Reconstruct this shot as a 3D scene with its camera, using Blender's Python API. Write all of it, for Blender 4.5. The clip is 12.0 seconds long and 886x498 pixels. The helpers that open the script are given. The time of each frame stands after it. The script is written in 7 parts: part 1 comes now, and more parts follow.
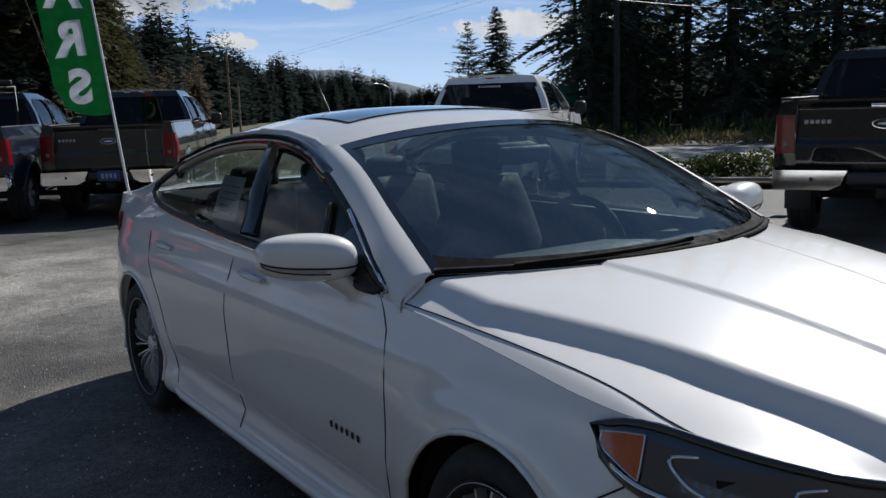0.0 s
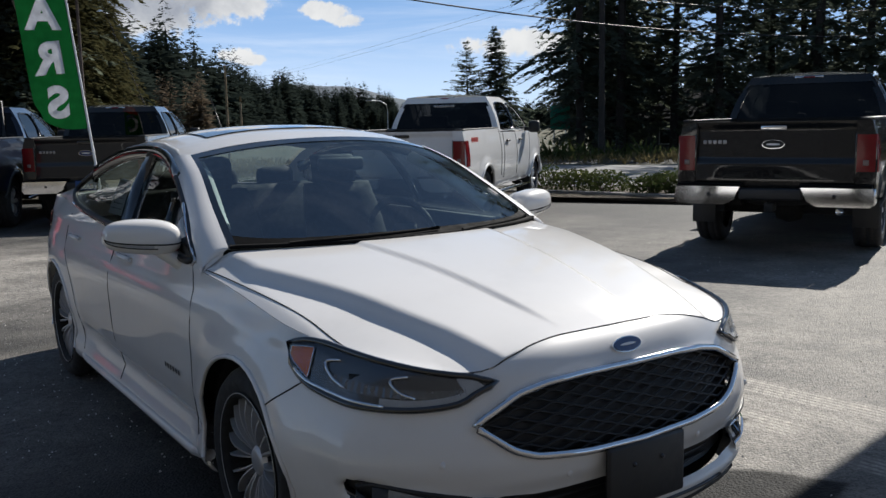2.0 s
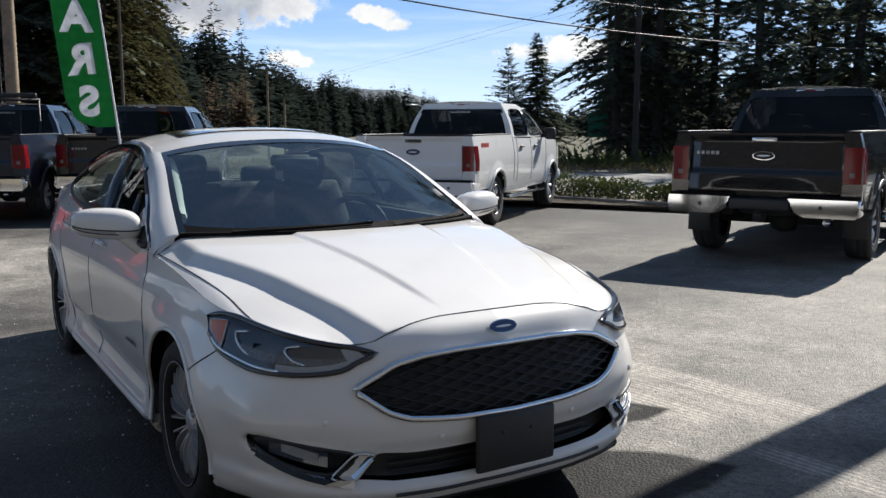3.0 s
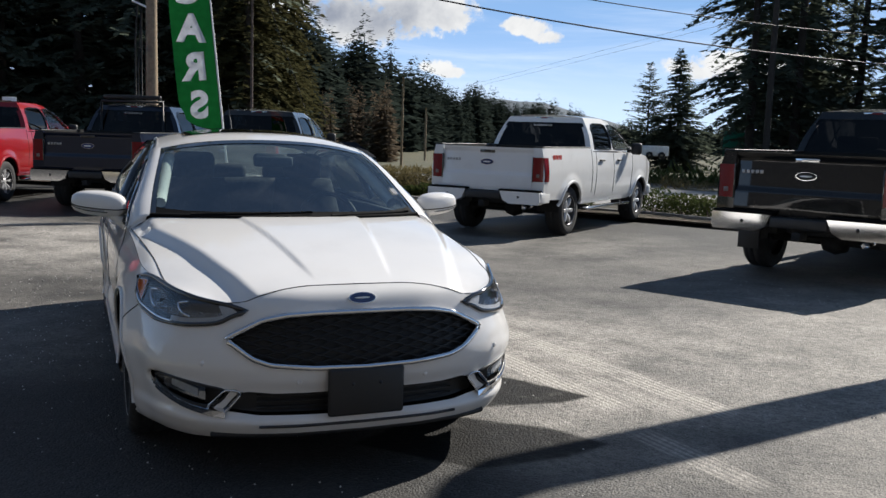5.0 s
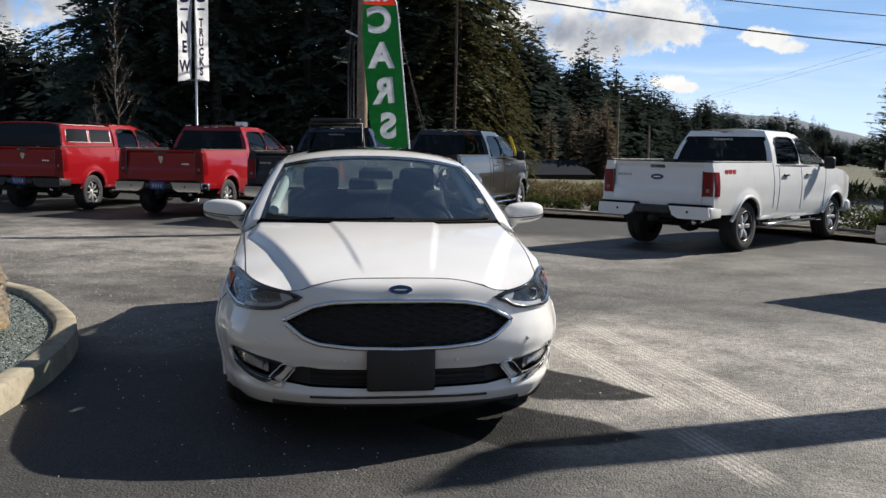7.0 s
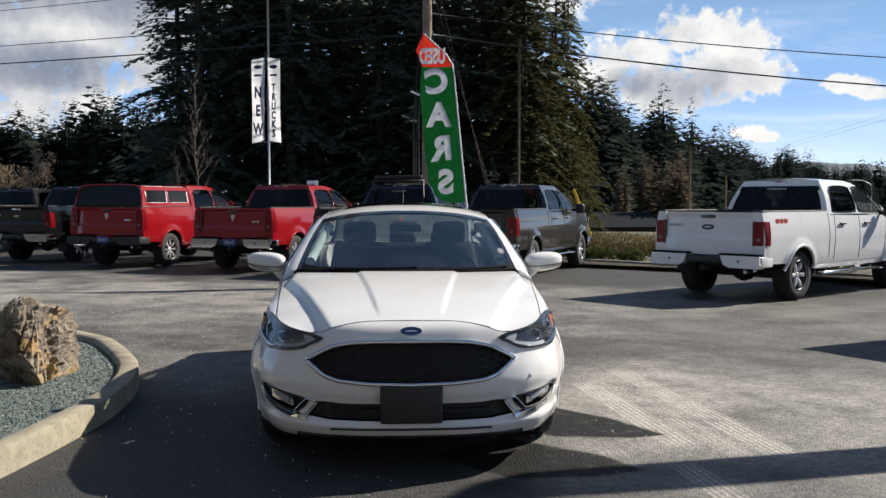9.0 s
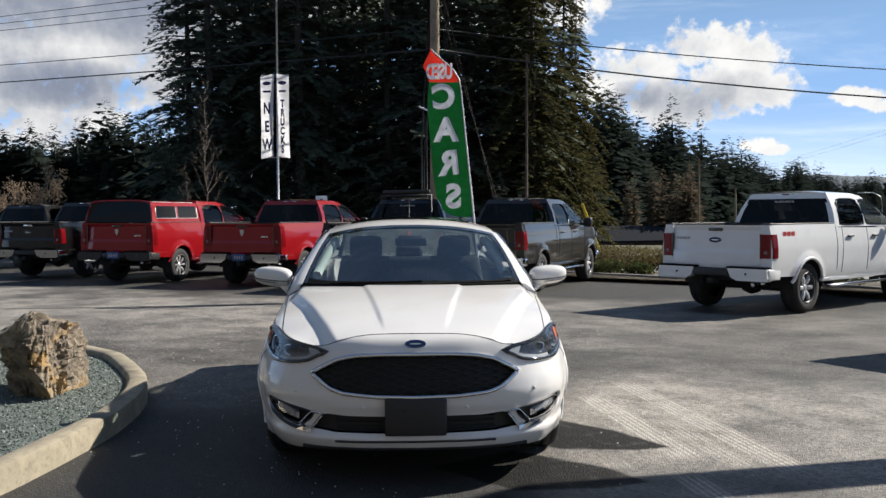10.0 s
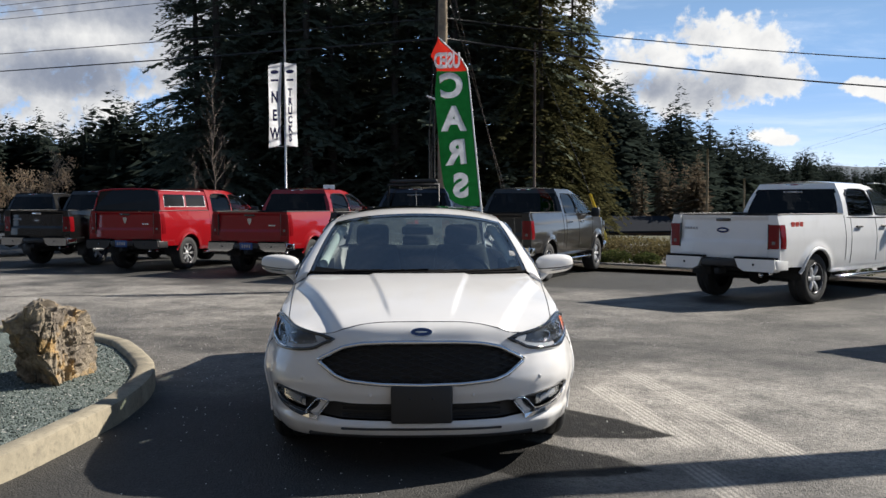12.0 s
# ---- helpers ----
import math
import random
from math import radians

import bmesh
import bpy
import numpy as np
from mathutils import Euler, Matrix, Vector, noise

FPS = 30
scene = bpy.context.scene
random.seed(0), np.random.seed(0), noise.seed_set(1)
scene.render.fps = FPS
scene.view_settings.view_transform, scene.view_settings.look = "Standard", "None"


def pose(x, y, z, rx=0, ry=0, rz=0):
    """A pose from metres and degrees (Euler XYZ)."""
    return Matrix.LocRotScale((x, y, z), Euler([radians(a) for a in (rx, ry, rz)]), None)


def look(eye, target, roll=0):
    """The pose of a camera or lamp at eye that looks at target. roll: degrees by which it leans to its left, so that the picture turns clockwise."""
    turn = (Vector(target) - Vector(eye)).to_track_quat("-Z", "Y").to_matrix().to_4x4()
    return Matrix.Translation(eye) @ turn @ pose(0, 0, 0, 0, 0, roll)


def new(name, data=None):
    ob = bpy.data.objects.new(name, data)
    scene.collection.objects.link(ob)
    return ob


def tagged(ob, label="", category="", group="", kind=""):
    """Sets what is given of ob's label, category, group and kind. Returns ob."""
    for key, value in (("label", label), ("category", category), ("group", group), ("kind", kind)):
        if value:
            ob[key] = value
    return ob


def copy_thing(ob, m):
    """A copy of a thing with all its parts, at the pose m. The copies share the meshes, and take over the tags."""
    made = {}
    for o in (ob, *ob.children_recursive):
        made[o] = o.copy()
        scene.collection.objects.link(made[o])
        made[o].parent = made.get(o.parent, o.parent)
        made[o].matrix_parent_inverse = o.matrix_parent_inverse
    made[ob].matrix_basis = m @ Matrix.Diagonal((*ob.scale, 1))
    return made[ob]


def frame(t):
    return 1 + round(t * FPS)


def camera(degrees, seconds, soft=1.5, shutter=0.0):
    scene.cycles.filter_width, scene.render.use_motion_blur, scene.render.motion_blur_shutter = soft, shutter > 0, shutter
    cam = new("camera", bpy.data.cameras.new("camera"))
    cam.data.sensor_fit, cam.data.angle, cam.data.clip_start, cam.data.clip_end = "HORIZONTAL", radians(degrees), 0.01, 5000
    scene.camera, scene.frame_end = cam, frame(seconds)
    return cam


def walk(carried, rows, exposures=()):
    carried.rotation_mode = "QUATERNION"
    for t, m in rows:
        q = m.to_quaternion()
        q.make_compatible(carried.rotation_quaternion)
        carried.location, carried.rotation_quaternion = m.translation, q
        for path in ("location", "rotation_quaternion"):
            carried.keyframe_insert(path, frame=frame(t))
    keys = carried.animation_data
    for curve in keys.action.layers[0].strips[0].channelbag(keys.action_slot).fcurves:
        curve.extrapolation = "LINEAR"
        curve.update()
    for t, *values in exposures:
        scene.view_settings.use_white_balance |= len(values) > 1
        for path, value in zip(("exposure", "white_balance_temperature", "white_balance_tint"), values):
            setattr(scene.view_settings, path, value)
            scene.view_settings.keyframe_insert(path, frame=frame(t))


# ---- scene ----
cam = camera(52.1, 12.0)
METRES, EYE, TILT, LEAN, TURN = 4.902, 1.5, 0.0, 0.0, 0.0
ROWS = [
    (0.0, 0.0, 0.0, 0.0, -0.29, -9.21, 1.79),
    (0.5, 0.0329, -0.0538, -0.0011, -0.77, -9.18, 1.47),
    (1.0, 0.076, -0.0937, -0.0013, -0.86, -8.86, 0.76),
    (1.5, 0.1253, -0.1362, 0.0013, -0.08, -8.13, 0.77),
    (2.0, 0.1649, -0.1907, -0.0003, 0.1, -8.14, 1.17),
    (2.5, 0.2093, -0.2354, 0.0024, 1.0, -8.23, 1.01),
    (3.0, 0.2675, -0.2708, 0.0001, 2.91, -7.81, 0.02),
    (5.0, 0.5057, -0.3764, -0.0001, 12.1, -7.23, -1.84),
    (5.5, 0.5656, -0.3995, -0.0015, 15.43, -6.46, -1.58),
    (6.0, 0.6146, -0.4093, 0.0007, 18.04, -6.62, -1.63),
    (6.5, 0.6717, -0.4072, -0.0013, 22.68, -6.69, -1.84),
    (7.0, 0.7134, -0.4172, 0.0, 26.35, -6.45, -1.06),
    (9.0, 0.8242, -0.4635, 0.0004, 31.17, -3.05, -0.09),
    (9.5, 0.8341, -0.4679, 0.0005, 31.42, -2.05, 0.33),
    (10.0, 0.8355, -0.4693, -0.0, 31.76, -2.14, 0.18),
    (10.5, 0.8362, -0.4707, -0.0004, 31.76, -2.52, -0.18),
    (11.0, 0.8362, -0.4718, -0.0011, 31.78, -2.61, -0.31),
    (11.5, 0.8367, -0.471, -0.0014, 31.93, -2.66, -0.07),
    (12.0, 0.837, -0.4694, -0.0015, 32.24, -2.79, -0.01),
]
walk(cam, [(t, pose(0, 0, EYE, TILT, LEAN, TURN) @ pose(METRES * x, METRES * y, METRES * z, 90 + pitch, roll, yaw)) for t, x, y, z, yaw, pitch, roll in ROWS],
     exposures=[(0.0, 0.13, 6150, 9), (0.5, 0.27, 6200, 9), (1.0, 0.32, 6250, 9), (2.5, 0.50, 6500, 9), (3.2, 0.70, 6520, 9), (5.0, 0.54, 6500, 9), (7.0, 0.62, 6640, 9), (12.0, 0.63, 6640, 9)])

# ---- sky, sun ----
SUN_AZ = Vector((0.57, 0.82, 0.0)).normalized()
SUN_EL = radians(37.0)
sun_way = Vector((SUN_AZ.x * math.cos(SUN_EL), SUN_AZ.y * math.cos(SUN_EL), math.sin(SUN_EL)))
sun = new("sun", bpy.data.lights.new("sun", "SUN"))
sun.data.energy, sun.data.angle, sun.data.color = 5.0, radians(0.6), (1.0, 0.95, 0.88)
sun.matrix_world = look(sun_way * 50, (0, 0, 0))

world = bpy.data.worlds.new("sky")
scene.world = world
world.use_nodes = True


class Nodes:
    """Short hand for building node trees."""

    def __init__(self, tree):
        self.tree = tree

    def add(self, kind, **props):
        n = self.tree.nodes.new(kind)
        for k, v in props.items():
            if k == "operation":
                n.operation = v
            elif k == "data_type":
                n.data_type = v
            elif k == "blend_type":
                n.blend_type = v
            elif k == "feature":
                n.feature = v
            elif k == "sky_type":
                n.sky_type = v
        return n

    def link(self, a, b):
        self.tree.links.new(a, b)

    def put(self, node, **ins):
        for k, v in ins.items():
            key = int(k[1:]) if k[0] == "i" and k[1:].isdigit() else k.replace("_", " ")
            if isinstance(v, bpy.types.NodeSocket):
                self.link(v, node.inputs[key])
            else:
                node.inputs[key].default_value = v
        return node

    def math(self, op, a, b=0.0, c=None):
        n = self.add("ShaderNodeMath", operation=op)
        self.put(n, i0=a, i1=b)
        if c is not None:
            self.put(n, i2=c)
        return n.outputs[0]

    def noise(self, vec, scale, detail=4.0, rough=0.55, distort=0.0):
        n = self.add("ShaderNodeTexNoise")
        self.put(n, Vector=vec, Scale=scale, Detail=detail, Roughness=rough, Distortion=distort)
        return n.outputs["Fac"]

    def ramp(self, fac, lo, hi, a=0.0, b=1.0):
        n = self.add("ShaderNodeMapRange")
        n.interpolation_type = "SMOOTHSTEP"
        self.put(n, i0=fac, i1=lo, i2=hi, i3=a, i4=b)
        return n.outputs[0]

    def mix(self, fac, a, b, blend="MIX"):
        n = self.add("ShaderNodeMix", data_type="RGBA", blend_type=blend)
        self.put(n, i0=fac, i6=a, i7=b)
        return n.outputs[2]


W = Nodes(world.node_tree)
world.node_tree.nodes.clear()
sky = W.add("ShaderNodeTexSky", sky_type="NISHITA")
sky.sun_disc, sky.sun_elevation, sky.sun_rotation = False, SUN_EL, math.atan2(SUN_AZ.x, SUN_AZ.y)
sky.air_density, sky.dust_density, sky.ozone_density = 1.0, 0.0, 2.0
tc = W.add("ShaderNodeTexCoord").outputs["Generated"]


def sky_dir(yaw, el):
    y, e = radians(yaw), radians(el)
    return Vector((-math.sin(y) * math.cos(e), math.cos(y) * math.cos(e), math.sin(e)))


def cloud_lobe(yaw, el, wide, high):
    """A soft oval in the sky round one direction: 1 in its middle, 0 at its rim and below beyond it."""
    d = sky_dir(yaw, el)
    right = Vector((math.cos(radians(yaw)), math.sin(radians(yaw)), 0))
    up = right.cross(d)
    terms = []
    for axis, size in ((right, wide), (up, high)):
        dot = W.add("ShaderNodeVectorMath", operation="DOT_PRODUCT")
        W.put(dot, i0=tc, i1=axis)
        k = W.math("DIVIDE", dot.outputs["Value"], math.tan(radians(size)))
        terms.append(W.math("MULTIPLY", k, k))
    r2 = W.math("ADD", terms[0], terms[1])
    front = W.add("ShaderNodeVectorMath", operation="DOT_PRODUCT")
    W.put(front, i0=tc, i1=d)
    lobe = W.math("SUBTRACT", 1.0, r2)
    ahead = W.math("GREATER_THAN", front.outputs["Value"], 0.0)
    return W.math("ADD", W.math("MULTIPLY", W.math("MAXIMUM", lobe, -1.5), ahead), W.math("MULTIPLY", W.math("SUBTRACT", ahead, 1.0), 1.5))


# cumulus banks: yaw, elevation, half width, half height (degrees)
CLOUDS = [(13.5, 9.5, 2.5, 1.9), (16.4, 10.2, 2.3, 1.6), (19.4, 8.9, 2.8, 1.8), (21.5, 7.6, 2.4, 1.5), (14.3, 7.7, 4.0, 1.7), (18.4, 6.7, 4.8, 1.6), (12.0, 7.4, 2.0, 1.2), (24.0, 12.6, 2.8, 1.7), (26.0, 14.0, 2.6, 1.8), (7.6, 6.7, 1.1, 0.6), (6.7, 6.5, 1.2, 0.55), (5.8, 6.1, 1.0, 0.45),
          (-4.6, 4.7, 2.4, 0.8), (-3.4, 4.2, 1.6, 0.6), (57.0, 7.6, 9.0, 4.6), (60.0, 12.5, 12.0, 3.0), (51.5, 10.5, 6.0, 5.2), (12.9, 4.1, 1.3, 0.45), (11.8, 3.8, 0.9, 0.35), (-6.5, 4.4, 6.0, 0.8),
          (42.0, 14.0, 16.0, 4.0), (-14.0, 11.0, 7.0, 3.0)]
body = None
for c in CLOUDS:
    one = cloud_lobe(*c)
    body = one if body is None else W.math("MAXIMUM", body, one)
puff = W.noise(tc, 7.0, 9.0, 0.58, 0.2)
fine_puff = W.noise(tc, 26.0, 6.0, 0.6)
cover = W.math("ADD", W.math("MULTIPLY", body, 0.62), W.math("MULTIPLY", W.math("SUBTRACT", puff, 0.5), 1.7))
cover = W.math("ADD", cover, W.math("MULTIPLY", W.math("SUBTRACT", fine_puff, 0.5), 1.5))
cover = W.math("ADD", cover, W.math("MULTIPLY", W.math("SUBTRACT", W.noise(tc, 70.0, 5.0, 0.6), 0.5), 1.5))
cloud = W.ramp(cover, 0.0, 0.42)
# the grey undersides of the banks
shade = None
for c in ((56.0, 13.2, 16.0, 3.4), (54.0, 7.6, 5.0, 1.6), (15.4, 7.0, 5.0, 1.8), (19.5, 7.2, 2.6, 1.1), (26.0, 12.8, 3.0, 1.4)):
    one = cloud_lobe(*c)
    shade = one if shade is None else W.math("MAXIMUM", shade, one)
billow = W.math("ADD", W.math("MULTIPLY", W.noise(tc, 10.0, 7.0, 0.60, 0.4), 0.75), W.math("MULTIPLY", W.noise(tc, 31.0, 6.0, 0.62), 0.45))
low = W.ramp(W.math("ADD", billow, W.math("ADD", W.math("MULTIPLY", W.math("MAXIMUM", shade, 0.0), 0.36), W.math("MULTIPLY", W.math("MAXIMUM", cloud_lobe(57.0, 9.5, 20.0, 9.0), 0.0), 0.22))), 0.46, 1.18)
cloud_col = W.mix(low, (14.4, 14.4, 14.4, 1), (3.7, 4.3, 5.7, 1))
# thin high veil
stretch = W.add("ShaderNodeMapping")
W.put(stretch, Vector=tc, Scale=(1.0, 1.0, 7.0))
veil = W.ramp(W.noise(stretch.outputs[0], 2.6, 7.0, 0.65, 0.5), 0.42, 0.75, 0.0, 0.55)
up_axis = W.add("ShaderNodeSeparateXYZ")
W.put(up_axis, Vector=tc)
height = up_axis.outputs[2]
veil = W.math("MULTIPLY", veil, W.ramp(height, 0.20, 0.45, 1.0, 0.15))
low_sky = W.ramp(height, 0.08, 0.34, 0.80, 0.10)
sky_col = W.mix(low_sky, sky.outputs[0], (4.6, 8.4, 15.6, 1))
haze = W.ramp(height, 0.0, 0.13, 0.85, 0.0)
sky_col = W.mix(haze, sky_col, (12.0, 15.0, 19.0, 1))
sky_col = W.mix(veil, sky_col, (14.0, 15.5, 18.0, 1))
sky_col = W.mix(cloud, sky_col, cloud_col)
bg = W.add("ShaderNodeBackground")
W.put(bg, Color=sky_col, Strength=0.0455)
wout = W.add("ShaderNodeOutputWorld")
W.link(bg.outputs[0], wout.inputs[0])

# ---- materials ----


def material(name):
    m = bpy.data.materials.new(name)
    m.use_nodes = True
    n = Nodes(m.node_tree)
    return m, n, m.node_tree.nodes["Principled BSDF"]


def plain(name, col, rough=0.5, metal=0.0, coat=0.0, vary=0.12, scale=30.0, bump=0.0, bump_scale=200.0, spec=0.5):
    """A solid surface with faint uneven colour and gloss, and fine relief."""
    m, n, b = material(name)
    obj = n.add("ShaderNodeTexCoord").outputs["Object"]
    f = n.noise(obj, scale, 5.0, 0.6)
    g = n.noise(obj, scale * 0.13, 3.0, 0.5)
    k = n.math("ADD", n.math("MULTIPLY", f, 0.5), n.math("MULTIPLY", g, 0.5))
    dark = tuple(c * (1 - vary) for c in col) + (1,)
    light = tuple(min(1, c * (1 + vary)) for c in col) + (1,)
    n.put(b, Base_Color=n.mix(n.ramp(k, 0.3, 0.7), dark, light), Metallic=metal, Coat_Weight=coat, Coat_Roughness=0.03, Specular_IOR_Level=spec)
    n.put(b, Roughness=n.ramp(f, 0.2, 0.8, max(0.02, rough * 0.8), min(1, rough * 1.2)))
    if bump:
        bp = n.add("ShaderNodeBump")
        n.put(bp, Strength=bump, Distance=0.003, Height=n.noise(obj, bump_scale, 4.0))
        n.link(bp.outputs[0], b.inputs["Normal"])
    return m


def paint(name, col, flake=0.05, rough=0.32, dust=0.1):
    """Automotive paint: pigment under clear coat, with a thin film of dust."""
    m, n, b = material(name)
    obj = n.add("ShaderNodeTexCoord").outputs["Object"]
    fl = n.noise(obj, 900.0, 2.0)
    d = n.ramp(n.noise(obj, 3.0, 6.0, 0.65), 0.45, 0.75, 0.0, dust)
    c = n.mix(n.ramp(fl, 0.3, 0.7, 0.0, flake * 4), tuple(col) + (1,), tuple(min(1, x * 1.25 + 0.01) for x in col) + (1,))
    c = n.mix(d, c, (0.32, 0.30, 0.27, 1))
    n.put(b, Base_Color=c, Metallic=flake, Roughness=rough, Coat_Weight=1.0, Specular_IOR_Level=0.1)
    n.put(b, Coat_Roughness=n.ramp(n.noise(obj, 6.0, 5.0), 0.3, 0.8, 0.015, 0.05))
    return m


def glass(name, tint, ior=1.5, rough=0.0, sheen=1.0):
    """A thin pane: tinted see-through with a mirror sheen by angle."""
    m, n, b = material(name)
    tr, gl, mx, fr = (n.add(k) for k in ("ShaderNodeBsdfTransparent", "ShaderNodeBsdfGlossy", "ShaderNodeMixShader", "ShaderNodeFresnel"))
    n.put(tr, Color=tuple(tint) + (1,))
    n.put(gl, Color=(1, 1, 1, 1), Roughness=rough)
    n.put(fr, IOR=ior)
    n.link(n.math("MULTIPLY", fr.outputs[0], sheen), mx.inputs[0])
    n.link(tr.outputs[0], mx.inputs[1])
    n.link(gl.outputs[0], mx.inputs[2])
    n.link(mx.outputs[0], m.node_tree.nodes["Material Output"].inputs[0])
    return m


def dusty_glass(name, tint, film=0.12):
    """A pane with a thin film of dust that catches the light from either side."""
    m = glass(name, tint, 1.45, 0.0, 0.4)
    n = Nodes(m.node_tree)
    out = m.node_tree.nodes["Material Output"]
    clean = out.inputs[0].links[0].from_socket
    obj = n.add("ShaderNodeTexCoord").outputs["Object"]
    tr, df, both_ways, mx = n.add("ShaderNodeBsdfTranslucent"), n.add("ShaderNodeBsdfDiffuse"), n.add("ShaderNodeMixShader"), n.add("ShaderNodeMixShader")
    for d in (tr, df):
        n.put(d, Color=(0.62, 0.66, 0.60, 1))
    n.put(both_ways, i0=0.5)
    n.link(tr.outputs[0], both_ways.inputs[1])
    n.link(df.outputs[0], both_ways.inputs[2])
    n.put(mx, i0=n.ramp(n.noise(obj, 6.0, 5.0, 0.6), 0.3, 0.75, film * 0.6, film * 1.3))
    n.link(clean, mx.inputs[1])
    n.link(both_ways.outputs[0], mx.inputs[2])
    n.link(mx.outputs[0], out.inputs[0])
    return m


def asphalt_material():
    """Old asphalt: dark stone in binder, pale dust swept into drifts and tyre tracks, white chips, dark clean-edged
    patches.
    """
    m, n, b = material("asphalt")
    pos = n.add("ShaderNodeNewGeometry").outputs["Position"]
    grit = n.add("ShaderNodeTexVoronoi")
    n.put(grit, Vector=pos, Scale=85.0)
    sep = n.add("ShaderNodeSeparateColor")
    n.link(grit.outputs["Color"], sep.inputs[0])
    speck = n.math("ADD", n.math("MULTIPLY", sep.outputs[0], 0.55), n.math("MULTIPLY", n.ramp(n.noise(pos, 210.0, 3.0), 0.3, 0.7), 0.45))
    col = n.mix(speck, (0.007, 0.007, 0.008, 1), (0.062, 0.060, 0.056, 1))

    ragged = n.math("MULTIPLY", n.math("SUBTRACT", n.noise(pos, 0.55, 5.0, 0.6), 0.5), 1.5)

    def drift(cx, cy, rx, ry, amount=1.0):
        d = n.add("ShaderNodeVectorMath", operation="SUBTRACT")
        n.put(d, i0=pos, i1=(cx, cy, 0))
        sc = n.add("ShaderNodeVectorMath", operation="MULTIPLY")
        n.put(sc, i0=d.outputs[0], i1=(1 / rx, 1 / ry, 0))
        ln = n.add("ShaderNodeVectorMath", operation="LENGTH")
        n.put(ln, i0=sc.outputs[0])
        return n.ramp(n.math("ADD", ln.outputs["Value"], ragged), 0.35, 1.25, amount, 0.0)
    # dust drifts, thinned where the sedan and flag cast shadow to deepen it
    swept = None
    for spot in ((4.2, 4.6, 3.4, 3.0), (6.0, 7.5, 4.0, 3.2, 0.75), (-6.0, 8.2, 7.5, 3.2), (2.5, 9.0, 5.0, 3.5, 0.38), (-1.0, 11.0, 5.0, 3.0, 0.6), (4.0, 0.0, 3.0, 2.4, 0.6), (-12, 6, 8, 4), (14, 6, 8, 8), (4, -8, 14, 6), (-4.6, 5.8, 2.2, 1.6, 0.6), (-2.4, 3.9, 2.4, 1.5, 0.6)):
        one = drift(*spot)
        swept = one if swept is None else n.math("MAXIMUM", swept, one)
    cloudy = n.math("ADD", n.math("MULTIPLY", n.noise(pos, 1.3, 7.0, 0.65), 0.7), n.math("MULTIPLY", n.noise(pos, 0.33, 4.0, 0.55, 0.5), 0.5))
    dust = n.math("MULTIPLY", n.ramp(cloudy, 0.32, 0.82), n.math("ADD", n.math("MULTIPLY", swept, 0.80), 0.05))
    # two families of worn tyre tracks
    tracks = None
    for turn, stretch, shift, lo in ((-52.0, (0.22, 6.0, 1.0), 3.1, 0.54), (14.0, (0.16, 4.2, 1.0), 7.7, 0.57)):
        mp = n.add("ShaderNodeMapping")
        n.put(mp, Vector=pos, Location=(shift, shift, 0), Rotation=(0, 0, radians(turn)), Scale=stretch)
        st = n.ramp(n.noise(mp.outputs[0], 1.0, 5.0, 0.62, 0.2), lo, lo + 0.11)
        tracks = st if tracks is None else n.math("MAXIMUM", tracks, st)
    tracks = n.math("MULTIPLY", tracks, n.math("MULTIPLY", swept, n.ramp(n.noise(pos, 5.0, 5.0), 0.30, 0.60, 0.05, 0.40)))
    # a sheet of pale dust beside the sedan, printed by tyres
    axis = n.add("ShaderNodeSeparateXYZ")
    n.put(axis, Vector=pos)
    px_, py_ = axis.outputs[0], axis.outputs[1]
    wob = n.math("MULTIPLY", n.math("SUBTRACT", n.noise(pos, 3.0, 6.0, 0.65), 0.5), 0.30)

    def line(ax, ay, c):
        return n.math("ADD", n.math("ADD", n.math("MULTIPLY", px_, ax), n.math("MULTIPLY", py_, ay)), c)
    along, across = line(0.65, -0.76, 0.0), line(0.76, 0.65, 0.0)
    rib = n.ramp(n.math("SINE", n.math("MULTIPLY", across, 150.0)), -0.6, 0.3, 0.55, 1.0)
    lug = n.ramp(n.math("SINE", n.math("MULTIPLY", n.math("ADD", along, n.math("MULTIPLY", across, 0.35)), 95.0)), -0.7, 0.3, 0.84, 1.0)
    printed = None
    for q0, s0, s1, amount in ((3.96, -3.1, -0.65, 1.0), (4.46, -3.7, -0.3, 1.0), (4.20, -2.2, -0.4, 0.85), (3.78, -0.75, 0.5, 0.8), (3.47, -1.25, -0.5, 0.75), (4.95, -3.6, -1.6, 0.65), (5.25, -3.0, -0.6, 0.6)):
        wide = 0.13 if amount == 1.0 else 0.10
        off = n.math("ABSOLUTE", n.math("SUBTRACT", n.math("ADD", across, n.math("MULTIPLY", wob, 0.08)), q0))
        band = n.math("MULTIPLY", n.ramp(off, wide * 0.7, wide * 1.2, amount, 0.0), n.math("MULTIPLY", n.ramp(along, s0, s0 + 0.5), n.ramp(along, s1 - 0.3, s1, 1.0, 0.0)))
        printed = band if printed is None else n.math("MAXIMUM", printed, band)
    printed = n.math("MULTIPLY", printed, n.math("MULTIPLY", n.math("MULTIPLY", rib, lug), n.ramp(n.noise(pos, 6.0, 6.0, 0.7), 0.30, 0.55, 0.50, 1.0)))
    pale = n.math("MULTIPLY", n.math("MAXIMUM", drift(2.5, 4.7, 2.3, 2.1), n.math("MULTIPLY", drift(4.3, 3.8, 2.4, 1.8), 0.85)), n.ramp(n.noise(pos, 1.7, 7.0, 0.7), 0.30, 0.66, 0.30, 0.78))
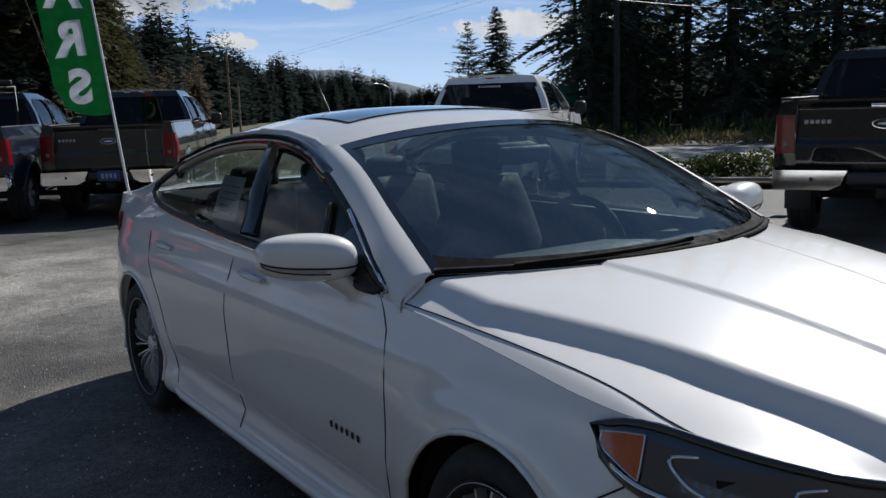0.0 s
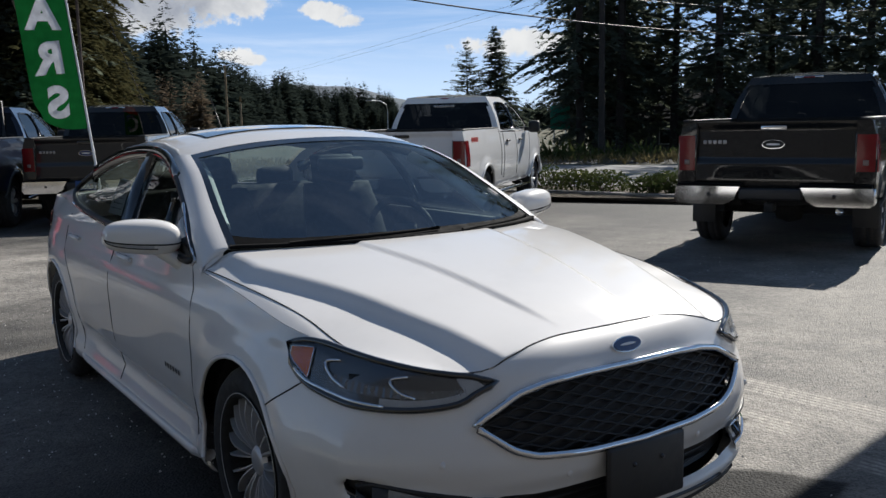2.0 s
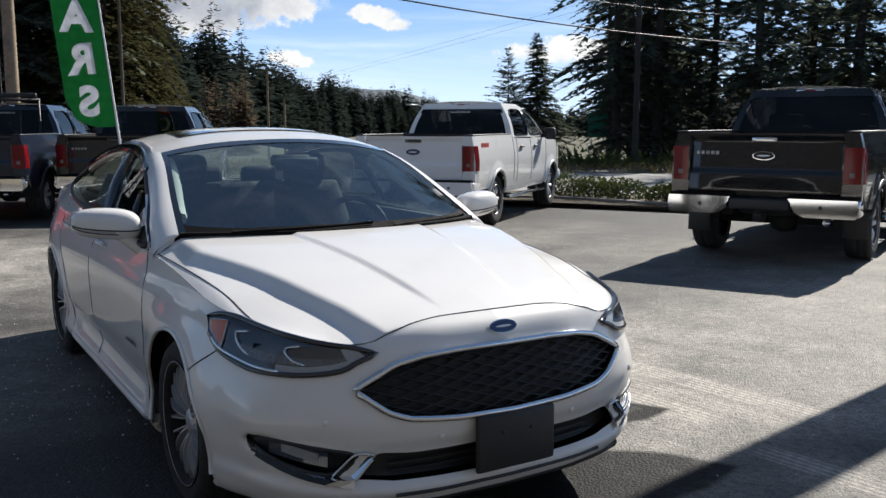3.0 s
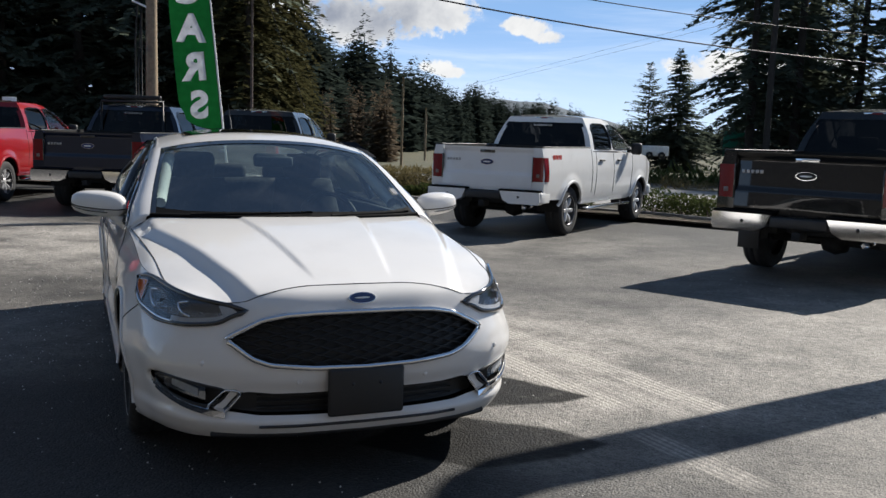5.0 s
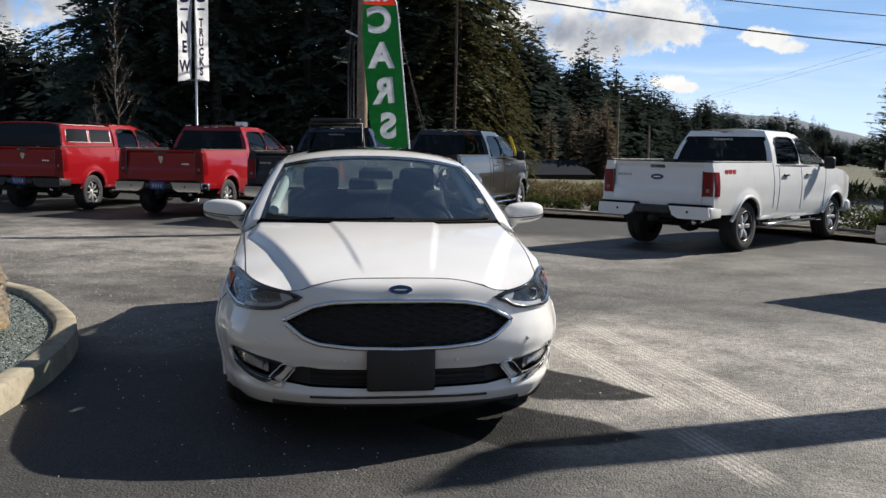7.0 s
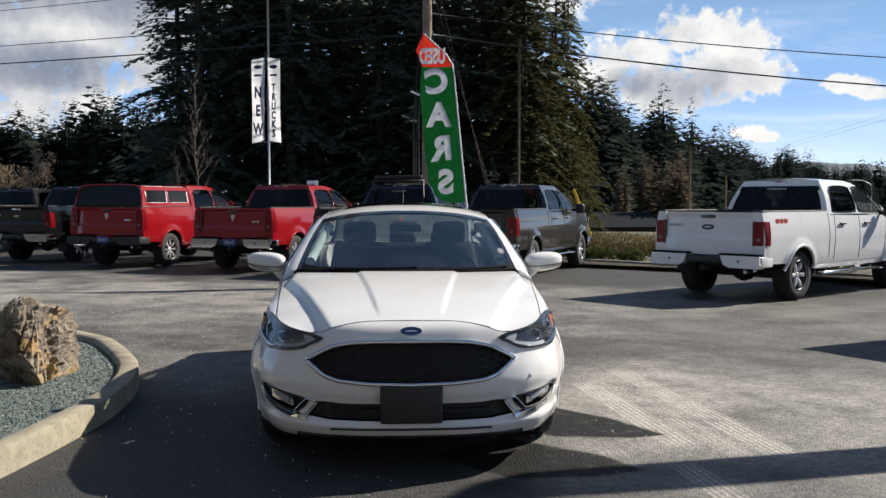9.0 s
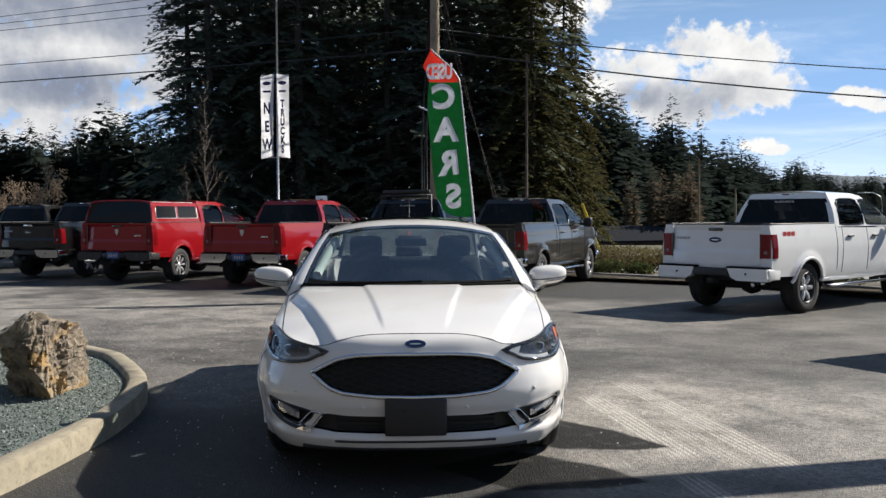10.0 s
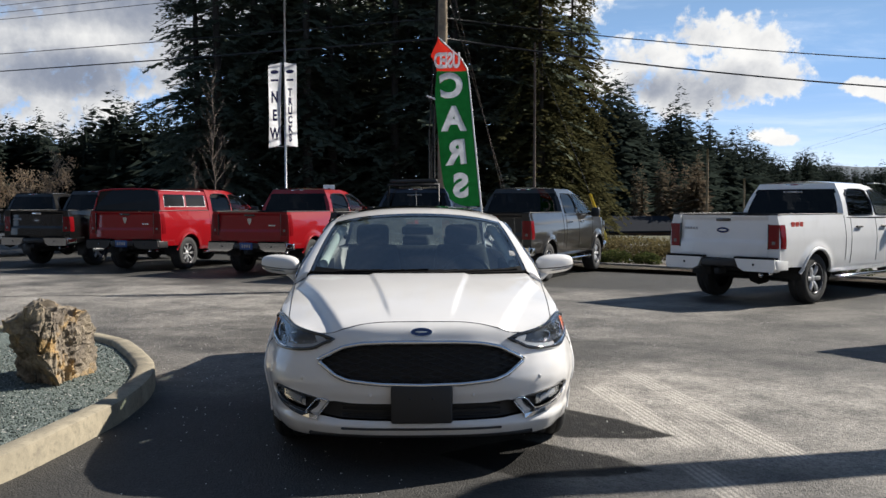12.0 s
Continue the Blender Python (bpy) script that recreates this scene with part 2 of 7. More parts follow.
    worn = n.math("MULTIPLY", drift(2.95, 4.4, 0.75, 0.6), n.ramp(n.noise(pos, 4.0, 6.0, 0.7), 0.36, 0.56))
    pale = n.math("MULTIPLY", pale, n.math("SUBTRACT", 1.0, n.math("MULTIPLY", worn, 0.8)))
    dust = n.math("MAXIMUM", dust, n.math("MAXIMUM", pale, printed))
    powder = n.math("MULTIPLY", n.math("MAXIMUM", dust, tracks), n.ramp(n.math("ADD", n.math("MULTIPLY", n.noise(pos, 75.0, 5.0, 0.75), 0.6), n.math("MULTIPLY", n.noise(pos, 22.0, 5.0, 0.7), 0.4)), 0.38, 0.58, 0.18, 1.0))
    powder = n.math("MAXIMUM", powder, n.math("MULTIPLY", printed, n.ramp(n.noise(pos, 40.0, 5.0, 0.7), 0.3, 0.6, 0.42, 0.80)))
    col = n.mix(powder, col, (0.58, 0.535, 0.475, 1))
    chips = n.add("ShaderNodeTexVoronoi")
    n.put(chips, Vector=pos, Scale=30.0)
    chip = n.math("MULTIPLY", n.math("LESS_THAN", chips.outputs["Distance"], 0.13), n.ramp(n.noise(pos, 4.0, 3.0), 0.55, 0.68))
    col = n.mix(chip, col, (0.46, 0.445, 0.42, 1))
    # dark patches before the sedan, clean-edged and low in gloss
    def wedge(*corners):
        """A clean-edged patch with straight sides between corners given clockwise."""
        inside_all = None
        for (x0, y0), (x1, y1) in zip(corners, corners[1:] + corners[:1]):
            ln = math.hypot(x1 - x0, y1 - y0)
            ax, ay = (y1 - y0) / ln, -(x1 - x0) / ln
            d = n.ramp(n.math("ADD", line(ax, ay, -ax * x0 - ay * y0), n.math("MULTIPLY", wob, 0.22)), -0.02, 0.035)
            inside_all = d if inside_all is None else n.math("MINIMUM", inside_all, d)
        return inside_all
    dark_wedges = n.math("MAXIMUM", wedge((0.9, 3.85), (1.82, 3.64), (2.31, 3.40), (2.14, 3.22), (1.70, 2.98), (0.9, 3.1)), wedge((1.5, 2.95), (1.80, 2.90), (2.12, 2.74), (2.52, 2.70), (2.25, 2.33), (1.85, 2.05), (1.2, 2.2)))
    dark_wedges = n.math("MULTIPLY", dark_wedges, n.ramp(n.noise(pos, 9.0, 5.0), 0.25, 0.5, 0.75, 1.0))
    col = n.mix(n.math("MULTIPLY", dark_wedges, 0.96), col, (0.014, 0.0135, 0.013, 1))
    n.put(b, Base_Color=col, Roughness=n.ramp(powder, 0.0, 1.0, 0.70, 0.95), Specular_IOR_Level=n.ramp(dark_wedges, 0.0, 1.0, 0.30, 0.12))
    bp = n.add("ShaderNodeBump")
    h = n.math("ADD", n.math("MULTIPLY", grit.outputs["Distance"], -1.0), n.math("MULTIPLY", n.noise(pos, 30.0, 6.0, 0.7), 0.7))
    n.put(bp, Strength=0.85, Distance=0.006, Height=h)
    n.link(bp.outputs[0], b.inputs["Normal"])
    return m


def cloth(name, col, see=0.5):
    """Flag cloth that glows when the sun stands behind it."""
    m, n, b = material(name)
    obj = n.add("ShaderNodeTexCoord").outputs["Object"]
    k = n.ramp(n.noise(obj, 7.0, 5.0), 0.3, 0.7)
    c = n.mix(k, tuple(x * 0.85 for x in col) + (1,), tuple(min(1, x * 1.1) for x in col) + (1,))
    df, tr, mx = n.add("ShaderNodeBsdfDiffuse"), n.add("ShaderNodeBsdfTranslucent"), n.add("ShaderNodeMixShader")
    n.put(df, Color=c)
    n.put(tr, Color=c)
    n.put(mx, i0=see)
    n.link(df.outputs[0], mx.inputs[1])
    n.link(tr.outputs[0], mx.inputs[2])
    n.link(mx.outputs[0], m.node_tree.nodes["Material Output"].inputs[0])
    return m


def leafy(name, a, c, see=0.3):
    """Foliage whose clumps differ a little from each other and let some light through."""
    m, n, b = material(name)
    g = n.add("ShaderNodeNewGeometry")
    oi = n.add("ShaderNodeObjectInfo")
    k = n.math("ADD", n.math("MULTIPLY", g.outputs["Random Per Island"], 0.6), n.math("MULTIPLY", oi.outputs["Random"], 0.4))
    col = n.mix(k, tuple(a) + (1,), tuple(c) + (1,))
    df, tr, mx = n.add("ShaderNodeBsdfDiffuse"), n.add("ShaderNodeBsdfTranslucent"), n.add("ShaderNodeMixShader")
    n.put(df, Color=col)
    n.put(tr, Color=col)
    n.put(mx, i0=see)
    n.link(df.outputs[0], mx.inputs[1])
    n.link(tr.outputs[0], mx.inputs[2])
    n.link(mx.outputs[0], m.node_tree.nodes["Material Output"].inputs[0])
    return m


def rocky(name, cols, scale=4.0, bump=0.9):
    m, n, b = material(name)
    obj = n.add("ShaderNodeTexCoord").outputs["Object"]
    f = n.noise(obj, scale, 8.0, 0.65, 0.6)
    g = n.noise(obj, scale * 9, 5.0, 0.6)
    col = n.mix(n.ramp(f, 0.35, 0.65), tuple(cols[0]) + (1,), tuple(cols[1]) + (1,))
    col = n.mix(n.ramp(n.noise(obj, scale * 0.7, 5.0, 0.6), 0.52, 0.66), col, tuple(cols[2]) + (1,))
    col = n.mix(n.ramp(g, 0.5, 0.75, 0.0, 0.5), col, tuple(x * 0.45 for x in cols[0]) + (1,))
    n.put(b, Base_Color=col, Roughness=0.9)
    bp = n.add("ShaderNodeBump")
    n.put(bp, Strength=bump, Distance=0.02, Height=n.math("ADD", f, n.math("MULTIPLY", g, 0.35)))
    n.link(bp.outputs[0], b.inputs["Normal"])
    return m


M = {
    "asphalt": asphalt_material(),
    "white": paint("pearl_white_paint", (0.74, 0.72, 0.70), 0.015, 0.40, 0.10),
    "truck_white": paint("white_paint", (0.76, 0.76, 0.76), 0.0, 0.35, 0.12),
    "black_paint": paint("black_paint", (0.005, 0.005, 0.0055), 0.03, 0.3, 0.006),
    "grey_paint": paint("graphite_paint", (0.022, 0.020, 0.019), 0.12, 0.34, 0.02),
    "blue_paint": paint("dark_blue_paint", (0.006, 0.010, 0.024), 0.1, 0.3, 0.008),
    "red_paint": paint("red_paint", (0.25, 0.004, 0.008), 0.02, 0.35, 0.004),
    "chrome": plain("chrome", (0.72, 0.73, 0.75), 0.06, 1.0, vary=0.03),
    "alloy": plain("machined_alloy", (0.60, 0.60, 0.61), 0.38, 0.45, vary=0.06),
    "alloy_dark": plain("dark_alloy", (0.06, 0.06, 0.065), 0.35, 0.8),
    "plastic": plain("black_plastic", (0.018, 0.018, 0.019), 0.5, bump=0.15, bump_scale=500),
    "gloss_black": plain("gloss_black", (0.008, 0.008, 0.009), 0.08, coat=1.0),
    "rubber": plain("tyre_rubber", (0.022, 0.022, 0.023), 0.8, bump=0.3, bump_scale=120),
    "grille_black": plain("grille_black", (0.010, 0.010, 0.011), 0.55),
    "matt_black": plain("matt_black_trim", (0.006, 0.006, 0.0065), 0.9, spec=0.1),
    "under": plain("underbody", (0.015, 0.015, 0.015), 0.9),
    "glass": glass("windscreen_glass", (0.66, 0.76, 0.76), 1.45, 0.004, 0.20),
    "side_glass": glass("side_glass", (0.66, 0.72, 0.70), 1.45, 0.0, 0.7),
    "rear_glass": dusty_glass("dusty_rear_glass", (0.72, 0.78, 0.75), 0.16),
    "dark_glass": glass("privacy_glass", (0.02, 0.022, 0.025), 1.45, 0.0, 0.6),
    "clear": glass("lamp_lens", (0.92, 0.94, 0.96), 1.45, 0.0, 0.5),
    "red_lens": plain("red_lens", (0.17, 0.004, 0.007), 0.2, coat=0.15, spec=0.3),
    "lamp_inside": plain("dark_lamp_housing", (0.075, 0.078, 0.084), 0.22, 0.85, coat=0.6, vary=0.05),
    "light_guide": plain("frosted_light_guide", (0.42, 0.43, 0.45), 0.25, coat=0.8, vary=0.04),
    "wheel_face": plain("machined_wheel_face", (0.52, 0.52, 0.53), 0.36, 0.50, vary=0.06),
    "lamp_ribs": plain("lamp_reflector", (0.17, 0.175, 0.185), 0.25, 0.85, vary=0.05),
    "amber": plain("amber_lens", (0.60, 0.125, 0.012), 0.2, coat=0.4),
    # seat cloth is one even near-black tone
    "seat": plain("near_black_seat_cloth", (0.016, 0.016, 0.017), 0.85, bump=0.4, bump_scale=300),
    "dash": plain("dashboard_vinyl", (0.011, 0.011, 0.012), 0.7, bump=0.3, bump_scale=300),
    "lining": plain("pale_roof_lining", (0.55, 0.53, 0.49), 0.9),
    "badge_blue": plain("badge_blue", (0.012, 0.03, 0.12), 0.15, coat=1.0),
    "white_plain": plain("white_enamel", (0.80, 0.80, 0.80), 0.4),
    "plate_blue": plain("blue_plate", (0.02, 0.07, 0.22), 0.4),
    "red_decal": plain("red_decal", (0.42, 0.05, 0.04), 0.4),
    "grey_mark": plain("grey_lettering", (0.35, 0.35, 0.36), 0.3, 0.7),
    "concrete": rocky("kerb_concrete", ((0.27, 0.235, 0.17), (0.37, 0.32, 0.23), (0.19, 0.165, 0.125)), 3.5, 0.35),
    "rock": rocky("ochre_rock", ((0.13, 0.105, 0.082), (0.30, 0.245, 0.175), (0.40, 0.255, 0.105)), 6.0, 1.0),
    "wood_pole": rocky("weathered_pole", ((0.23, 0.17, 0.11), (0.30, 0.23, 0.15), (0.18, 0.14, 0.10)), 6.0, 0.4),
    "bark": rocky("bark", ((0.028, 0.022, 0.018), (0.048, 0.038, 0.030), (0.034, 0.028, 0.022)), 2.0, 0.8),
    "twig": rocky("bare_twig", ((0.09, 0.066, 0.054), (0.13, 0.10, 0.08), (0.07, 0.055, 0.045)), 8.0, 0.3),
    "needles": leafy("fir_needles", (0.085, 0.104, 0.080), (0.150, 0.170, 0.124), 0.5),
    "needles_brown": leafy("cedar_fronds", (0.050, 0.052, 0.024), (0.095, 0.085, 0.040)),
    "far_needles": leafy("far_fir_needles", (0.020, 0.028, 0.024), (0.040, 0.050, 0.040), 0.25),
    "shrub": leafy("shrub_leaf", (0.035, 0.055, 0.018), (0.11, 0.12, 0.045)),
    "galv": plain("galvanised_steel", (0.42, 0.43, 0.44), 0.4, 0.9),
    "cable": plain("cable", (0.015, 0.015, 0.016), 0.5, spec=0.3),
    "yellow": plain("yellow_guard", (0.75, 0.50, 0.04), 0.5),
    "flag_green": cloth("green_flag_cloth", (0.012, 0.135, 0.032), 0.22),
    "flag_red": cloth("red_flag_cloth", (0.62, 0.035, 0.022), 0.45),
    "cloth_white": cloth("white_cloth", (0.84, 0.84, 0.86), 0.72),
    "letter_cloth": cloth("white_print_cloth", (0.86, 0.86, 0.88), 0.45),
    "ink": plain("dark_blue_ink", (0.02, 0.02, 0.10), 0.7),
    "signal_green": plain("green_sign", (0.01, 0.20, 0.12), 0.5),
    "siding": plain("grey_siding", (0.08, 0.08, 0.084), 0.8),
    # the roof slope's shade is put into this very dark grey
    "roofing": plain("shaded_grey_roofing", (0.020, 0.022, 0.027), 0.9, spec=0.03),
    "brick_red": plain("dull_red_siding", (0.075, 0.040, 0.034), 0.8),
}

# ---- building blocks ----


def mesh_of(name, verts, faces, mat, smooth=True):
    me = bpy.data.meshes.new(name)
    me.from_pydata([tuple(v) for v in verts], [], faces)
    me.materials.append(mat)
    if smooth:
        me.polygons.foreach_set("use_smooth", [True] * len(me.polygons))
    me.update()
    return me


def part(name, bm, mat, parent, label="", smooth=True):
    """Links a bmesh (or ready verts and faces) as one mesh under a thing or a part."""
    if isinstance(bm, tuple):
        me = mesh_of(name, bm[0], bm[1], mat, smooth)
    else:
        me = bpy.data.meshes.new(name)
        bm.normal_update()
        bm.to_mesh(me)
        bm.free()
        me.materials.append(mat)
        me.polygons.foreach_set("use_smooth", [smooth] * len(me.polygons))
    ob = new(name, me)
    if parent is not None:
        ob.parent = parent
    if label:
        ob["label"] = label
    return ob


def sharp(ob, degrees=35):
    """Smooth faces, but keep edges over the given angle hard."""
    ob.data.set_sharp_from_angle(angle=radians(degrees))
    return ob


def thing(name, m, label, category, group="", kind=""):
    e = new(name)
    e.empty_display_size = 0.2
    e.matrix_basis = m
    return tagged(e, label, category, group, kind)


def rbox(sx, sy, sz, at=(0, 0, 0), bevel=0.0, rot=None, bm=None, seg=2):
    """A box with rounded edges, its middle at `at`."""
    own = bmesh.new()
    bmesh.ops.create_cube(own, size=1.0)
    for v in own.verts:
        v.co = Vector((v.co.x * sx, v.co.y * sy, v.co.z * sz))
    if bevel:
        bmesh.ops.bevel(own, geom=own.edges[:], offset=bevel, segments=seg, profile=0.5, affect="EDGES")
    m = Matrix.Translation(at) @ (rot.to_4x4() if rot else Matrix.Identity(4))
    own.transform(m)
    if bm is None:
        return own
    me = bpy.data.meshes.new("tmp")
    own.to_mesh(me)
    own.free()
    bm.from_mesh(me)
    bpy.data.meshes.remove(me)
    return bm


def tube(points, r, sides=8, taper=None, closed=False, flat=1.0):
    """A rod of radius r along points: verts and faces."""
    pts = [Vector(p) for p in points]
    n = len(pts)
    verts, faces = [], []
    ref = Vector((0, 0, 1))
    for i, p in enumerate(pts):
        a = pts[(i - 1) % n] if (closed or i > 0) else p
        b = pts[(i + 1) % n] if (closed or i < n - 1) else p
        t = (b - a).normalized()
        up = ref if abs(t.dot(ref)) < 0.95 else Vector((0, 1, 0))
        s = t.cross(up).normalized()
        u = s.cross(t)
        rr = r if taper is None else r * (1 + (taper - 1) * i / max(1, n - 1))
        for k in range(sides):
            w = 2 * math.pi * k / sides
            verts.append(p + s * math.cos(w) * rr + u * math.sin(w) * rr * flat)
    for i in range(n if closed else n - 1):
        for k in range(sides):
            j, l = (i + 1) % n, (k + 1) % sides
            faces.append((i * sides + k, i * sides + l, j * sides + l, j * sides + k))
    if not closed:
        faces.append(tuple(range(sides)))
        faces.append(tuple((n - 1) * sides + k for k in reversed(range(sides))))
    return verts, faces


def join(*meshes):
    verts, faces = [], []
    for v, f in meshes:
        o = len(verts)
        verts += list(v)
        faces += [tuple(i + o for i in q) for q in f]
    return verts, faces


def moved(mesh, m):
    return [m @ Vector(v) for v in mesh[0]], mesh[1]


def mirrored(mesh):
    """The same across the thing's middle plane."""
    return [Vector((-v[0], v[1], v[2])) for v in mesh[0]], [tuple(reversed(f)) for f in mesh[1]]


def sheet(f, nu, nv, keep=None, close_u=False):
    """A grid of f(u, v), with u and v from 0 to 1; keep(u, v, point) may leave cells out."""
    verts = [Vector(f(i / nu, j / nv)) for i in range(nu + 1) for j in range(nv + 1)]
    faces = []
    for i in range(nu):
        for j in range(nv):
            a = i * (nv + 1) + j
            if keep is None or keep((i + 0.5) / nu, (j + 0.5) / nv, (verts[a] + verts[a + nv + 2]) / 2):
                faces.append((a, a + nv + 1, a + nv + 2, a + 1))
    return verts, faces


def trimmed(mesh):
    """Drops vertices that no face uses."""
    used = sorted({i for f in mesh[1] for i in f})
    at = {i: k for k, i in enumerate(used)}
    return [mesh[0][i] for i in used], [tuple(at[i] for i in f) for f in mesh[1]]


def lathe(profile, steps=40, axis="x"):
    """Turns (radius, height) pairs round an axis."""
    verts, faces = [], []
    n = len(profile)
    for i in range(steps):
        w = 2 * math.pi * i / steps
        for r, h in profile:
            verts.append(Vector((h, r * math.cos(w), r * math.sin(w))) if axis == "x" else Vector((r * math.cos(w), r * math.sin(w), h)))
    for i in range(steps):
        for k in range(n - 1):
            a, b = i * n + k, ((i + 1) % steps) * n + k
            faces.append((a, b, b + 1, a + 1))
    return verts, faces


def curve_of(keys):
    """A smooth function through (t, value...) keys (cubic, held to the keys' slopes)."""
    ts = np.array([k[0] for k in keys], float)
    vs = np.array([k[1:] for k in keys], float)
    d = np.zeros_like(vs)
    h = np.diff(ts)[:, None]
    s = np.diff(vs, axis=0) / h
    for i in range(1, len(ts) - 1):
        a, b = s[i - 1], s[i]
        same = a * b > 0
        d[i] = np.where(same, 2 * a * b / np.where(np.abs(a + b) < 1e-9, 1, a + b), 0)
    d[0], d[-1] = s[0], s[-1]

    def f(t):
        t = min(max(t, ts[0]), ts[-1])
        i = min(int(np.searchsorted(ts, t, side="right")) - 1, len(ts) - 2)
        hh = ts[i + 1] - ts[i]
        x = (t - ts[i]) / hh
        v = ((2 * x**3 - 3 * x**2 + 1) * vs[i] + (x**3 - 2 * x**2 + x) * hh * d[i] + (-2 * x**3 + 3 * x**2) * vs[i + 1] + (x**3 - x**2) * hh * d[i + 1])
        return float(v[0]) if len(v) == 1 else v
    return f


def smooth(a, b, x):
    k = min(max((x - a) / (b - a), 0.0), 1.0)
    return k * k * (3 - 2 * k)


def inside(poly, x, y):
    hit = False
    for (x0, y0), (x1, y1) in zip(poly, poly[1:] + poly[:1]):
        if (y0 > y) != (y1 > y) and x < (x1 - x0) * (y - y0) / (y1 - y0) + x0:
            hit = not hit
    return hit


def dense(poly, step=0.03, closed=True, rounds=2):
    """A polyline's corners rounded a little and cut in even steps."""
    pts = [Vector(p) for p in poly]
    out = []
    for a, b in zip(pts, pts[1:] + (pts[:1] if closed else [])):
        n = max(1, int((b - a).length / step))
        out += [a.lerp(b, i / n) for i in range(n)]
    if not closed:
        out.append(pts[-1])
    for _ in range(rounds):
        out = [(out[i - 1] + out[i] * 2 + out[(i + 1) % len(out)]) / 4 if closed or 0 < i < len(out) - 1 else out[i] for i in range(len(out))]
    return out


def slab(outline, thick, axis="y"):
    """A flat plate from a 2D outline, thick along the axis, starting at 0."""
    n = len(outline)
    def at(p, d):
        return {"y": Vector((p[0], d, p[1])), "x": Vector((d, p[0], p[1])), "z": Vector((p[0], p[1], d))}[axis]
    verts = [at(p, 0) for p in outline] + [at(p, thick) for p in outline]
    faces = [tuple(range(n)), tuple(reversed(range(n, 2 * n)))] + [(i, i + n, (i + 1) % n + n, (i + 1) % n) for i in range(n)]
    return verts, faces


def lettering(text, size, depth, mat, name, parent, m, bold=0.0):
    """Raised letters from the built-in font, as a mesh."""
    cu = bpy.data.curves.new(name, "FONT")
    cu.body, cu.size, cu.extrude, cu.align_x, cu.align_y = text, size, depth, "CENTER", "CENTER"
    cu.offset = bold
    tmp = new(name + "_source", cu)
    me = bpy.data.meshes.new_from_object(tmp.evaluated_get(bpy.context.evaluated_depsgraph_get()))
    bpy.data.objects.remove(tmp)
    me.materials.clear()
    me.materials.append(mat)
    ob = new(name, me)
    ob.parent = parent
    ob.matrix_basis = m
    return ob


def ground_z(x, y):
    """The lot falls very gently away from the sedan towards the road."""
    return -0.010 * min(max(0.0, y - 4.0), 30.0) - 0.05 * min(max(0.0, y - 38.0), 45.0)


def polar(yaw, d, origin=(4.1, -2.3)):
    return origin[0] - math.sin(radians(yaw)) * d, origin[1] + math.cos(radians(yaw)) * d

# ---- the white sedan ----
# local: x across, y from the nose backwards, z up

PLAN = curve_of([(0.00, 0.00, 0.000), (0.10, 0.25, 0.010), (0.20, 0.45, 0.045), (0.27, 0.60, 0.098), (0.33, 0.728, 0.19), (0.40, 0.842, 0.40), (0.48, 0.902, 0.66),
                 (0.60, 0.923, 1.05), (0.80, 0.928, 1.65), (1.05, 0.926, 2.40), (1.35, 0.924, 3.30), (1.55, 0.915, 3.90), (1.72, 0.872, 4.38), (1.82, 0.78, 4.66), (1.92, 0.50, 4.81), (2.02, 0.25, 4.86), (2.10, 0.0, 4.87)])
U_END = 2.10
SHELL_LOW = curve_of([(0.0, 0.215), (0.30, 0.205), (0.42, 0.19), (0.60, 0.175), (1.5, 0.19), (1.8, 0.22), (2.1, 0.24)])
FRONT_O = curve_of([(0.17, -0.105), (0.205, -0.068), (0.235, -0.040), (0.265, -0.020), (0.292, -0.008), (0.306, -0.010), (0.33, -0.022), (0.40, -0.020), (0.46, -0.010), (0.52, 0.0), (0.58, -0.008), (0.66, -0.032), (0.74, -0.056), (0.79, -0.078), (0.82, -0.105), (0.84, -0.145)])
SIDE_O = curve_of([(0.17, -0.075), (0.20, -0.03), (0.25, -0.012), (0.29, -0.015), (0.345, -0.029), (0.42, -0.020), (0.50, -0.006), (0.62, 0.0), (0.72, 0.004), (0.80, -0.004), (0.835, -0.014), (0.87, -0.030), (0.91, -0.044), (0.96, -0.060), (1.00, -0.085), (1.06, -0.13)])
REAR_O = curve_of([(0.17, -0.10), (0.24, -0.02), (0.40, 0.0), (0.55, -0.01), (0.62, -0.04), (0.80, -0.06), (0.95, -0.05), (1.05, -0.06)])
WHEEL_Y, WHEEL_Z, ARCH_R = (0.985, 3.855), 0.335, 0.378


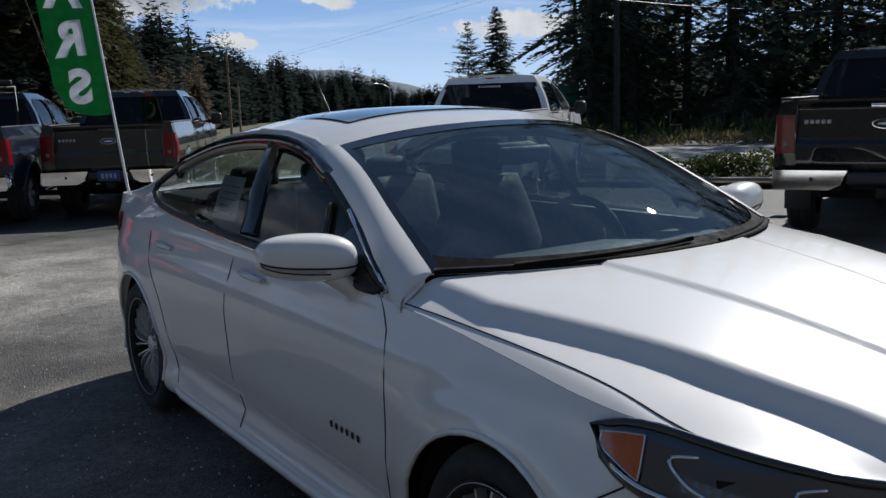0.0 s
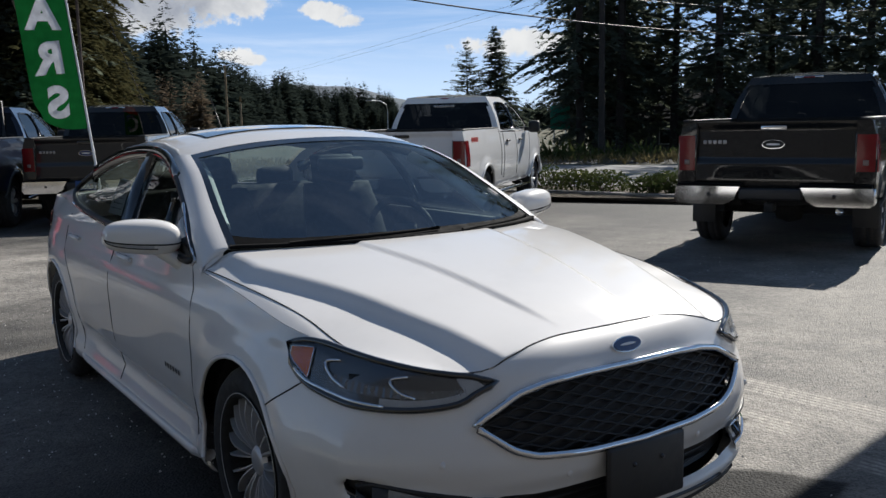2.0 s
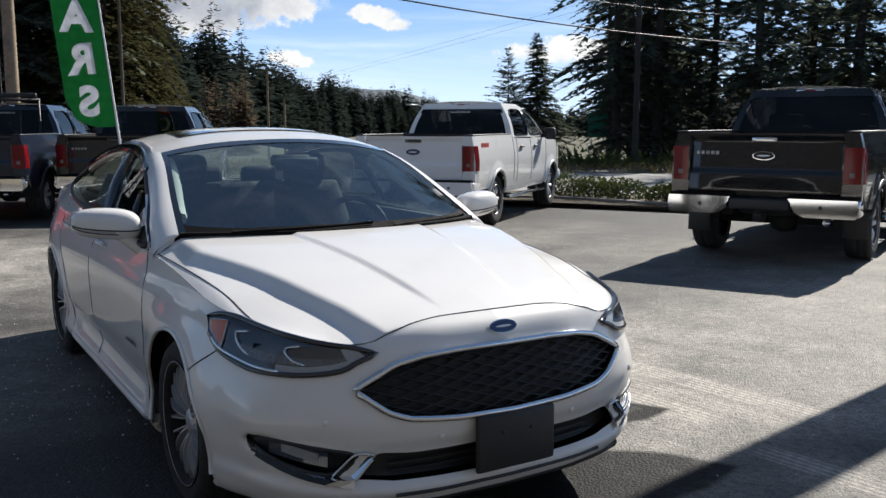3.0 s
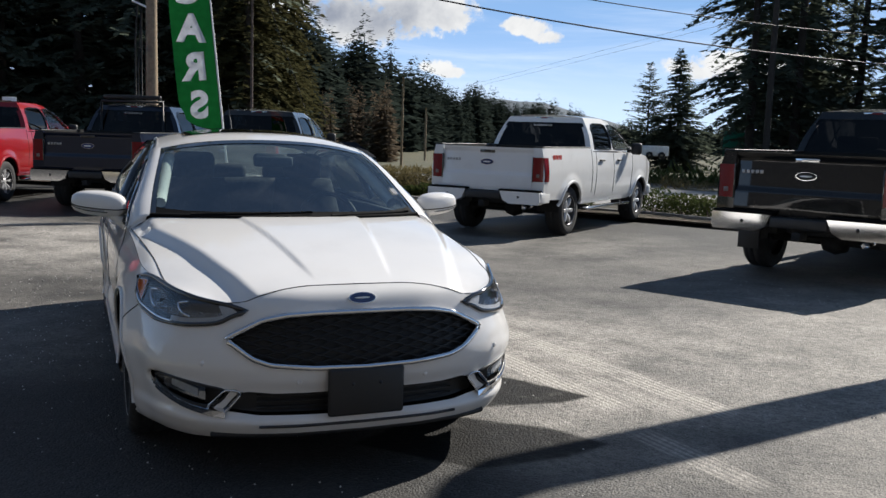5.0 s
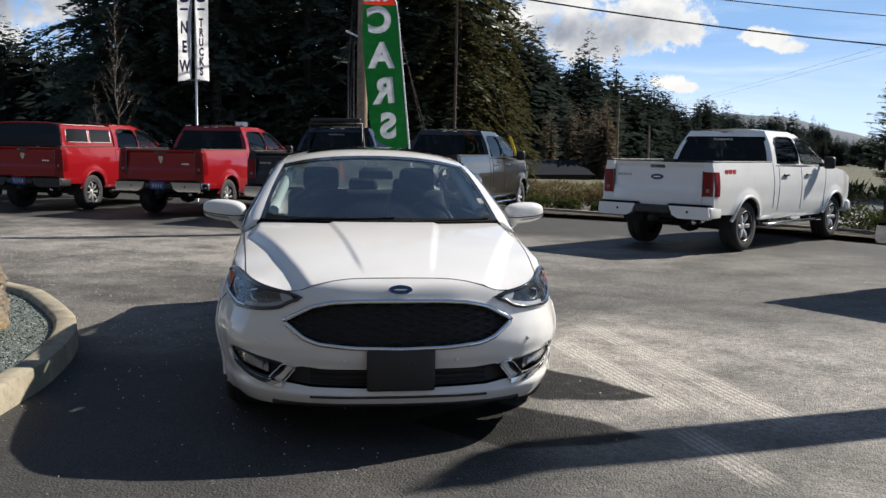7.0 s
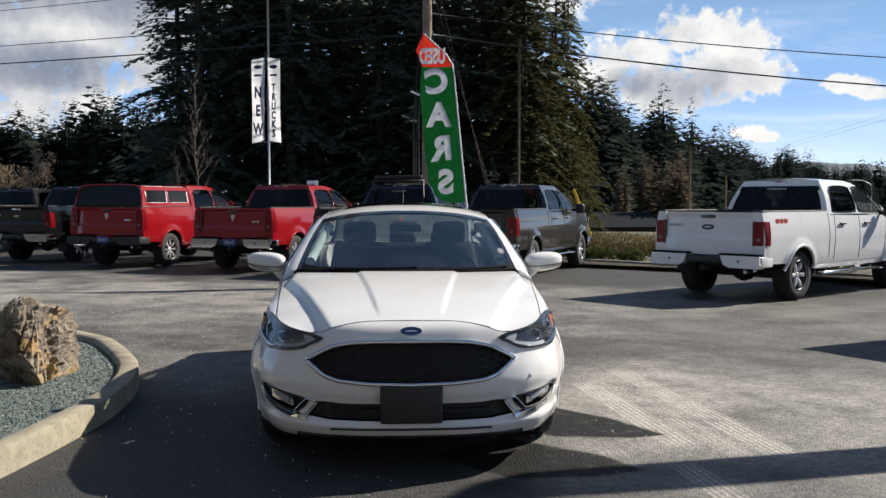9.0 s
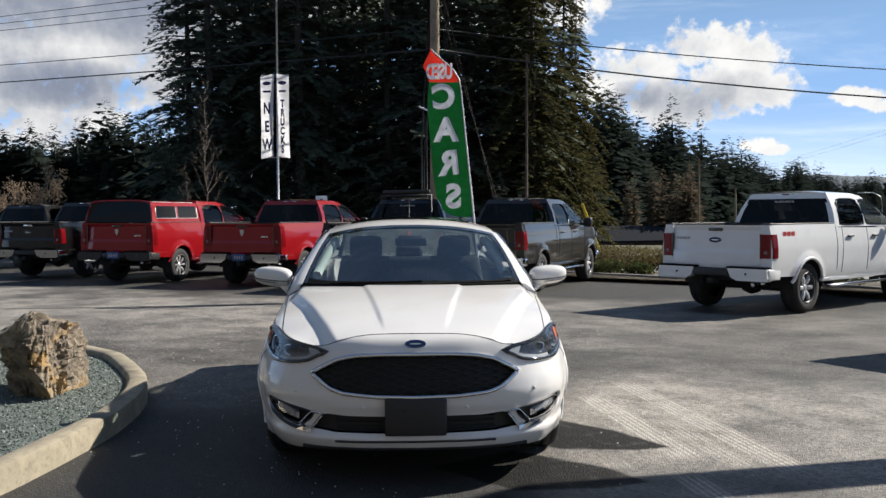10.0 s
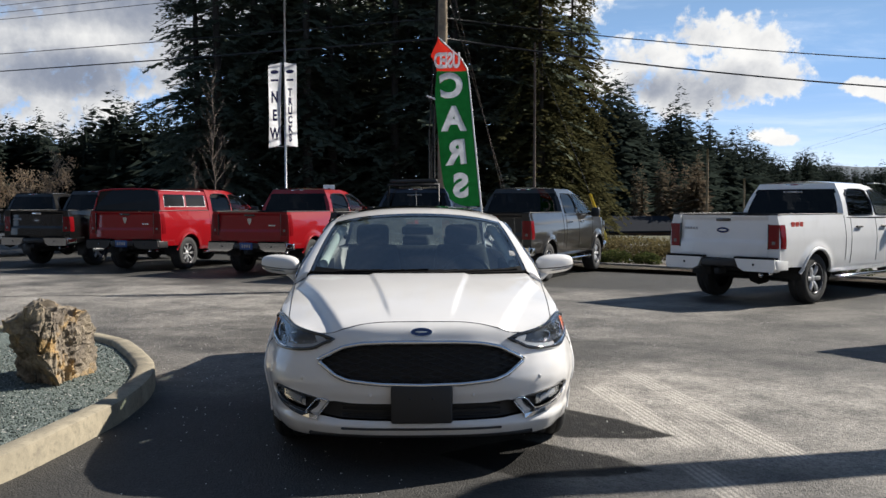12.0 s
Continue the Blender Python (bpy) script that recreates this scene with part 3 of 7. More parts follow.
def shell(u, z):
    """The sedan's outer skin at plan distance u (0 nose, 2.1 tail) and height z."""
    x, y = PLAN(u)
    e = 0.004
    a, b = PLAN(max(0, u - e)), PLAN(min(U_END, u + e))
    t = Vector((b[0] - a[0], b[1] - a[1], 0)).normalized()
    n = Vector((t.y, -t.x, 0))
    front, rear = 1 - smooth(0.30, 0.52, u), smooth(1.65, 1.85, u)
    o = FRONT_O(z) * front + REAR_O(z) * rear + SIDE_O(z) * (1 - front - rear)
    # the lower fascia is hollowed between lip and grille
    o -= 0.020 * smooth(0.27, 0.325, z) * (1 - smooth(0.39, 0.47, z)) * (1 - smooth(0.20, 0.33, u))
    # the bumper's lower corners are full, ahead of the wheels
    o += 0.030 * smooth(0.31, 0.40, u) * (1 - smooth(0.48, 0.58, u)) * (1 - smooth(0.52, 0.72, z)) * smooth(0.24, 0.42, z)
    # the wings draw in behind the lamps
    o -= 0.026 * smooth(0.64, 0.80, z) * smooth(0.33, 0.43, u) * (1 - smooth(0.55, 0.80, u))
    # a sharp crease low on the doors, rising towards the rear
    if 1.2 < y < 3.6:
        zc = 0.375 + 0.030 * (y - 1.4)
        o -= 0.026 * (1 - smooth(zc - 0.035, zc, z)) * smooth(0.225, 0.30, z) * smooth(1.35, 1.65, y) * (1 - smooth(3.15, 3.45, y))
    # the wheel arches stand proud of the doors
    for wy in WHEEL_Y:
        r = math.hypot(y - wy, z - WHEEL_Z)
        o += 0.016 * (1 - smooth(ARCH_R + 0.02, ARCH_R + 0.16, r)) * (1 - front) * (1 - rear)
    p = Vector((x, y, z)) + n * o
    p.x = max(p.x, 0.0)
    return p


NOSE_Y = 0.135
CROWN = curve_of([(-0.1, 0.826), (0.0, 0.842), (0.08, 0.862), (0.20, 0.896), (0.40, 0.945), (0.60, 0.985), (0.80, 1.014), (1.0, 1.036), (1.3, 1.058)])


def bonnet_z(x, y):
    """Height of the bonnet and wing tops: a crowned sheet with a raised middle and two crest lines."""
    k = min(max((y - NOSE_Y) / (1.165 - NOSE_Y), -0.1), 1.3)
    kk = min(max(k, 0.0), 1.0)
    dome = 0.155 + 0.160 * kk
    crest = 0.445 + 0.315 * kk
    z = CROWN(k) - 0.030 * (x / 0.85) ** 2
    z -= 0.010 * smooth(0.03, 0.30, kk) * smooth(dome - 0.006, dome + 0.020, x)
    z -= (0.040 - 0.004 * kk) * smooth(crest - 0.014, crest + 0.058, x)
    z -= 0.016 * (1 - smooth(0.0, 0.30, kk)) * (min(x, 0.6) / 0.5) ** 2
    return z - 0.022 * smooth(0.80, 0.90, x)


SHELL_TOP = curve_of([(0.00, 0.843), (0.08, 0.840), (0.15, 0.829), (0.20, 0.806), (0.235, 0.783), (0.265, 0.778), (0.30, 0.786), (0.35, 0.802), (0.40, 0.820), (0.45, 0.840), (0.50, 0.862), (0.60, 0.904), (0.70, 0.938), (0.80, 0.957), (1.05, 0.975), (1.35, 1.005), (1.55, 1.035), (1.72, 1.055), (1.90, 1.05), (2.10, 1.05)])


GRILLE = [(0, 0.740), (0.20, 0.739), (0.33, 0.732), (0.43, 0.712), (0.575, 0.640), (0.47, 0.560), (0.40, 0.535), (0.22, 0.518), (0, 0.513)]
INTAKE = [(0, 0.402), (0.38, 0.404), (0.485, 0.416), (0.512, 0.408), (0.565, 0.350), (0.570, 0.332), (0.44, 0.314), (0, 0.308)]
FOG = [(0.545, 0.420), (0.68, 0.446), (0.80, 0.468), (0.842, 0.462), (0.838, 0.420), (0.76, 0.378), (0.66, 0.350), (0.615, 0.345)]


def plan_at_x(x):
    """The plan distance at which the nose has the half-width x."""
    lo, hi = 0.0, 0.62
    for _ in range(26):
        m = (lo + hi) / 2
        lo, hi = (m, hi) if PLAN(m)[0] < x else (lo, m)
    return lo


def front_at(x, z, proud=0.0):
    p = shell(plan_at_x(abs(x)), z)
    return Vector((math.copysign(max(abs(x), 1e-5), x) if x else 0.0, p.y - proud, z))


def smooth_lin(a, b, x):
    return min(max((x - a) / (b - a), 0.0), 1.0)


# plan distance as a function of y along the shell's top line
_us = [i / 400 * 0.9 for i in range(401)]
_ys = [shell(u, SHELL_TOP(u)).y for u in _us]


def U_OF_Y(y):
    return float(np.interp(y, _ys, _us))


ROOF_MID = curve_of([(2.08, 1.425), (2.3, 1.462), (2.7, 1.482), (3.1, 1.468), (3.5, 1.425), (3.62, 1.405)])
RAIL = curve_of([(0.0, 0.800, 1.47, 1.020), (0.18, 0.755, 1.73, 1.150), (0.36, 0.690, 2.05, 1.300), (0.52, 0.640, 2.40, 1.385), (0.66, 0.610, 2.80, 1.412), (0.80, 0.600, 3.25, 1.385),
                 (0.90, 0.620, 3.62, 1.315), (1.0, 0.70, 4.18, 1.125), (1.06, 0.74, 4.42, 1.065)])  # the roof rail from windscreen foot to tail: s -> x, y, z


def roof_at(u, v):
    """u along from windscreen header to rear window, v across from the middle to the rail."""
    s = 0.44 + 0.42 * u
    rx, ry, rz = RAIL(s)
    ym = 2.08 + (3.60 - 2.08) * u
    x = rx * v
    y = ym + (ry - ym) * v**2
    zm = ROOF_MID(ym)
    return Vector((x, y, zm + (rz - zm) * v**2.6))


def screen_at(u, v):
    """Windscreen: u across from the middle, v from foot to header."""
    rx, ry, rz = RAIL(0.44 * v)
    x = rx * u
    foot = Vector((0, 1.17, 1.025))
    top = roof_at(0, 0)
    c = foot.lerp(top, v)
    c.z += 0.035 * math.sin(math.pi * v)
    y = c.y + (ry - c.y) * u**2.2
    return Vector((x, y, c.z + (rz - c.z) * u**2.2))


def rear_screen_at(u, v):
    rx, ry, rz = RAIL(0.86 + 0.16 * v)
    top, foot = roof_at(1, 0), Vector((0, 4.33, 1.085))
    c = top.lerp(foot, v)
    c.z += 0.03 * math.sin(math.pi * v)
    return Vector((rx * u, c.y + (ry - c.y) * u**2.2, c.z + (rz - c.z) * u**2.2))


def cabin_side(s, v):
    """The side of the cabin: s along the rail, v from the belt up to the rail."""
    rx, ry, rz = RAIL(s)
    y = 1.42 + (ry - 1.46) / (4.42 - 1.46) * (4.46 - 1.42)
    u = U_OF_YS(y)
    b = shell(u, SHELL_TOP(u))
    p = b.lerp(Vector((rx, ry, rz)), v)
    p.x += 0.025 * math.sin(math.pi * v) * smooth(0.0, 0.14, s)
    return p


_us2 = [0.4 + i / 400 * 1.45 for i in range(401)]
_ys2 = [PLAN(u)[1] for u in _us2]


def U_OF_YS(y):
    return float(np.interp(y, _ys2, _us2))


# the outline of all side glass, in y and z
DLO = [(1.52, 0.966), (2.05, 0.988), (2.7, 1.004), (3.3, 1.026), (3.75, 1.060), (3.95, 1.125), (3.84, 1.185), (3.60, 1.270), (3.30, 1.335), (2.95, 1.368), (2.60, 1.366), (2.36, 1.342), (2.10, 1.268), (1.84, 1.158), (1.68, 1.072), (1.56, 1.006), (1.50, 0.972)]


def cut_arches(mesh, wheel_y, wheel_z, radius, min_x=0.5):
    """Cuts round wheel openings into a skin and draws the cut edge onto the circle."""
    verts, faces = mesh
    for wy in wheel_y:
        def r_of(p):
            return math.hypot(p[1] - wy, p[2] - wheel_z) if abs(p[0]) > min_x else 9.0
        gone = lambda f: r_of(sum((Vector(verts[i]) for i in f), Vector()) / len(f)) < radius
        keep = [f for f in faces if not gone(f)]
        near = {i for f in faces if gone(f) for i in f} & {i for f in keep for i in f}
        for i in near:
            p = verts[i]
            r = max(r_of(p), 1e-4)
            verts[i] = Vector((p[0], wy + (p[1] - wy) * radius / r, wheel_z + (p[2] - wheel_z) * radius / r))
        faces = keep
    return trimmed((verts, faces))


def cut_shapes(mesh, shapes):
    """Cuts outlines (x, z) through the nose and draws the cut edges onto them."""
    verts, faces = mesh

    def nearest(poly, x, z):
        best = None
        for (x0, z0), (x1, z1) in zip(poly, poly[1:] + poly[:1]):
            dx, dz = x1 - x0, z1 - z0
            t = min(max(((x - x0) * dx + (z - z0) * dz) / max(dx * dx + dz * dz, 1e-9), 0), 1)
            p = (x0 + dx * t, z0 + dz * t)
            d = math.hypot(p[0] - x, p[1] - z)
            if best is None or d < best[0]:
                best = (d, p)
        return best[1]
    for poly in shapes:
        def gone(f):
            c = sum((Vector(verts[i]) for i in f), Vector()) / len(f)
            return c.y < 0.62 and inside(poly, c.x, c.z)
        keep = [f for f in faces if not gone(f)]
        near = {i for f in faces if gone(f) for i in f} & {i for f in keep for i in f}
        for i in near:
            if verts[i].x > 0.004:
                x, z = nearest(poly, verts[i].x, verts[i].z)
                verts[i] = front_at(max(x, 0.0), z)
        faces = keep
    return trimmed((verts, faces))


def both(mesh):
    """A half and its mirror image, welded along the middle."""
    verts, faces = [Vector(v) for v in mesh[0]], list(mesh[1])
    n, at = len(verts), []
    for i, v in enumerate(list(verts)):
        if abs(v.x) < 0.0012:
            v.x = 0.0
            at.append(i)
        else:
            at.append(len(verts))
            verts.append(Vector((-v.x, v.y, v.z)))
    return verts, faces + [tuple(at[i] for i in reversed(f)) for f in faces]


def whole(f, nu, nv):
    """A sheet across the car from its right half f(u, v)."""
    return both(sheet(f, nu, nv))


def patch_on(outline, surf, rings=8, proud=0.004):
    """A piece of skin within a star-shaped 2D outline, laid on surf(a, z) -> point."""
    cx = sum(p[0] for p in outline) / len(outline)
    cz = sum(p[1] for p in outline) / len(outline)
    rim = dense([(p[0], p[1], 0) for p in outline], 0.02)
    n = len(rim)
    verts = [Vector(surf(cx, cz, proud))]
    for k in range(1, rings + 1):
        verts += [Vector(surf(cx + (p.x - cx) * k / rings, cz + (p.y - cz) * k / rings, proud)) for p in rim]
    faces = [(0, 1 + i, 1 + (i + 1) % n) for i in range(n)]
    for k in range(rings - 1):
        a, b = 1 + k * n, 1 + (k + 1) * n
        faces += [(a + i, b + i, b + (i + 1) % n, a + (i + 1) % n) for i in range(n)]
    return verts, faces


def skin_at(u, z, proud=0.0):
    """Skin of the right half by plan distance, pushed out along its normal."""
    p = shell(u, z)
    if proud:
        a, b = shell(max(0, u - 0.006), z), shell(u + 0.006, z)
        c, d = shell(u, z - 0.006), shell(u, z + 0.006)
        n = (b - a).cross(d - c)
        if n.length > 1e-9:
            n.normalize()
            if n.y * 0 + n.dot(p - Vector((0, 2.4, p.z))) < 0:
                n.negate()
            p = p + n * proud
    return p


def wheel(parent, m, radius, width, rim_r, spokes, spoke_w, mats, split=True, slim=1.0):
    """A tyre and an alloy wheel whose face looks along +x."""
    w = part("wheel", lathe([(rim_r * 0.98, -width / 2), (radius - 0.03, -width / 2), (radius - 0.008, -width / 2 + 0.025), (radius, -width * 0.28), (radius - 0.005, -width * 0.26), (radius, -width * 0.24),
                             (radius, -0.012), (radius - 0.007, -0.008), (radius - 0.007, 0.008), (radius, 0.012), (radius, width * 0.24), (radius - 0.005, width * 0.26), (radius, width * 0.28),
                             (radius - 0.008, width / 2 - 0.025), (radius - 0.03, width / 2), (rim_r + 0.035, width / 2 + 0.004), (rim_r, width / 2 - 0.01)], 48), M["rubber"], parent, "black rubber tyre with an alloy wheel")
    w.matrix_basis = m
    part("rim", lathe([(rim_r, width / 2 - 0.01), (rim_r + 0.006, width / 2 - 0.002), (rim_r - 0.012, width / 2 - 0.003), (rim_r - 0.022, width / 2 - 0.03), (rim_r - 0.03, -width * 0.3), (0.05, -width * 0.32)], 48), mats[1], w)
    part("rim_lip", lathe([(rim_r, width / 2 - 0.004), (rim_r - 0.002, width / 2 - 0.001), (rim_r - 0.005, width / 2 - 0.004), (rim_r - 0.006, width / 2 - 0.012)], 48), mats[0], w)
    face_x = width / 2 - 0.018
    for k in range(spokes):
        a0 = 2 * math.pi * k / spokes
        offs = (-0.5, 0.5) if split else (0,)
        for o in offs:
            verts, faces = [], []
            n = 6
            for i in range(n + 1):
                t = i / n
                r = 0.055 + (rim_r - 0.068) * t
                a = a0 + o * spoke_w * (0.55 + 0.75 * t)
                hw = (0.0065 + 0.0045 * t) * slim if split else spoke_w * (0.55 + 0.15 * t)
                x = face_x - 0.012 + 0.018 * math.sin(math.pi * min(1, t * 0.9 + 0.1)) - 0.018 * (1 - t) ** 2
                c = Vector((0, math.cos(a), math.sin(a)))
                s = Vector((0, -math.sin(a), math.cos(a)))
                for dx, side in ((0.0, 0.55), (0.0, -0.55), (-0.03, -1), (-0.03, 1)):
                    verts.append(c * r + s * hw * side + Vector((x + dx, 0, 0)))
            for i in range(n):
                for q in range(4):
                    faces.append((i * 4 + q, i * 4 + (q + 1) % 4, i * 4 + 4 + (q + 1) % 4, i * 4 + 4 + q))
            faces += [(0, 1, 2, 3), (n * 4 + 3, n * 4 + 2, n * 4 + 1, n * 4)]
            part("spoke", (verts, faces), mats[0], w, smooth=False)
    part("hub_cap", lathe([(0.0, face_x - 0.016), (0.03, face_x - 0.017), (0.046, face_x - 0.022), (0.060, face_x - 0.04)], 24), mats[0], w)
    part("brake_disc", lathe([(0.05, -0.02), (rim_r * 0.78, -0.02), (rim_r * 0.78, -0.04), (0.05, -0.04)], 32), M["under"], w)
    return w


def sedan(m):
    car = thing("sedan", m, "white mid-size sedan with a wide black mesh grille, parked on asphalt", "car")
    # lower skin with wheel openings, grille, intake and lamp pockets cut through
    nu, nv = 210, 54

    def skin(u, v):
        # finer steps round the nose
        uu = U_END * (0.55 * u + 0.45 * u**2)
        return shell(uu, SHELL_LOW(uu) + (SHELL_TOP(uu) - SHELL_LOW(uu)) * v)

    def full(poly):
        return poly + [(-x, z) for x, z in reversed(poly)]
    GRILLE_IN, INTAKE_IN = full(GRILLE), full(INTAKE)
    half = cut_shapes(sheet(skin, nu, nv), (GRILLE_IN, INTAKE_IN, FOG))
    half = cut_arches(half, WHEEL_Y, WHEEL_Z, ARCH_R)
    part("body", both(half), M["white"], car, "glossy pearl white bodywork")

    # bonnet: front edge on the nose, sides on the shut lines, rear at the windscreen's foot
    u_front, u_rear = 0.232, 0.755
    front_x = shell(u_front, SHELL_TOP(u_front)).x
    nose = [shell(u_front * k / 40, SHELL_TOP(u_front * k / 40)) for k in range(41)]
    nose_x, nose_y = [p.x for p in nose], [p.y for p in nose]
    nose_gap = [p.z - bonnet_z(p.x, p.y) for p in nose]

    def hood(k, w):
        uu = u_front + (u_rear - u_front) * k
        s = shell(uu, SHELL_TOP(uu))
        cy = nose_y[0] + (1.165 - nose_y[0]) * k
        p0 = (float(np.interp(w * front_x, nose_x, nose_y)) - nose_y[0]) / (nose_y[-1] - nose_y[0])
        y = cy + (s.y - cy) * (p0 * (1 - k) + w**2.2 * k)
        x = s.x * w
        z = bonnet_z(x, y)
        far = smooth(0.0, 0.40, k)
        z += float(np.interp(w * front_x, nose_x, nose_gap)) * (1 - far) ** 2 + (s.z - bonnet_z(s.x, s.y)) * w**4 * (1 - (1 - far) ** 2)
        return Vector((x - 0.002 * w, y + 0.004 * (1 - smooth(0, 0.02, k)), z))

    def shut(k):
        """How far out the bonnet's shut line runs, as a share of the half-width."""
        uu = u_front + (u_rear - u_front) * k
        s = shell(uu, SHELL_TOP(uu))
        return min(0.998, (0.762 + 0.094 * smooth_lin(0.30, 1.45, s.y)) / s.x)
    part("bonnet", whole(lambda k, v: hood(k, v * shut(k)), 90, 64), M["white"], car, "creased white bonnet")
    for f in (lambda q: q, mirrored):
        part("wing_top", f(sheet(lambda k, v: hood(k, shut(k) + (1 - shut(k)) * v), 80, 8)), M["white"], car)
        part("shut_line", f(tube([hood(k / 50, shut(k / 50)) + Vector((0, 0, 0.0004)) for k in range(0, 51)], 0.0024, 5)), M["under"], car)
    part("cowl_panel", whole(lambda u, v: hood(1, v * 0.995).lerp(screen_at(v * 0.995, 0.0), u) + Vector((0, 0, -0.002)), 4, 40), M["matt_black"], car, "black plastic cowl under the windscreen")
    nose_line = [hood(0, k / 30) + Vector((0, -0.003, 0.0)) for k in range(31)]
    part("shut_line", both(tube(nose_line, 0.0030, 5)), M["under"], car)

    # boot lid
    def deck(u, v):
        y = 4.28 + (4.83 - 4.28) * u
        uu = U_OF_YS(min(y, 4.64))
        ex = shell(uu, SHELL_TOP(uu)).x * (1 - 0.35 * smooth(0.55, 1.0, u))
        return Vector((ex * v, y - 0.10 * v**3 * u, 1.085 - 0.03 * v**3 - 0.03 * u**3))
    part("boot_lid", both(sheet(deck, 12, 16)), M["white"], car)

    # shelf between belt and cabin, the cowl, and the roof
    part("roof", whole(roof_at, 40, 30), M["white"], car, "white roof panel")
    part("sunroof", both(sheet(lambda u, v: roof_at(0.20 + 0.40 * u, 0.74 * v) + Vector((0, 0, 0.006)), 16, 12)), M["gloss_black"], car, "dark glass sunroof")

    def in_dlo(p):
        return inside(DLO, p.y, p.z)
    frame_m = trimmed(sheet(lambda u, v: cabin_side(u * 1.03, v), 150, 40, lambda u, v, p: not in_dlo(p)))
    part("cabin_frame", both(frame_m), M["white"], car)
    glass_m = trimmed(sheet(lambda u, v: cabin_side(u * 1.03, v) - Vector((0.012, 0, 0)), 150, 40, lambda u, v, p: in_dlo(p)))
    foot_m = sheet(lambda u, v: cabin_side(0.0, v).lerp(hood(1, 0.90).lerp(screen_at(0.965, 0.0) + Vector((0, -0.004, 0.003)), v), u), 6, 10)
    part("pillar_foot", foot_m, M["white"], car)
    part("pillar_foot", mirrored(foot_m), M["white"], car)
    for mesh in (glass_m, mirrored(glass_m)):
        part("side_window", mesh, M["side_glass"], car)

    def side_point(y, z):
        # find the point of the cabin side with this y and z
        s, v = 0.5, 0.5
        for _ in range(30):
            p = cabin_side(s, v)
            s = min(max(s + (y - p.y) * 0.30, 0), 1.05)
            v = min(max(v + (z - p.z) * 1.6, 0), 1.0)
        return cabin_side(s, v)
    trim = [side_point(p.x, p.y) + Vector((0.006, 0, 0)) for p in dense([(a, b, 0) for a, b in DLO], 0.07)]
    low = [side_point(1.53 + (3.80 - 1.53) * k / 24, 0.968 + 0.035 * (k / 24) + 0.055 * (k / 24) ** 3) + Vector((0.008, 0, -0.004)) for k in range(25)]
    visor_line = [side_point(y, z) for y, z in ((2.00, 1.222), (2.14, 1.280), (2.36, 1.340), (2.60, 1.364), (2.95, 1.362), (3.30, 1.330), (3.60, 1.265), (3.80, 1.200))]
    visor = dense(visor_line, 0.08, False)
    visor[0].x -= 0.05
    visor[-1].x -= 0.03
    for sgn in (1, -1):
        f = (lambda q: q) if sgn == 1 else mirrored
        part("window_seal", f(tube(trim, 0.015, 6, closed=True)), M["plastic"], car)
        part("mirror_sail", f(patch_on([(1.53, 0.966), (1.82, 0.978), (1.82, 1.135), (1.68, 1.060), (1.57, 1.002)], lambda a, z, p: side_point(a, z) + Vector((p, 0, 0)), 4, 0.008)), M["gloss_black"], car, "black triangle before the front window")
        part("window_trim", f(tube(low, 0.009, 6)), M["chrome"], car, "bright metal belt trim")
        front_trim = [side_point(y, z) + Vector((0.016, -0.004, 0.004)) for y, z in ((1.51, 0.974), (1.57, 1.010), (1.68, 1.071), (1.78, 1.125), (1.86, 1.168))]
        part("window_trim", f(tube(dense(front_trim, 0.05, False), 0.007, 6)), M["chrome"], car, "bright metal trim up the windscreen pillar")
        part("rain_visor", f(tube(visor, 0.023, 6, flat=1.7)), M["gloss_black"], car, "smoked wind deflector over the windows")
        if sgn == -1:
            note = lambda u, v: side_point(2.78 + 0.26 * u + 0.05 * v, 1.050 + 0.17 * v) - Vector((0.022, 0, 0))
            sk = part("window_sticker", f(sheet(note, 4, 4)), M["cloth_white"], car, "white paper price sheet inside the rear door window")
            for k in range(5):
                part("print_bar", f(sheet(lambda u, v: note(0.12 + (0.74 - 0.10 * (k % 2)) * u, 0.16 + 0.15 * k + 0.035 * v) + Vector((0.003, 0, 0)), 2, 1)), M["grey_mark"], sk)
        # pillar between the doors
        bp = [side_point(2.56, 1.03), side_point(2.60, 1.2), side_point(2.66, 1.36)]
        part("door_pillar", f(tube([p + Vector((0.002, 0, 0)) for p in bp], 0.045, 6, flat=0.5)), M["gloss_black"], car)
        bp = [side_point(1.93, 1.03), side_point(1.96, 1.10), side_point(2.0, 1.18)]
        part("quarter_divider", f(tube(bp, 0.014, 6)), M["gloss_black"], car)
        # windscreen pillar: a rounded skin from the side glass to the windscreen, running out into the wing
        edge_of = curve_of([(-0.16, 1.440, 0.925), (0.0, 1.505, 0.972), (0.18, 1.60, 1.030), (0.38, 1.76, 1.118), (0.62, 1.96, 1.212), (0.85, 2.16, 1.288), (1.0, 2.32, 1.334)])

        def pillar(k, w):
            v = -0.16 + 1.16 * k
            a = side_point(*edge_of(max(v, 0.0))) + Vector((0.010, -0.004, 0.0))
            b = screen_at(0.950, max(v, 0.0)) + Vector((0, -0.006, 0.005))
            if v < 0:
                f_ = smooth(0.0, 0.16, -v)
                a = a.lerp(skin_at(U_OF_YS(1.425), 0.925, 0.003), f_)
                b = b.lerp(hood(1, 0.955) + Vector((0, -0.03, 0.004)), f_)
            c = (a + b) / 2 + Vector((0.72, -0.36, 0.58)) * 0.036
            return a * (1 - w) ** 2 + c * 2 * w * (1 - w) + b * w * w
        part("screen_pillar", f(sheet(pillar, 40, 10)), M["white"], car, "white windscreen pillar")
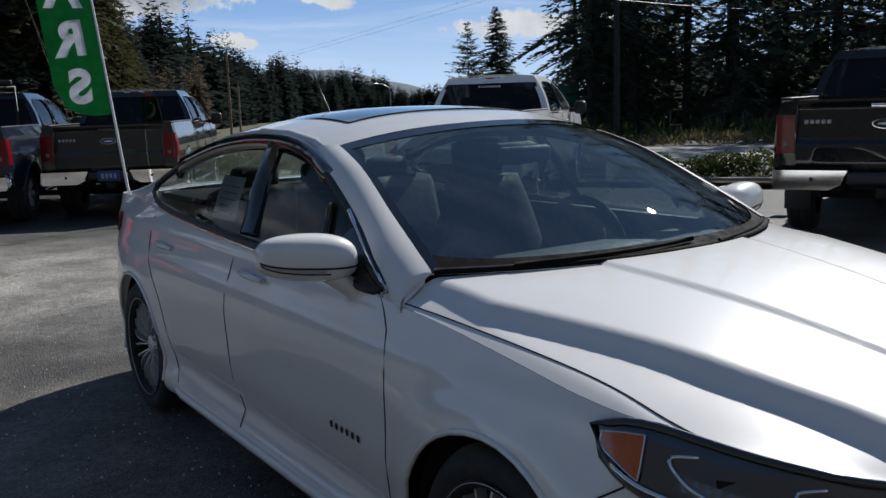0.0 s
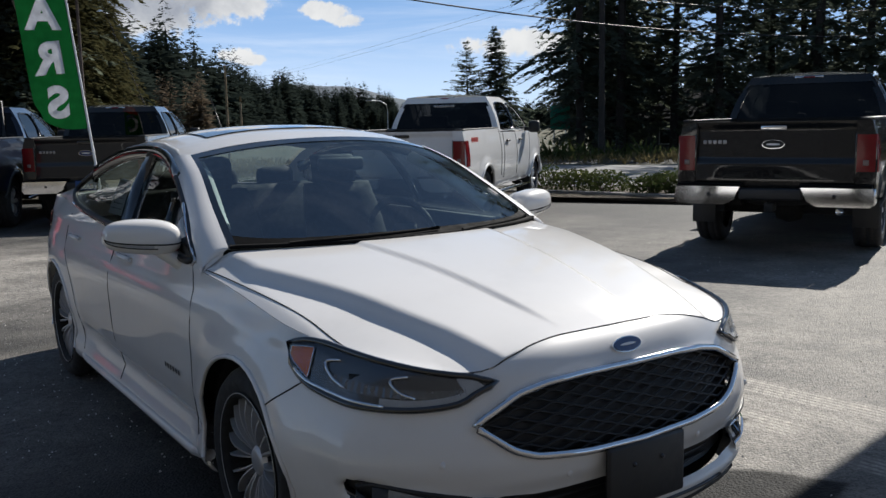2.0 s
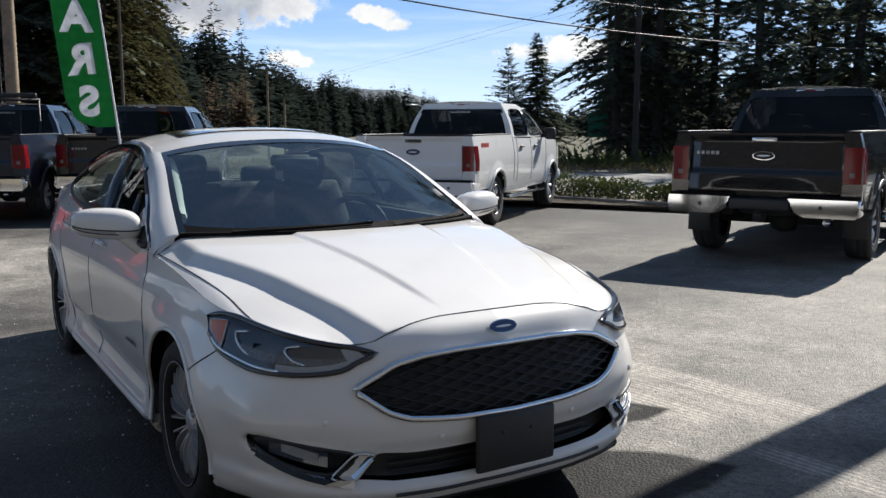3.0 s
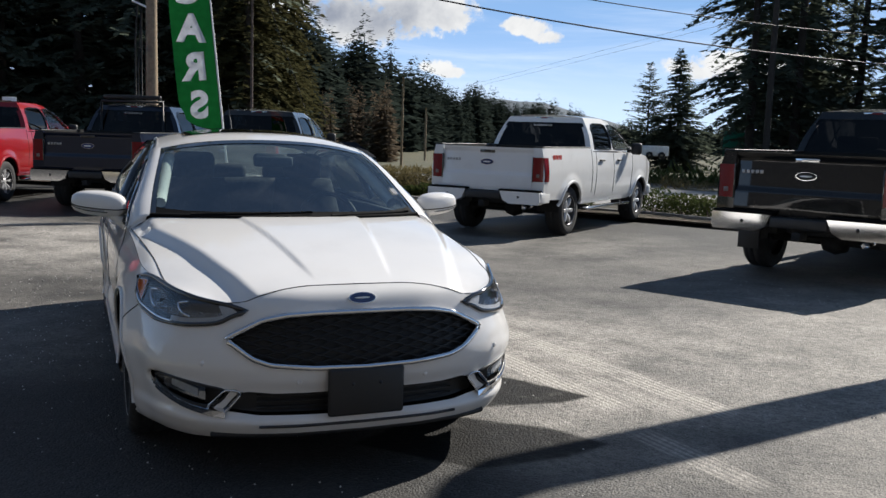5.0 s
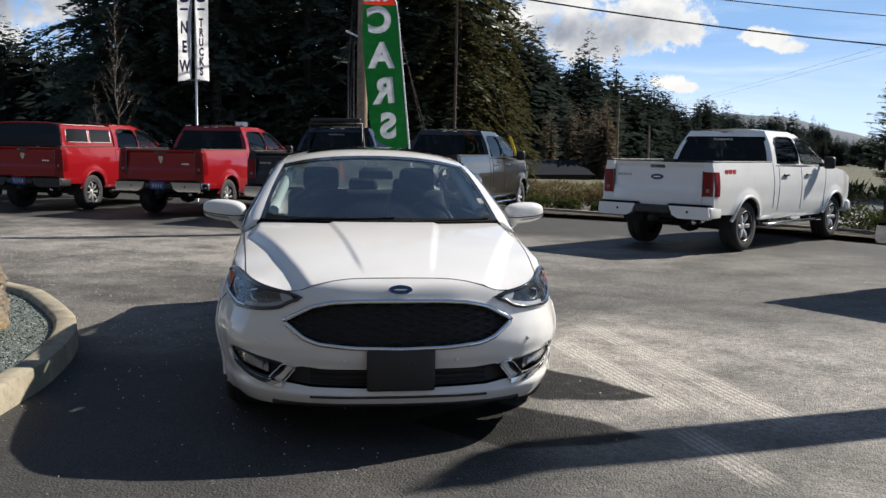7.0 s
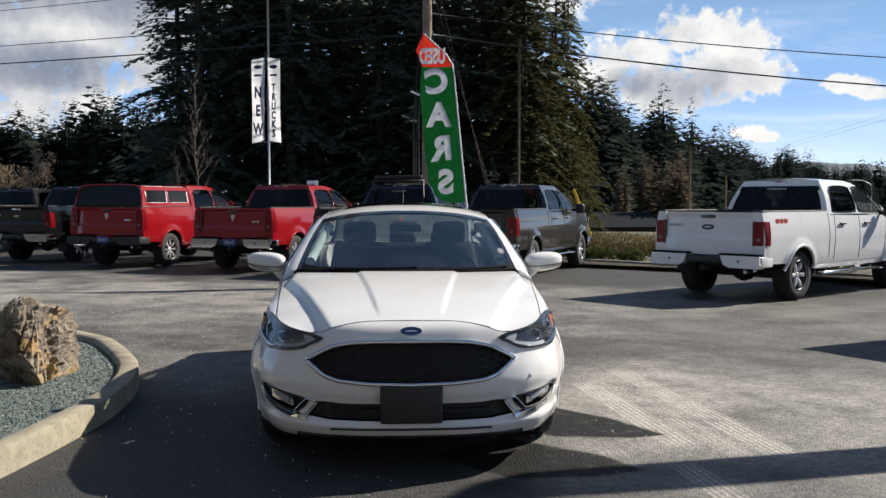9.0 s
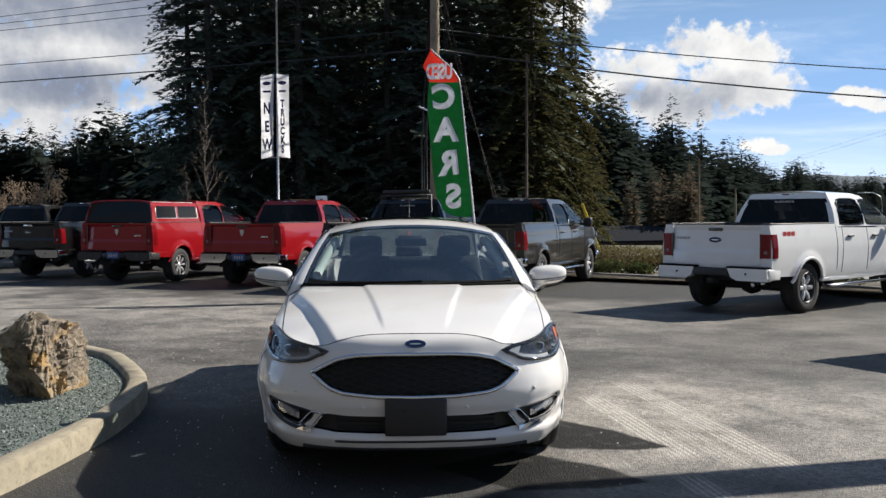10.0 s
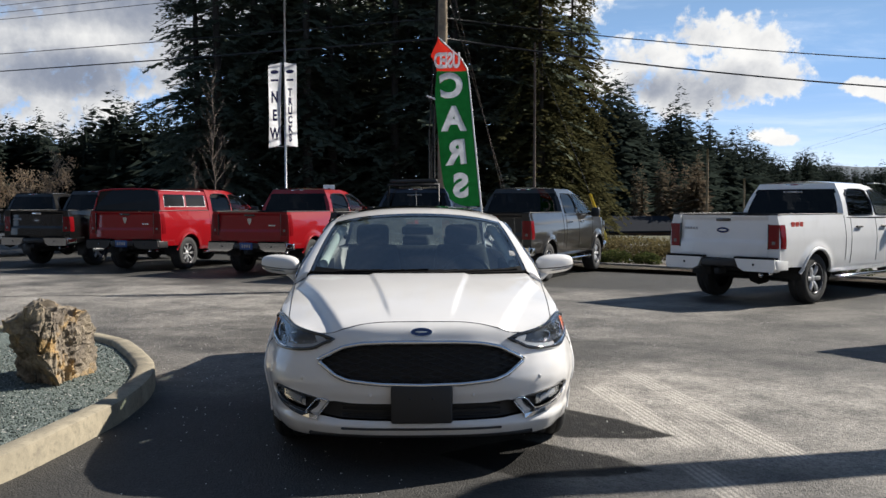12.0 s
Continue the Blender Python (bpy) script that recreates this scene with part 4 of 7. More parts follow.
        apil = [RAIL(s) for s in (0.0, 0.1, 0.2, 0.3, 0.4, 0.5, 0.6, 0.7)]
        part("roof_rail", f(tube([Vector(p) + Vector((-0.012, 0.004, -0.014)) for p in apil[1:]], 0.021, 10)), M["white"], car)

    ws = part("windscreen", both(sheet(lambda u, v: screen_at(v * 0.985, u), 30, 24)), M["glass"], car)
    ws.visible_shadow = True
    frit = [screen_at(0.94 * k / 30, 0.012) + Vector((0, -0.004, 0.003)) for k in range(31)]
    part("cowl", both(tube(frit, 0.016, 6, flat=0.6)), M["matt_black"], car)
    band = both(sheet(lambda u, v: screen_at(v * 0.98, 0.94 + 0.06 * u) + Vector((0, -0.003, 0.002)), 2, 20))
    part("windscreen_band", band, M["gloss_black"], car)
    foot_band = whole(lambda u, v: screen_at(v * 0.965, (0.060 + 0.09 * v**8) * u) + Vector((0, -0.003, 0.002)), 3, 30)
    part("windscreen_band", foot_band, M["matt_black"], car)
    edge_band = sheet(lambda u, v: screen_at(0.915 + 0.060 * v, u) + Vector((0, -0.003, 0.002)), 24, 3)
    for mesh in (edge_band, mirrored(edge_band)):
        part("windscreen_band", mesh, M["gloss_black"], car)
    part("rear_window", both(sheet(lambda u, v: rear_screen_at(v * 0.95, u), 16, 16)), M["rear_glass"], car)
    stick = sheet(lambda u, v: screen_at(0.86 + 0.05 * v, 0.30 + 0.08 * u) + Vector((0, -0.003, 0.004)), 2, 2)
    part("sticker", stick, M["cloth_white"], car, "small white windscreen sticker")
    for x0, x1, v0, v1 in ((-0.54, 0.06, 0.012, 0.040), (0.16, 0.66, 0.010, 0.030)):
        pts = [screen_at(abs(x0 + (x1 - x0) * k / 8) / 0.77, v0 + (v1 - v0) * k / 8) for k in range(9)]
        pts = [Vector((math.copysign(p.x, x0 + (x1 - x0) * k / 8), p.y - 0.008, p.z + 0.012)) for k, p in enumerate(pts)]
        part("wiper", tube(pts, 0.007, 6), M["matt_black"], car)

    # grille with its chrome surround
    def rim_line(poly, surf, proud, step=0.018):
        return [surf(p.x, p.y, proud) for p in dense([(a, b, 0) for a, b in poly], step, True, 1)]
    ring = rim_line(GRILLE_IN, front_at, 0.004)
    part("grille_surround", tube(ring, 0.0125, 8, closed=True), M["chrome"], car, "chrome grille surround")
    g = part("grille", patch_on(GRILLE_IN, lambda a, z, p: front_at(a, z, p), 8, -0.035), M["grille_black"], car, "black mesh grille")
    # mesh of the grille: rows of short wavy bars
    rows_z = [0.524 + 0.0172 * k for k in range(13)]
    for ri, z in enumerate(rows_z):
        xs = [x for x in np.arange(-0.56, 0.561, 0.02) if inside(GRILLE_IN, x, z)]
        if len(xs) > 3:
            pts = [front_at(x, z + 0.0075 * math.sin((x / 0.056 + (ri % 2)) * math.pi), -0.016) for x in xs]
            part("grille_bar", tube(pts, 0.0048, 4), M["grille_black"], g)
    # lower intake and chin
    part("lower_intake", patch_on(INTAKE_IN, lambda a, z, p: front_at(a, z, p), 6, -0.05), M["plastic"], car)
    for z in (0.335, 0.362, 0.388):
        part("intake_bar", tube([front_at(x, z, -0.035) for x in np.arange(-0.44, 0.441, 0.04)], 0.005, 4), M["plastic"], car)
    part("chin_trim", tube([front_at(x, 0.268, 0.002) for x in np.arange(-0.44, 0.441, 0.04)], 0.007, 6), M["alloy_dark"], car)
    part("front_splitter", tube([front_at(x, 0.225, -0.012) for x in np.arange(-0.62, 0.621, 0.04)], 0.016, 6), M["plastic"], car)

    part("front_backing", sheet(lambda u, v: front_at(-0.80 + 1.60 * u, 0.235 + 0.53 * v, -0.085), 40, 8), M["matt_black"], car)

    # plate bracket with no plate
    br = part("plate_bracket", rbox(0.335, 0.022, 0.205, (0, -0.012, 0.410), 0.012), M["plastic"], car, "empty black plastic plate holder")
    for x in (-0.06, 0.06):
        part("screw", moved(lathe([(0, 0.006), (0.006, 0.004), (0.008, 0)], 10, "z"), pose(x, -0.024, 0.445, 90)), M["alloy_dark"], br)
    # badge
    oval = [(0.060 * math.cos(a), 0.025 * math.sin(a)) for a in (2 * math.pi * k / 36 for k in range(36))]
    by = front_at(0, 0.795).y
    tilt = Matrix.Translation((0, by - 0.010, 0.795)) @ Matrix.Rotation(radians(-22), 4, "X")
    bd = part("badge", moved(slab(oval, 0.012), tilt), M["chrome"], car, "oval blue and chrome badge", smooth=False)
    inner = [(0.93 * a, 0.88 * b) for a, b in oval]
    part("badge_field", moved(slab(inner, 0.004), tilt @ Matrix.Translation((0, -0.003, 0))), M["badge_blue"], bd, smooth=False)
    part("badge_mark", moved(slab([(x * 0.55, z * 0.16) for x, z in oval], 0.003), tilt @ Matrix.Translation((0, -0.0045, 0))), M["white_plain"], bd, smooth=False)

    # headlamps: outline by plan distance and height on the skin
    u_in, u_out = plan_at_x(0.500), 0.484
    def lamp_edges(t):
        u = u_in + (u_out - u_in) * t
        up = curve_of([(0, 0.752), (0.25, 0.772), (0.6, 0.806), (0.9, 0.834), (1.0, 0.818)])(t)
        hug = smooth(0.04, 0.20, t) * (1 - smooth(0.72, 0.92, t))
        up += (SHELL_TOP(u) - 0.005 - up) * hug
        lo = curve_of([(0, 0.745), (0.10, 0.728), (0.20, 0.700), (0.40, 0.684), (0.6, 0.678), (0.82, 0.704), (0.95, 0.754), (1.0, 0.806)])(t)
        return u, up, lo
    def lamp(t, v, proud=0.006, inset=0.0):
        t = inset + (1 - 2 * inset) * t
        u, up, lo = lamp_edges(t)
        k = inset + (1 - 2 * inset) * v
        return skin_at(u, min(lo + (up - lo) * k, SHELL_TOP(u) + 0.02), proud)
    for sgn in (1, -1):
        f = (lambda q: q) if sgn == 1 else mirrored
        h = part("headlamp", f(sheet(lambda t, v: lamp(t, v, 0.004), 40, 10)), M["lamp_inside"], car, "swept-back clear headlamp with amber reflector")
        rim = [lamp(k / 24, 1, 0.006) for k in range(25)] + [lamp(1 - k / 24, 0, 0.006) for k in range(1, 24)]
        part("lamp_surround", f(tube(rim, 0.0105, 6, closed=True)), M["gloss_black"], h)
        amber = lambda t, v: lamp(0.855 + 0.115 * t, 0.5 + (0.36 - 0.10 * t) * (2 * v - 1), 0.009)
        part("amber_reflector", f(sheet(amber, 8, 6)), M["amber"], h, "amber side reflector")
        amber_rim = [amber(k / 8, 1) for k in range(9)] + [amber(1, 1 - k / 4) for k in range(1, 5)] + [amber(1 - k / 8, 0) for k in range(1, 9)] + [amber(0, k / 4) for k in range(1, 4)]
        part("reflector_rim", f(tube(amber_rim, 0.0028, 5, closed=True)), M["chrome"], h)
        # frosted light guide along the foot and up into the inner tip
        part("light_guide", f(sheet(lambda t, v: lamp(0.10 + 0.44 * t, 0.07 + (0.17 + 0.22 * (1 - t) ** 3) * v, 0.008), 16, 3)), M["light_guide"], h, "frosted light guide along the lamp's foot")
        part("light_guide", f(sheet(lambda t, v: lamp(0.05 + 0.10 * v + 0.06 * t, 0.10 + 0.78 * t, 0.008), 8, 3)), M["light_guide"], h)
        part("light_strip", f(tube([lamp(0.93 - 0.41 * k / 20, 0.055 + 0.04 * math.sin(math.pi * k / 20), 0.010) for k in range(21)], 0.0062, 6)), M["chrome"], h, "chrome lip along the lamp's foot")
        part("reflector_ribs", f(sheet(lambda t, v: lamp(0.16 + 0.60 * t, 0.27 + 0.22 * v, 0.0065 + 0.0016 * math.sin(2 * math.pi * 22 * t)), 176, 2)), M["lamp_ribs"], h, "ribbed reflector inside the lamp")
        for c in (0.795, 0.515):
            chev = [lamp(c - 0.075, 0.80, 0.010), lamp(c - 0.01, 0.70, 0.011), lamp(c, 0.62, 0.011), lamp(c - 0.03, 0.46, 0.011), lamp(c - 0.06, 0.36, 0.010), lamp(c - 0.115, 0.29, 0.010)]
            part("light_strip", f(tube(dense(chev, 0.012, False, 1), 0.0046, 6)), M["chrome"], h, "chrome chevron inside the lamp")
        ln = part("lens", f(sheet(lambda t, v: lamp(t, v, 0.012, 0.02), 40, 10)), M["clear"], h)
        ln.visible_shadow = False
        # fog lamp pocket
        fp = part("fog_pocket", f(patch_on(FOG, lambda a, z, p: front_at(a, z, p), 6, -0.05)), M["plastic"], car)
        part("fog_rim", f(tube([front_at(p.x, p.y, 0.0) for p in dense([(a, b, 0) for a, b in FOG], 0.03)], 0.007, 6, closed=True)), M["plastic"], fp)
        part("fog_lamp", f(sheet(lambda t, v: front_at(0.645 + 0.150 * t, 0.374 + 0.038 * t + 0.056 * v, -0.014), 10, 4)), M["chrome"], fp, "clear fog lamp with a bright reflector")
        part("fog_bulb", f(sheet(lambda t, v: front_at(0.672 + 0.096 * t, 0.388 + 0.036 * t + 0.034 * v, -0.011), 8, 4)), M["light_guide"], fp)
        fl = part("fog_lens", f(sheet(lambda t, v: front_at(0.638 + 0.164 * t, 0.369 + 0.038 * t + 0.066 * v, -0.008), 10, 4)), M["clear"], fp)
        fl.visible_shadow = False
        lower = [(0.575, 0.322), (0.63, 0.328), (0.70, 0.343), (0.78, 0.372), (0.84, 0.412)]
        blade = dense([(x, z, 0) for x, z in lower], 0.03, False)
        n = len(blade)
        edge = [front_at(p.x, p.y - 0.014, 0.012) for p in blade] + [front_at(p.x, p.y + 0.010, 0.018) for p in blade] + [front_at(p.x, p.y + 0.030, -0.030) for p in blade]
        part("fog_trim", f((edge, [(i, i + 1, i + 1 + n, i + n) for i in range(n - 1)] + [(i + n, i + 1 + n, i + 1 + 2 * n, i + 2 * n) for i in range(n - 1)])), M["chrome"], car, "chrome blade under the fog lamp", smooth=False)
        tooth = [(0.578, 0.322), (0.502, 0.416), (0.572, 0.430), (0.650, 0.342)]
        wedge = [front_at(*q, 0.012) for q in tooth] + [front_at(0.560, 0.392, -0.030), front_at(0.598, 0.352, -0.030)]
        fw = part("fog_trim", f((wedge, [(0, 1, 4), (0, 4, 5), (1, 2, 4), (2, 3, 5), (2, 5, 4), (3, 0, 5)])), M["chrome"], car, "faceted chrome wedge beside the fog lamp", smooth=False)
        part("wedge_rim", f(tube(dense(wedge[:4], 0.02, True, 1), 0.0042, 6, closed=True)), M["chrome"], fw)
        # parking sensors
        for a, z in ((0.28, 0.455), (0.66, 0.535)):
            p = front_at(a, z, 0.0)
            part("parking_sensor", f(moved(lathe([(0, 0.004), (0.010, 0.003), (0.012, 0)], 14, "z"), Matrix.Translation(p) @ Matrix.Rotation(radians(90), 4, "X"))), M["white"], car)

        # mirror
        def power(x, e):
            return math.copysign(abs(x) ** e, x)

        def mir(u, v, swell=1.0):
            a, w = 2 * math.pi * u, math.pi * v
            s = power(math.cos(w), 0.85)
            rr = math.sin(w) ** 0.60 * swell
            ca, sa = power(math.cos(a), 0.78), power(math.sin(a), 0.78)
            zz = 0.082 * rr * sa * (1.0 - 0.14 * (s + 1) / 2) * (1.0 if sa > 0 else 0.86)
            yy = 0.082 * rr * ca * (1.12 if ca < 0 else 0.75) * (1.0 - 0.20 * (s + 1) / 2)
            return Vector((1.000 + 0.142 * s, 1.745 + yy + 0.030 * s, 1.056 + zz + 0.010 * s))
        mr = part("door_mirror", f(sheet(mir, 36, 20)), M["white"], car, "white door mirror with a slim indicator")
        part("mirror_stalk", f(tube([(0.848, 1.70, 0.930), (0.875, 1.705, 0.958), (0.905, 1.718, 0.985), (0.940, 1.735, 1.012), (0.965, 1.742, 1.03)], 0.044, 10, flat=0.72)), M["white"], mr)
        part("mirror_groove", f(tube([mir(0.535, 0.06 + 0.80 * k / 20, 1.004) for k in range(21)], 0.0034, 5)), M["under"], mr)
        part("indicator", f(sheet(lambda t, v: mir(0.545 + 0.030 * v, 0.07 + 0.47 * t, 1.012), 12, 3)), M["light_guide"], mr, "slim clear indicator lens")
        part("indicator_edge", f(tube([mir(0.58, 0.07 + 0.50 * k / 12, 1.006) for k in range(13)], 0.0028, 5)), M["under"], mr)
        part("mirror_glass", f(slab([(0.10 * math.cos(a), 0.055 * math.sin(a)) for a in (2 * math.pi * k / 24 for k in range(24))], 0.004)), M["chrome"], mr, smooth=False).matrix_basis = pose(sgn * 0.985, 1.812, 1.06)
        # doors: shut lines, handles, sill, badge
        for line in ([(1.475, 0.30), (1.46, 0.45), (1.435, 0.70), (1.46, 0.88), (1.56, 0.975)], [(2.62, 0.26), (2.63, 0.6), (2.64, 0.985)], [(3.72, 1.0), (3.66, 0.85), (3.46, 0.66), (3.38, 0.45), (3.34, 0.27)]):
            pts = [skin_at(U_OF_YS(p.x), p.y, 0.0005) for p in dense([(a, b, 0) for a, b in line], 0.06, False)]
            part("shut_line", f(tube(pts, 0.0022, 5)), M["under"], car)
        seam = [skin_at(0.455 + 0.045 * k / 8, 0.712 - 0.095 * k / 8, 0.0005) for k in range(9)]
        part("shut_line", f(tube(seam, 0.0026, 5)), M["under"], car)
        for hy in (2.42, 3.42):
            part("handle_recess", f(patch_on([(U_OF_YS(hy - 0.10), 0.885), (U_OF_YS(hy - 0.05), 0.91), (U_OF_YS(hy + 0.06), 0.91), (U_OF_YS(hy + 0.09), 0.885), (U_OF_YS(hy), 0.862)], lambda a, z, p: skin_at(a, z, p), 3, 0.001)), M["alloy_dark"], car)
            part("door_handle", f(tube([skin_at(U_OF_YS(hy - 0.11 + 0.22 * k / 6), 0.888 + 0.006 * k / 6, 0.010 + 0.022 * math.sin(math.pi * k / 6)) for k in range(7)], 0.014, 6, flat=0.8)), M["white"], car)
        part("sill", f(tube([skin_at(U_OF_YS(1.40 + 2.02 * k / 16), 0.222, -0.004 - 0.03 * (abs(k - 8) == 8)) for k in range(17)], 0.024, 8)), M["white"], car)
        for wy in WHEEL_Y:
            arc = []
            for k in range(25):
                a = radians(-22 + 224 * k / 24)
                yy, zz = wy + ARCH_R * math.cos(a), WHEEL_Z + ARCH_R * math.sin(a)
                if zz > 0.2:
                    arc.append(skin_at(U_OF_YS(yy) if yy > 0.70 else float(np.interp(yy, _ys2, _us2)), zz, 0.002))
            part("arch_lip", f(tube(arc, 0.009, 6)), M["white"], car)
            part("wheel_well", f(sheet(lambda u, v, wy=wy: Vector((0.875 - 0.27 * v, wy + (ARCH_R + 0.012) * math.cos(math.pi * (1.12 * u - 0.06)), WHEEL_Z + (ARCH_R + 0.012) * math.sin(math.pi * (1.12 * u - 0.06)))), 20, 2)), M["under"], car)
            part("wheel_well", f(slab([(wy + ARCH_R * math.cos(a), WHEEL_Z + ARCH_R * math.sin(a)) for a in (math.pi * k / 16 for k in range(17))], 0.01, "x")), M["under"], car, smooth=False).matrix_basis = pose(sgn * 0.60, 0, 0)
            wm = pose(sgn * 0.802, wy, WHEEL_Z) @ (Matrix.Identity(4) if sgn == 1 else Matrix.Rotation(math.pi, 4, "Z"))
            wheel(car, wm, 0.335, 0.215, 0.246, 10, 0.27, (M["wheel_face"], M["under"]), slim=0.72)
        # side badge, unreadable
        for k in range(6):
            a = 1.60 + 0.034 * k
            part("side_lettering", f(patch_on([(U_OF_YS(a), 0.500), (U_OF_YS(a + 0.027), 0.500), (U_OF_YS(a + 0.022), 0.542), (U_OF_YS(a - 0.005), 0.542)], lambda q, z, p: skin_at(q, z, p), 2, 0.003)), M["alloy_dark"], car)
        tl = part("tail_lamp", f(sheet(lambda u, v: skin_at(1.70 + 0.16 * u, 0.84 + 0.10 * v + 0.03 * (1 - u), 0.008), 10, 6)), M["red_lens"], car)
    # underbody
    part("underbody", rbox(1.50, 4.2, 0.10, (0, 2.45, 0.26), 0.02), M["under"], car)
    part("engine_bay", rbox(1.16, 0.9, 0.42, (0, 0.78, 0.52), 0.05), M["under"], car)
    part("rear_bulk", rbox(1.16, 1.0, 0.55, (0, 4.05, 0.62), 0.05), M["under"], car)
    part("floor_pan", rbox(1.62, 2.6, 0.06, (0, 2.5, 0.36), 0.02), M["under"], car)
    # antenna
    part("aerial", tube([(0, 3.42, 1.43), (0, 3.52, 1.55), (0, 3.62, 1.67)], 0.005, 6, 0.5), M["plastic"], car, "thin black roof aerial")

    # cabin
    part("dashboard", both(sheet(lambda u, v: Vector((0.74 * v, 1.30 + 0.42 * u + 0.12 * v**2, 0.985 + 0.02 * math.sin(3 * u) - 0.18 * u**4)), 12, 12)), M["dash"], car)
    part("dashboard_front", rbox(1.42, 0.25, 0.34, (0, 1.72, 0.80), 0.06), M["dash"], car)
    st = part("steering_wheel", moved(tube([(0.185 * math.cos(a), 0, 0.185 * math.sin(a)) for a in (2 * math.pi * k / 28 for k in range(28))], 0.016, 8, closed=True), pose(0.37, 1.98, 0.93, -25)), M["dash"], car)
    part("wheel_hub", rbox(0.15, 0.05, 0.12, (0.37, 1.97, 0.93), 0.03), M["dash"], st)
    part("interior_mirror", rbox(0.24, 0.03, 0.065, (0, 1.93, 1.30), 0.015), M["dash"], car)
    part("mirror_mount", rbox(0.20, 0.10, 0.06, (0, 2.02, 1.315), 0.02), M["dash"], car)
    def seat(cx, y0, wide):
        s = part("seat", rbox(wide, 0.52, 0.16, (cx, y0, 0.56), 0.06), M["seat"], car, "near-black cloth seat")
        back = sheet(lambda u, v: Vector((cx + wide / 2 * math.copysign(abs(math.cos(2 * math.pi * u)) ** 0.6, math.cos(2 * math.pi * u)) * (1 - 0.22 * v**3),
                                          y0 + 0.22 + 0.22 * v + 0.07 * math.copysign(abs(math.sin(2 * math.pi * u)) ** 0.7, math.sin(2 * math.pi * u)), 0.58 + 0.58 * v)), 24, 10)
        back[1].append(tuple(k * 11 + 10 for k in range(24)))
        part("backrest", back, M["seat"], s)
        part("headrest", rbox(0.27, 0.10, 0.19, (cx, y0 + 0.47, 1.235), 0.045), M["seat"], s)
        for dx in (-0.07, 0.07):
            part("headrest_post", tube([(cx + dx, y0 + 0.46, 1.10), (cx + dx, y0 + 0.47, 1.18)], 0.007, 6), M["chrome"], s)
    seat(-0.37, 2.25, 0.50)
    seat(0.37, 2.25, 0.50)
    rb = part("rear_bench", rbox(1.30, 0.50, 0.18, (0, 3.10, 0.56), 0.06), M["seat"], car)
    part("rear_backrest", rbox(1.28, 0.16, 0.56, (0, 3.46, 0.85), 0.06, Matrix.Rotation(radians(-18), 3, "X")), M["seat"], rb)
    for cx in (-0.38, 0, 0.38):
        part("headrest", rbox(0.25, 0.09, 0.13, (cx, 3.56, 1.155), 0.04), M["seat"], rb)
    part("parcel_shelf", rbox(1.28, 0.62, 0.03, (0, 3.92, 1.055), 0.01), M["dash"], car)
    part("headlining", both(sheet(lambda u, v: roof_at(u, v * 0.97) - Vector((0, 0, 0.03)), 12, 10)), M["lining"], car)
    for sgn in (1, -1):
        f = (lambda q: q) if sgn == 1 else mirrored
        part("pillar_lining", f(tube([Vector(RAIL(s)) + Vector((-0.088, 0.05, -0.036)) for s in (0.12, 0.19, 0.26, 0.34, 0.42)], 0.034, 8)), M["lining"], car, "pale pillar trim")
        part("door_lining", f(rbox_vf(0.06, 2.2, 0.55, (0.80, 2.55, 0.72))), M["dash"], car)
    return car


def rbox_vf(sx, sy, sz, at):
    """A plain board as verts and faces."""
    v = [Vector((at[0] + sx / 2 * a, at[1] + sy / 2 * b, at[2] + sz / 2 * c)) for a in (-1, 1) for b in (-1, 1) for c in (-1, 1)]
    return v, [(0, 1, 3, 2), (4, 6, 7, 5), (0, 4, 5, 1), (2, 3, 7, 6), (0, 2, 6, 4), (1, 5, 7, 3)]


sedan(pose(1.404, 1.762, 0, 0, 0, 34.4))

# ---- ground ----
def ground_sheet():
    """One sheet, fine near the lot, coarse towards the horizon."""
    def line(lo, hi, step, far):
        xs = list(np.arange(lo, hi + 1e-6, step))
        k = step
        while xs[-1] < far:
            k *= 1.5
            xs.append(xs[-1] + k)
        k = step
        while xs[0] > -far:
            k *= 1.5
            xs.insert(0, xs[0] - k)
        return xs
    xs, ys = line(-20, 20, 1.0, 1800), line(-8, 40, 1.0, 1800)
    verts = [Vector((x, y, ground_z(x, y))) for x in xs for y in ys]
    n = len(ys)
    faces = [(i * n + j, (i + 1) * n + j, (i + 1) * n + j + 1, i * n + j + 1) for i in range(len(xs) - 1) for j in range(n - 1)]
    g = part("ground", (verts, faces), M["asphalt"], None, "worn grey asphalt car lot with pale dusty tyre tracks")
    return tagged(g, category="asphalt", kind="structure")


ground_sheet()

# ---- pickup trucks ----
# local: x across, y from the rear bumper forwards, z up

TRUCK_X = curve_of([(0.46, 0.90), (0.56, 0.965), (0.80, 0.995), (1.00, 1.000), (1.18, 0.985), (1.30, 0.965), (1.42, 0.940)])
TRUCK_AXLES = (1.20, 4.86)


def truck_skin(y, z, lift=0.0):
    x = TRUCK_X(z)
    x -= 0.10 * smooth(5.2, 5.85, y) + 0.012 * (1 - smooth(0.08, 0.20, y))
    for wy in TRUCK_AXLES:
        r = math.hypot(y - wy, z - 0.40)
        x += 0.030 * (1 - smooth(0.50, 0.62, r))
    return Vector((x, y, z))


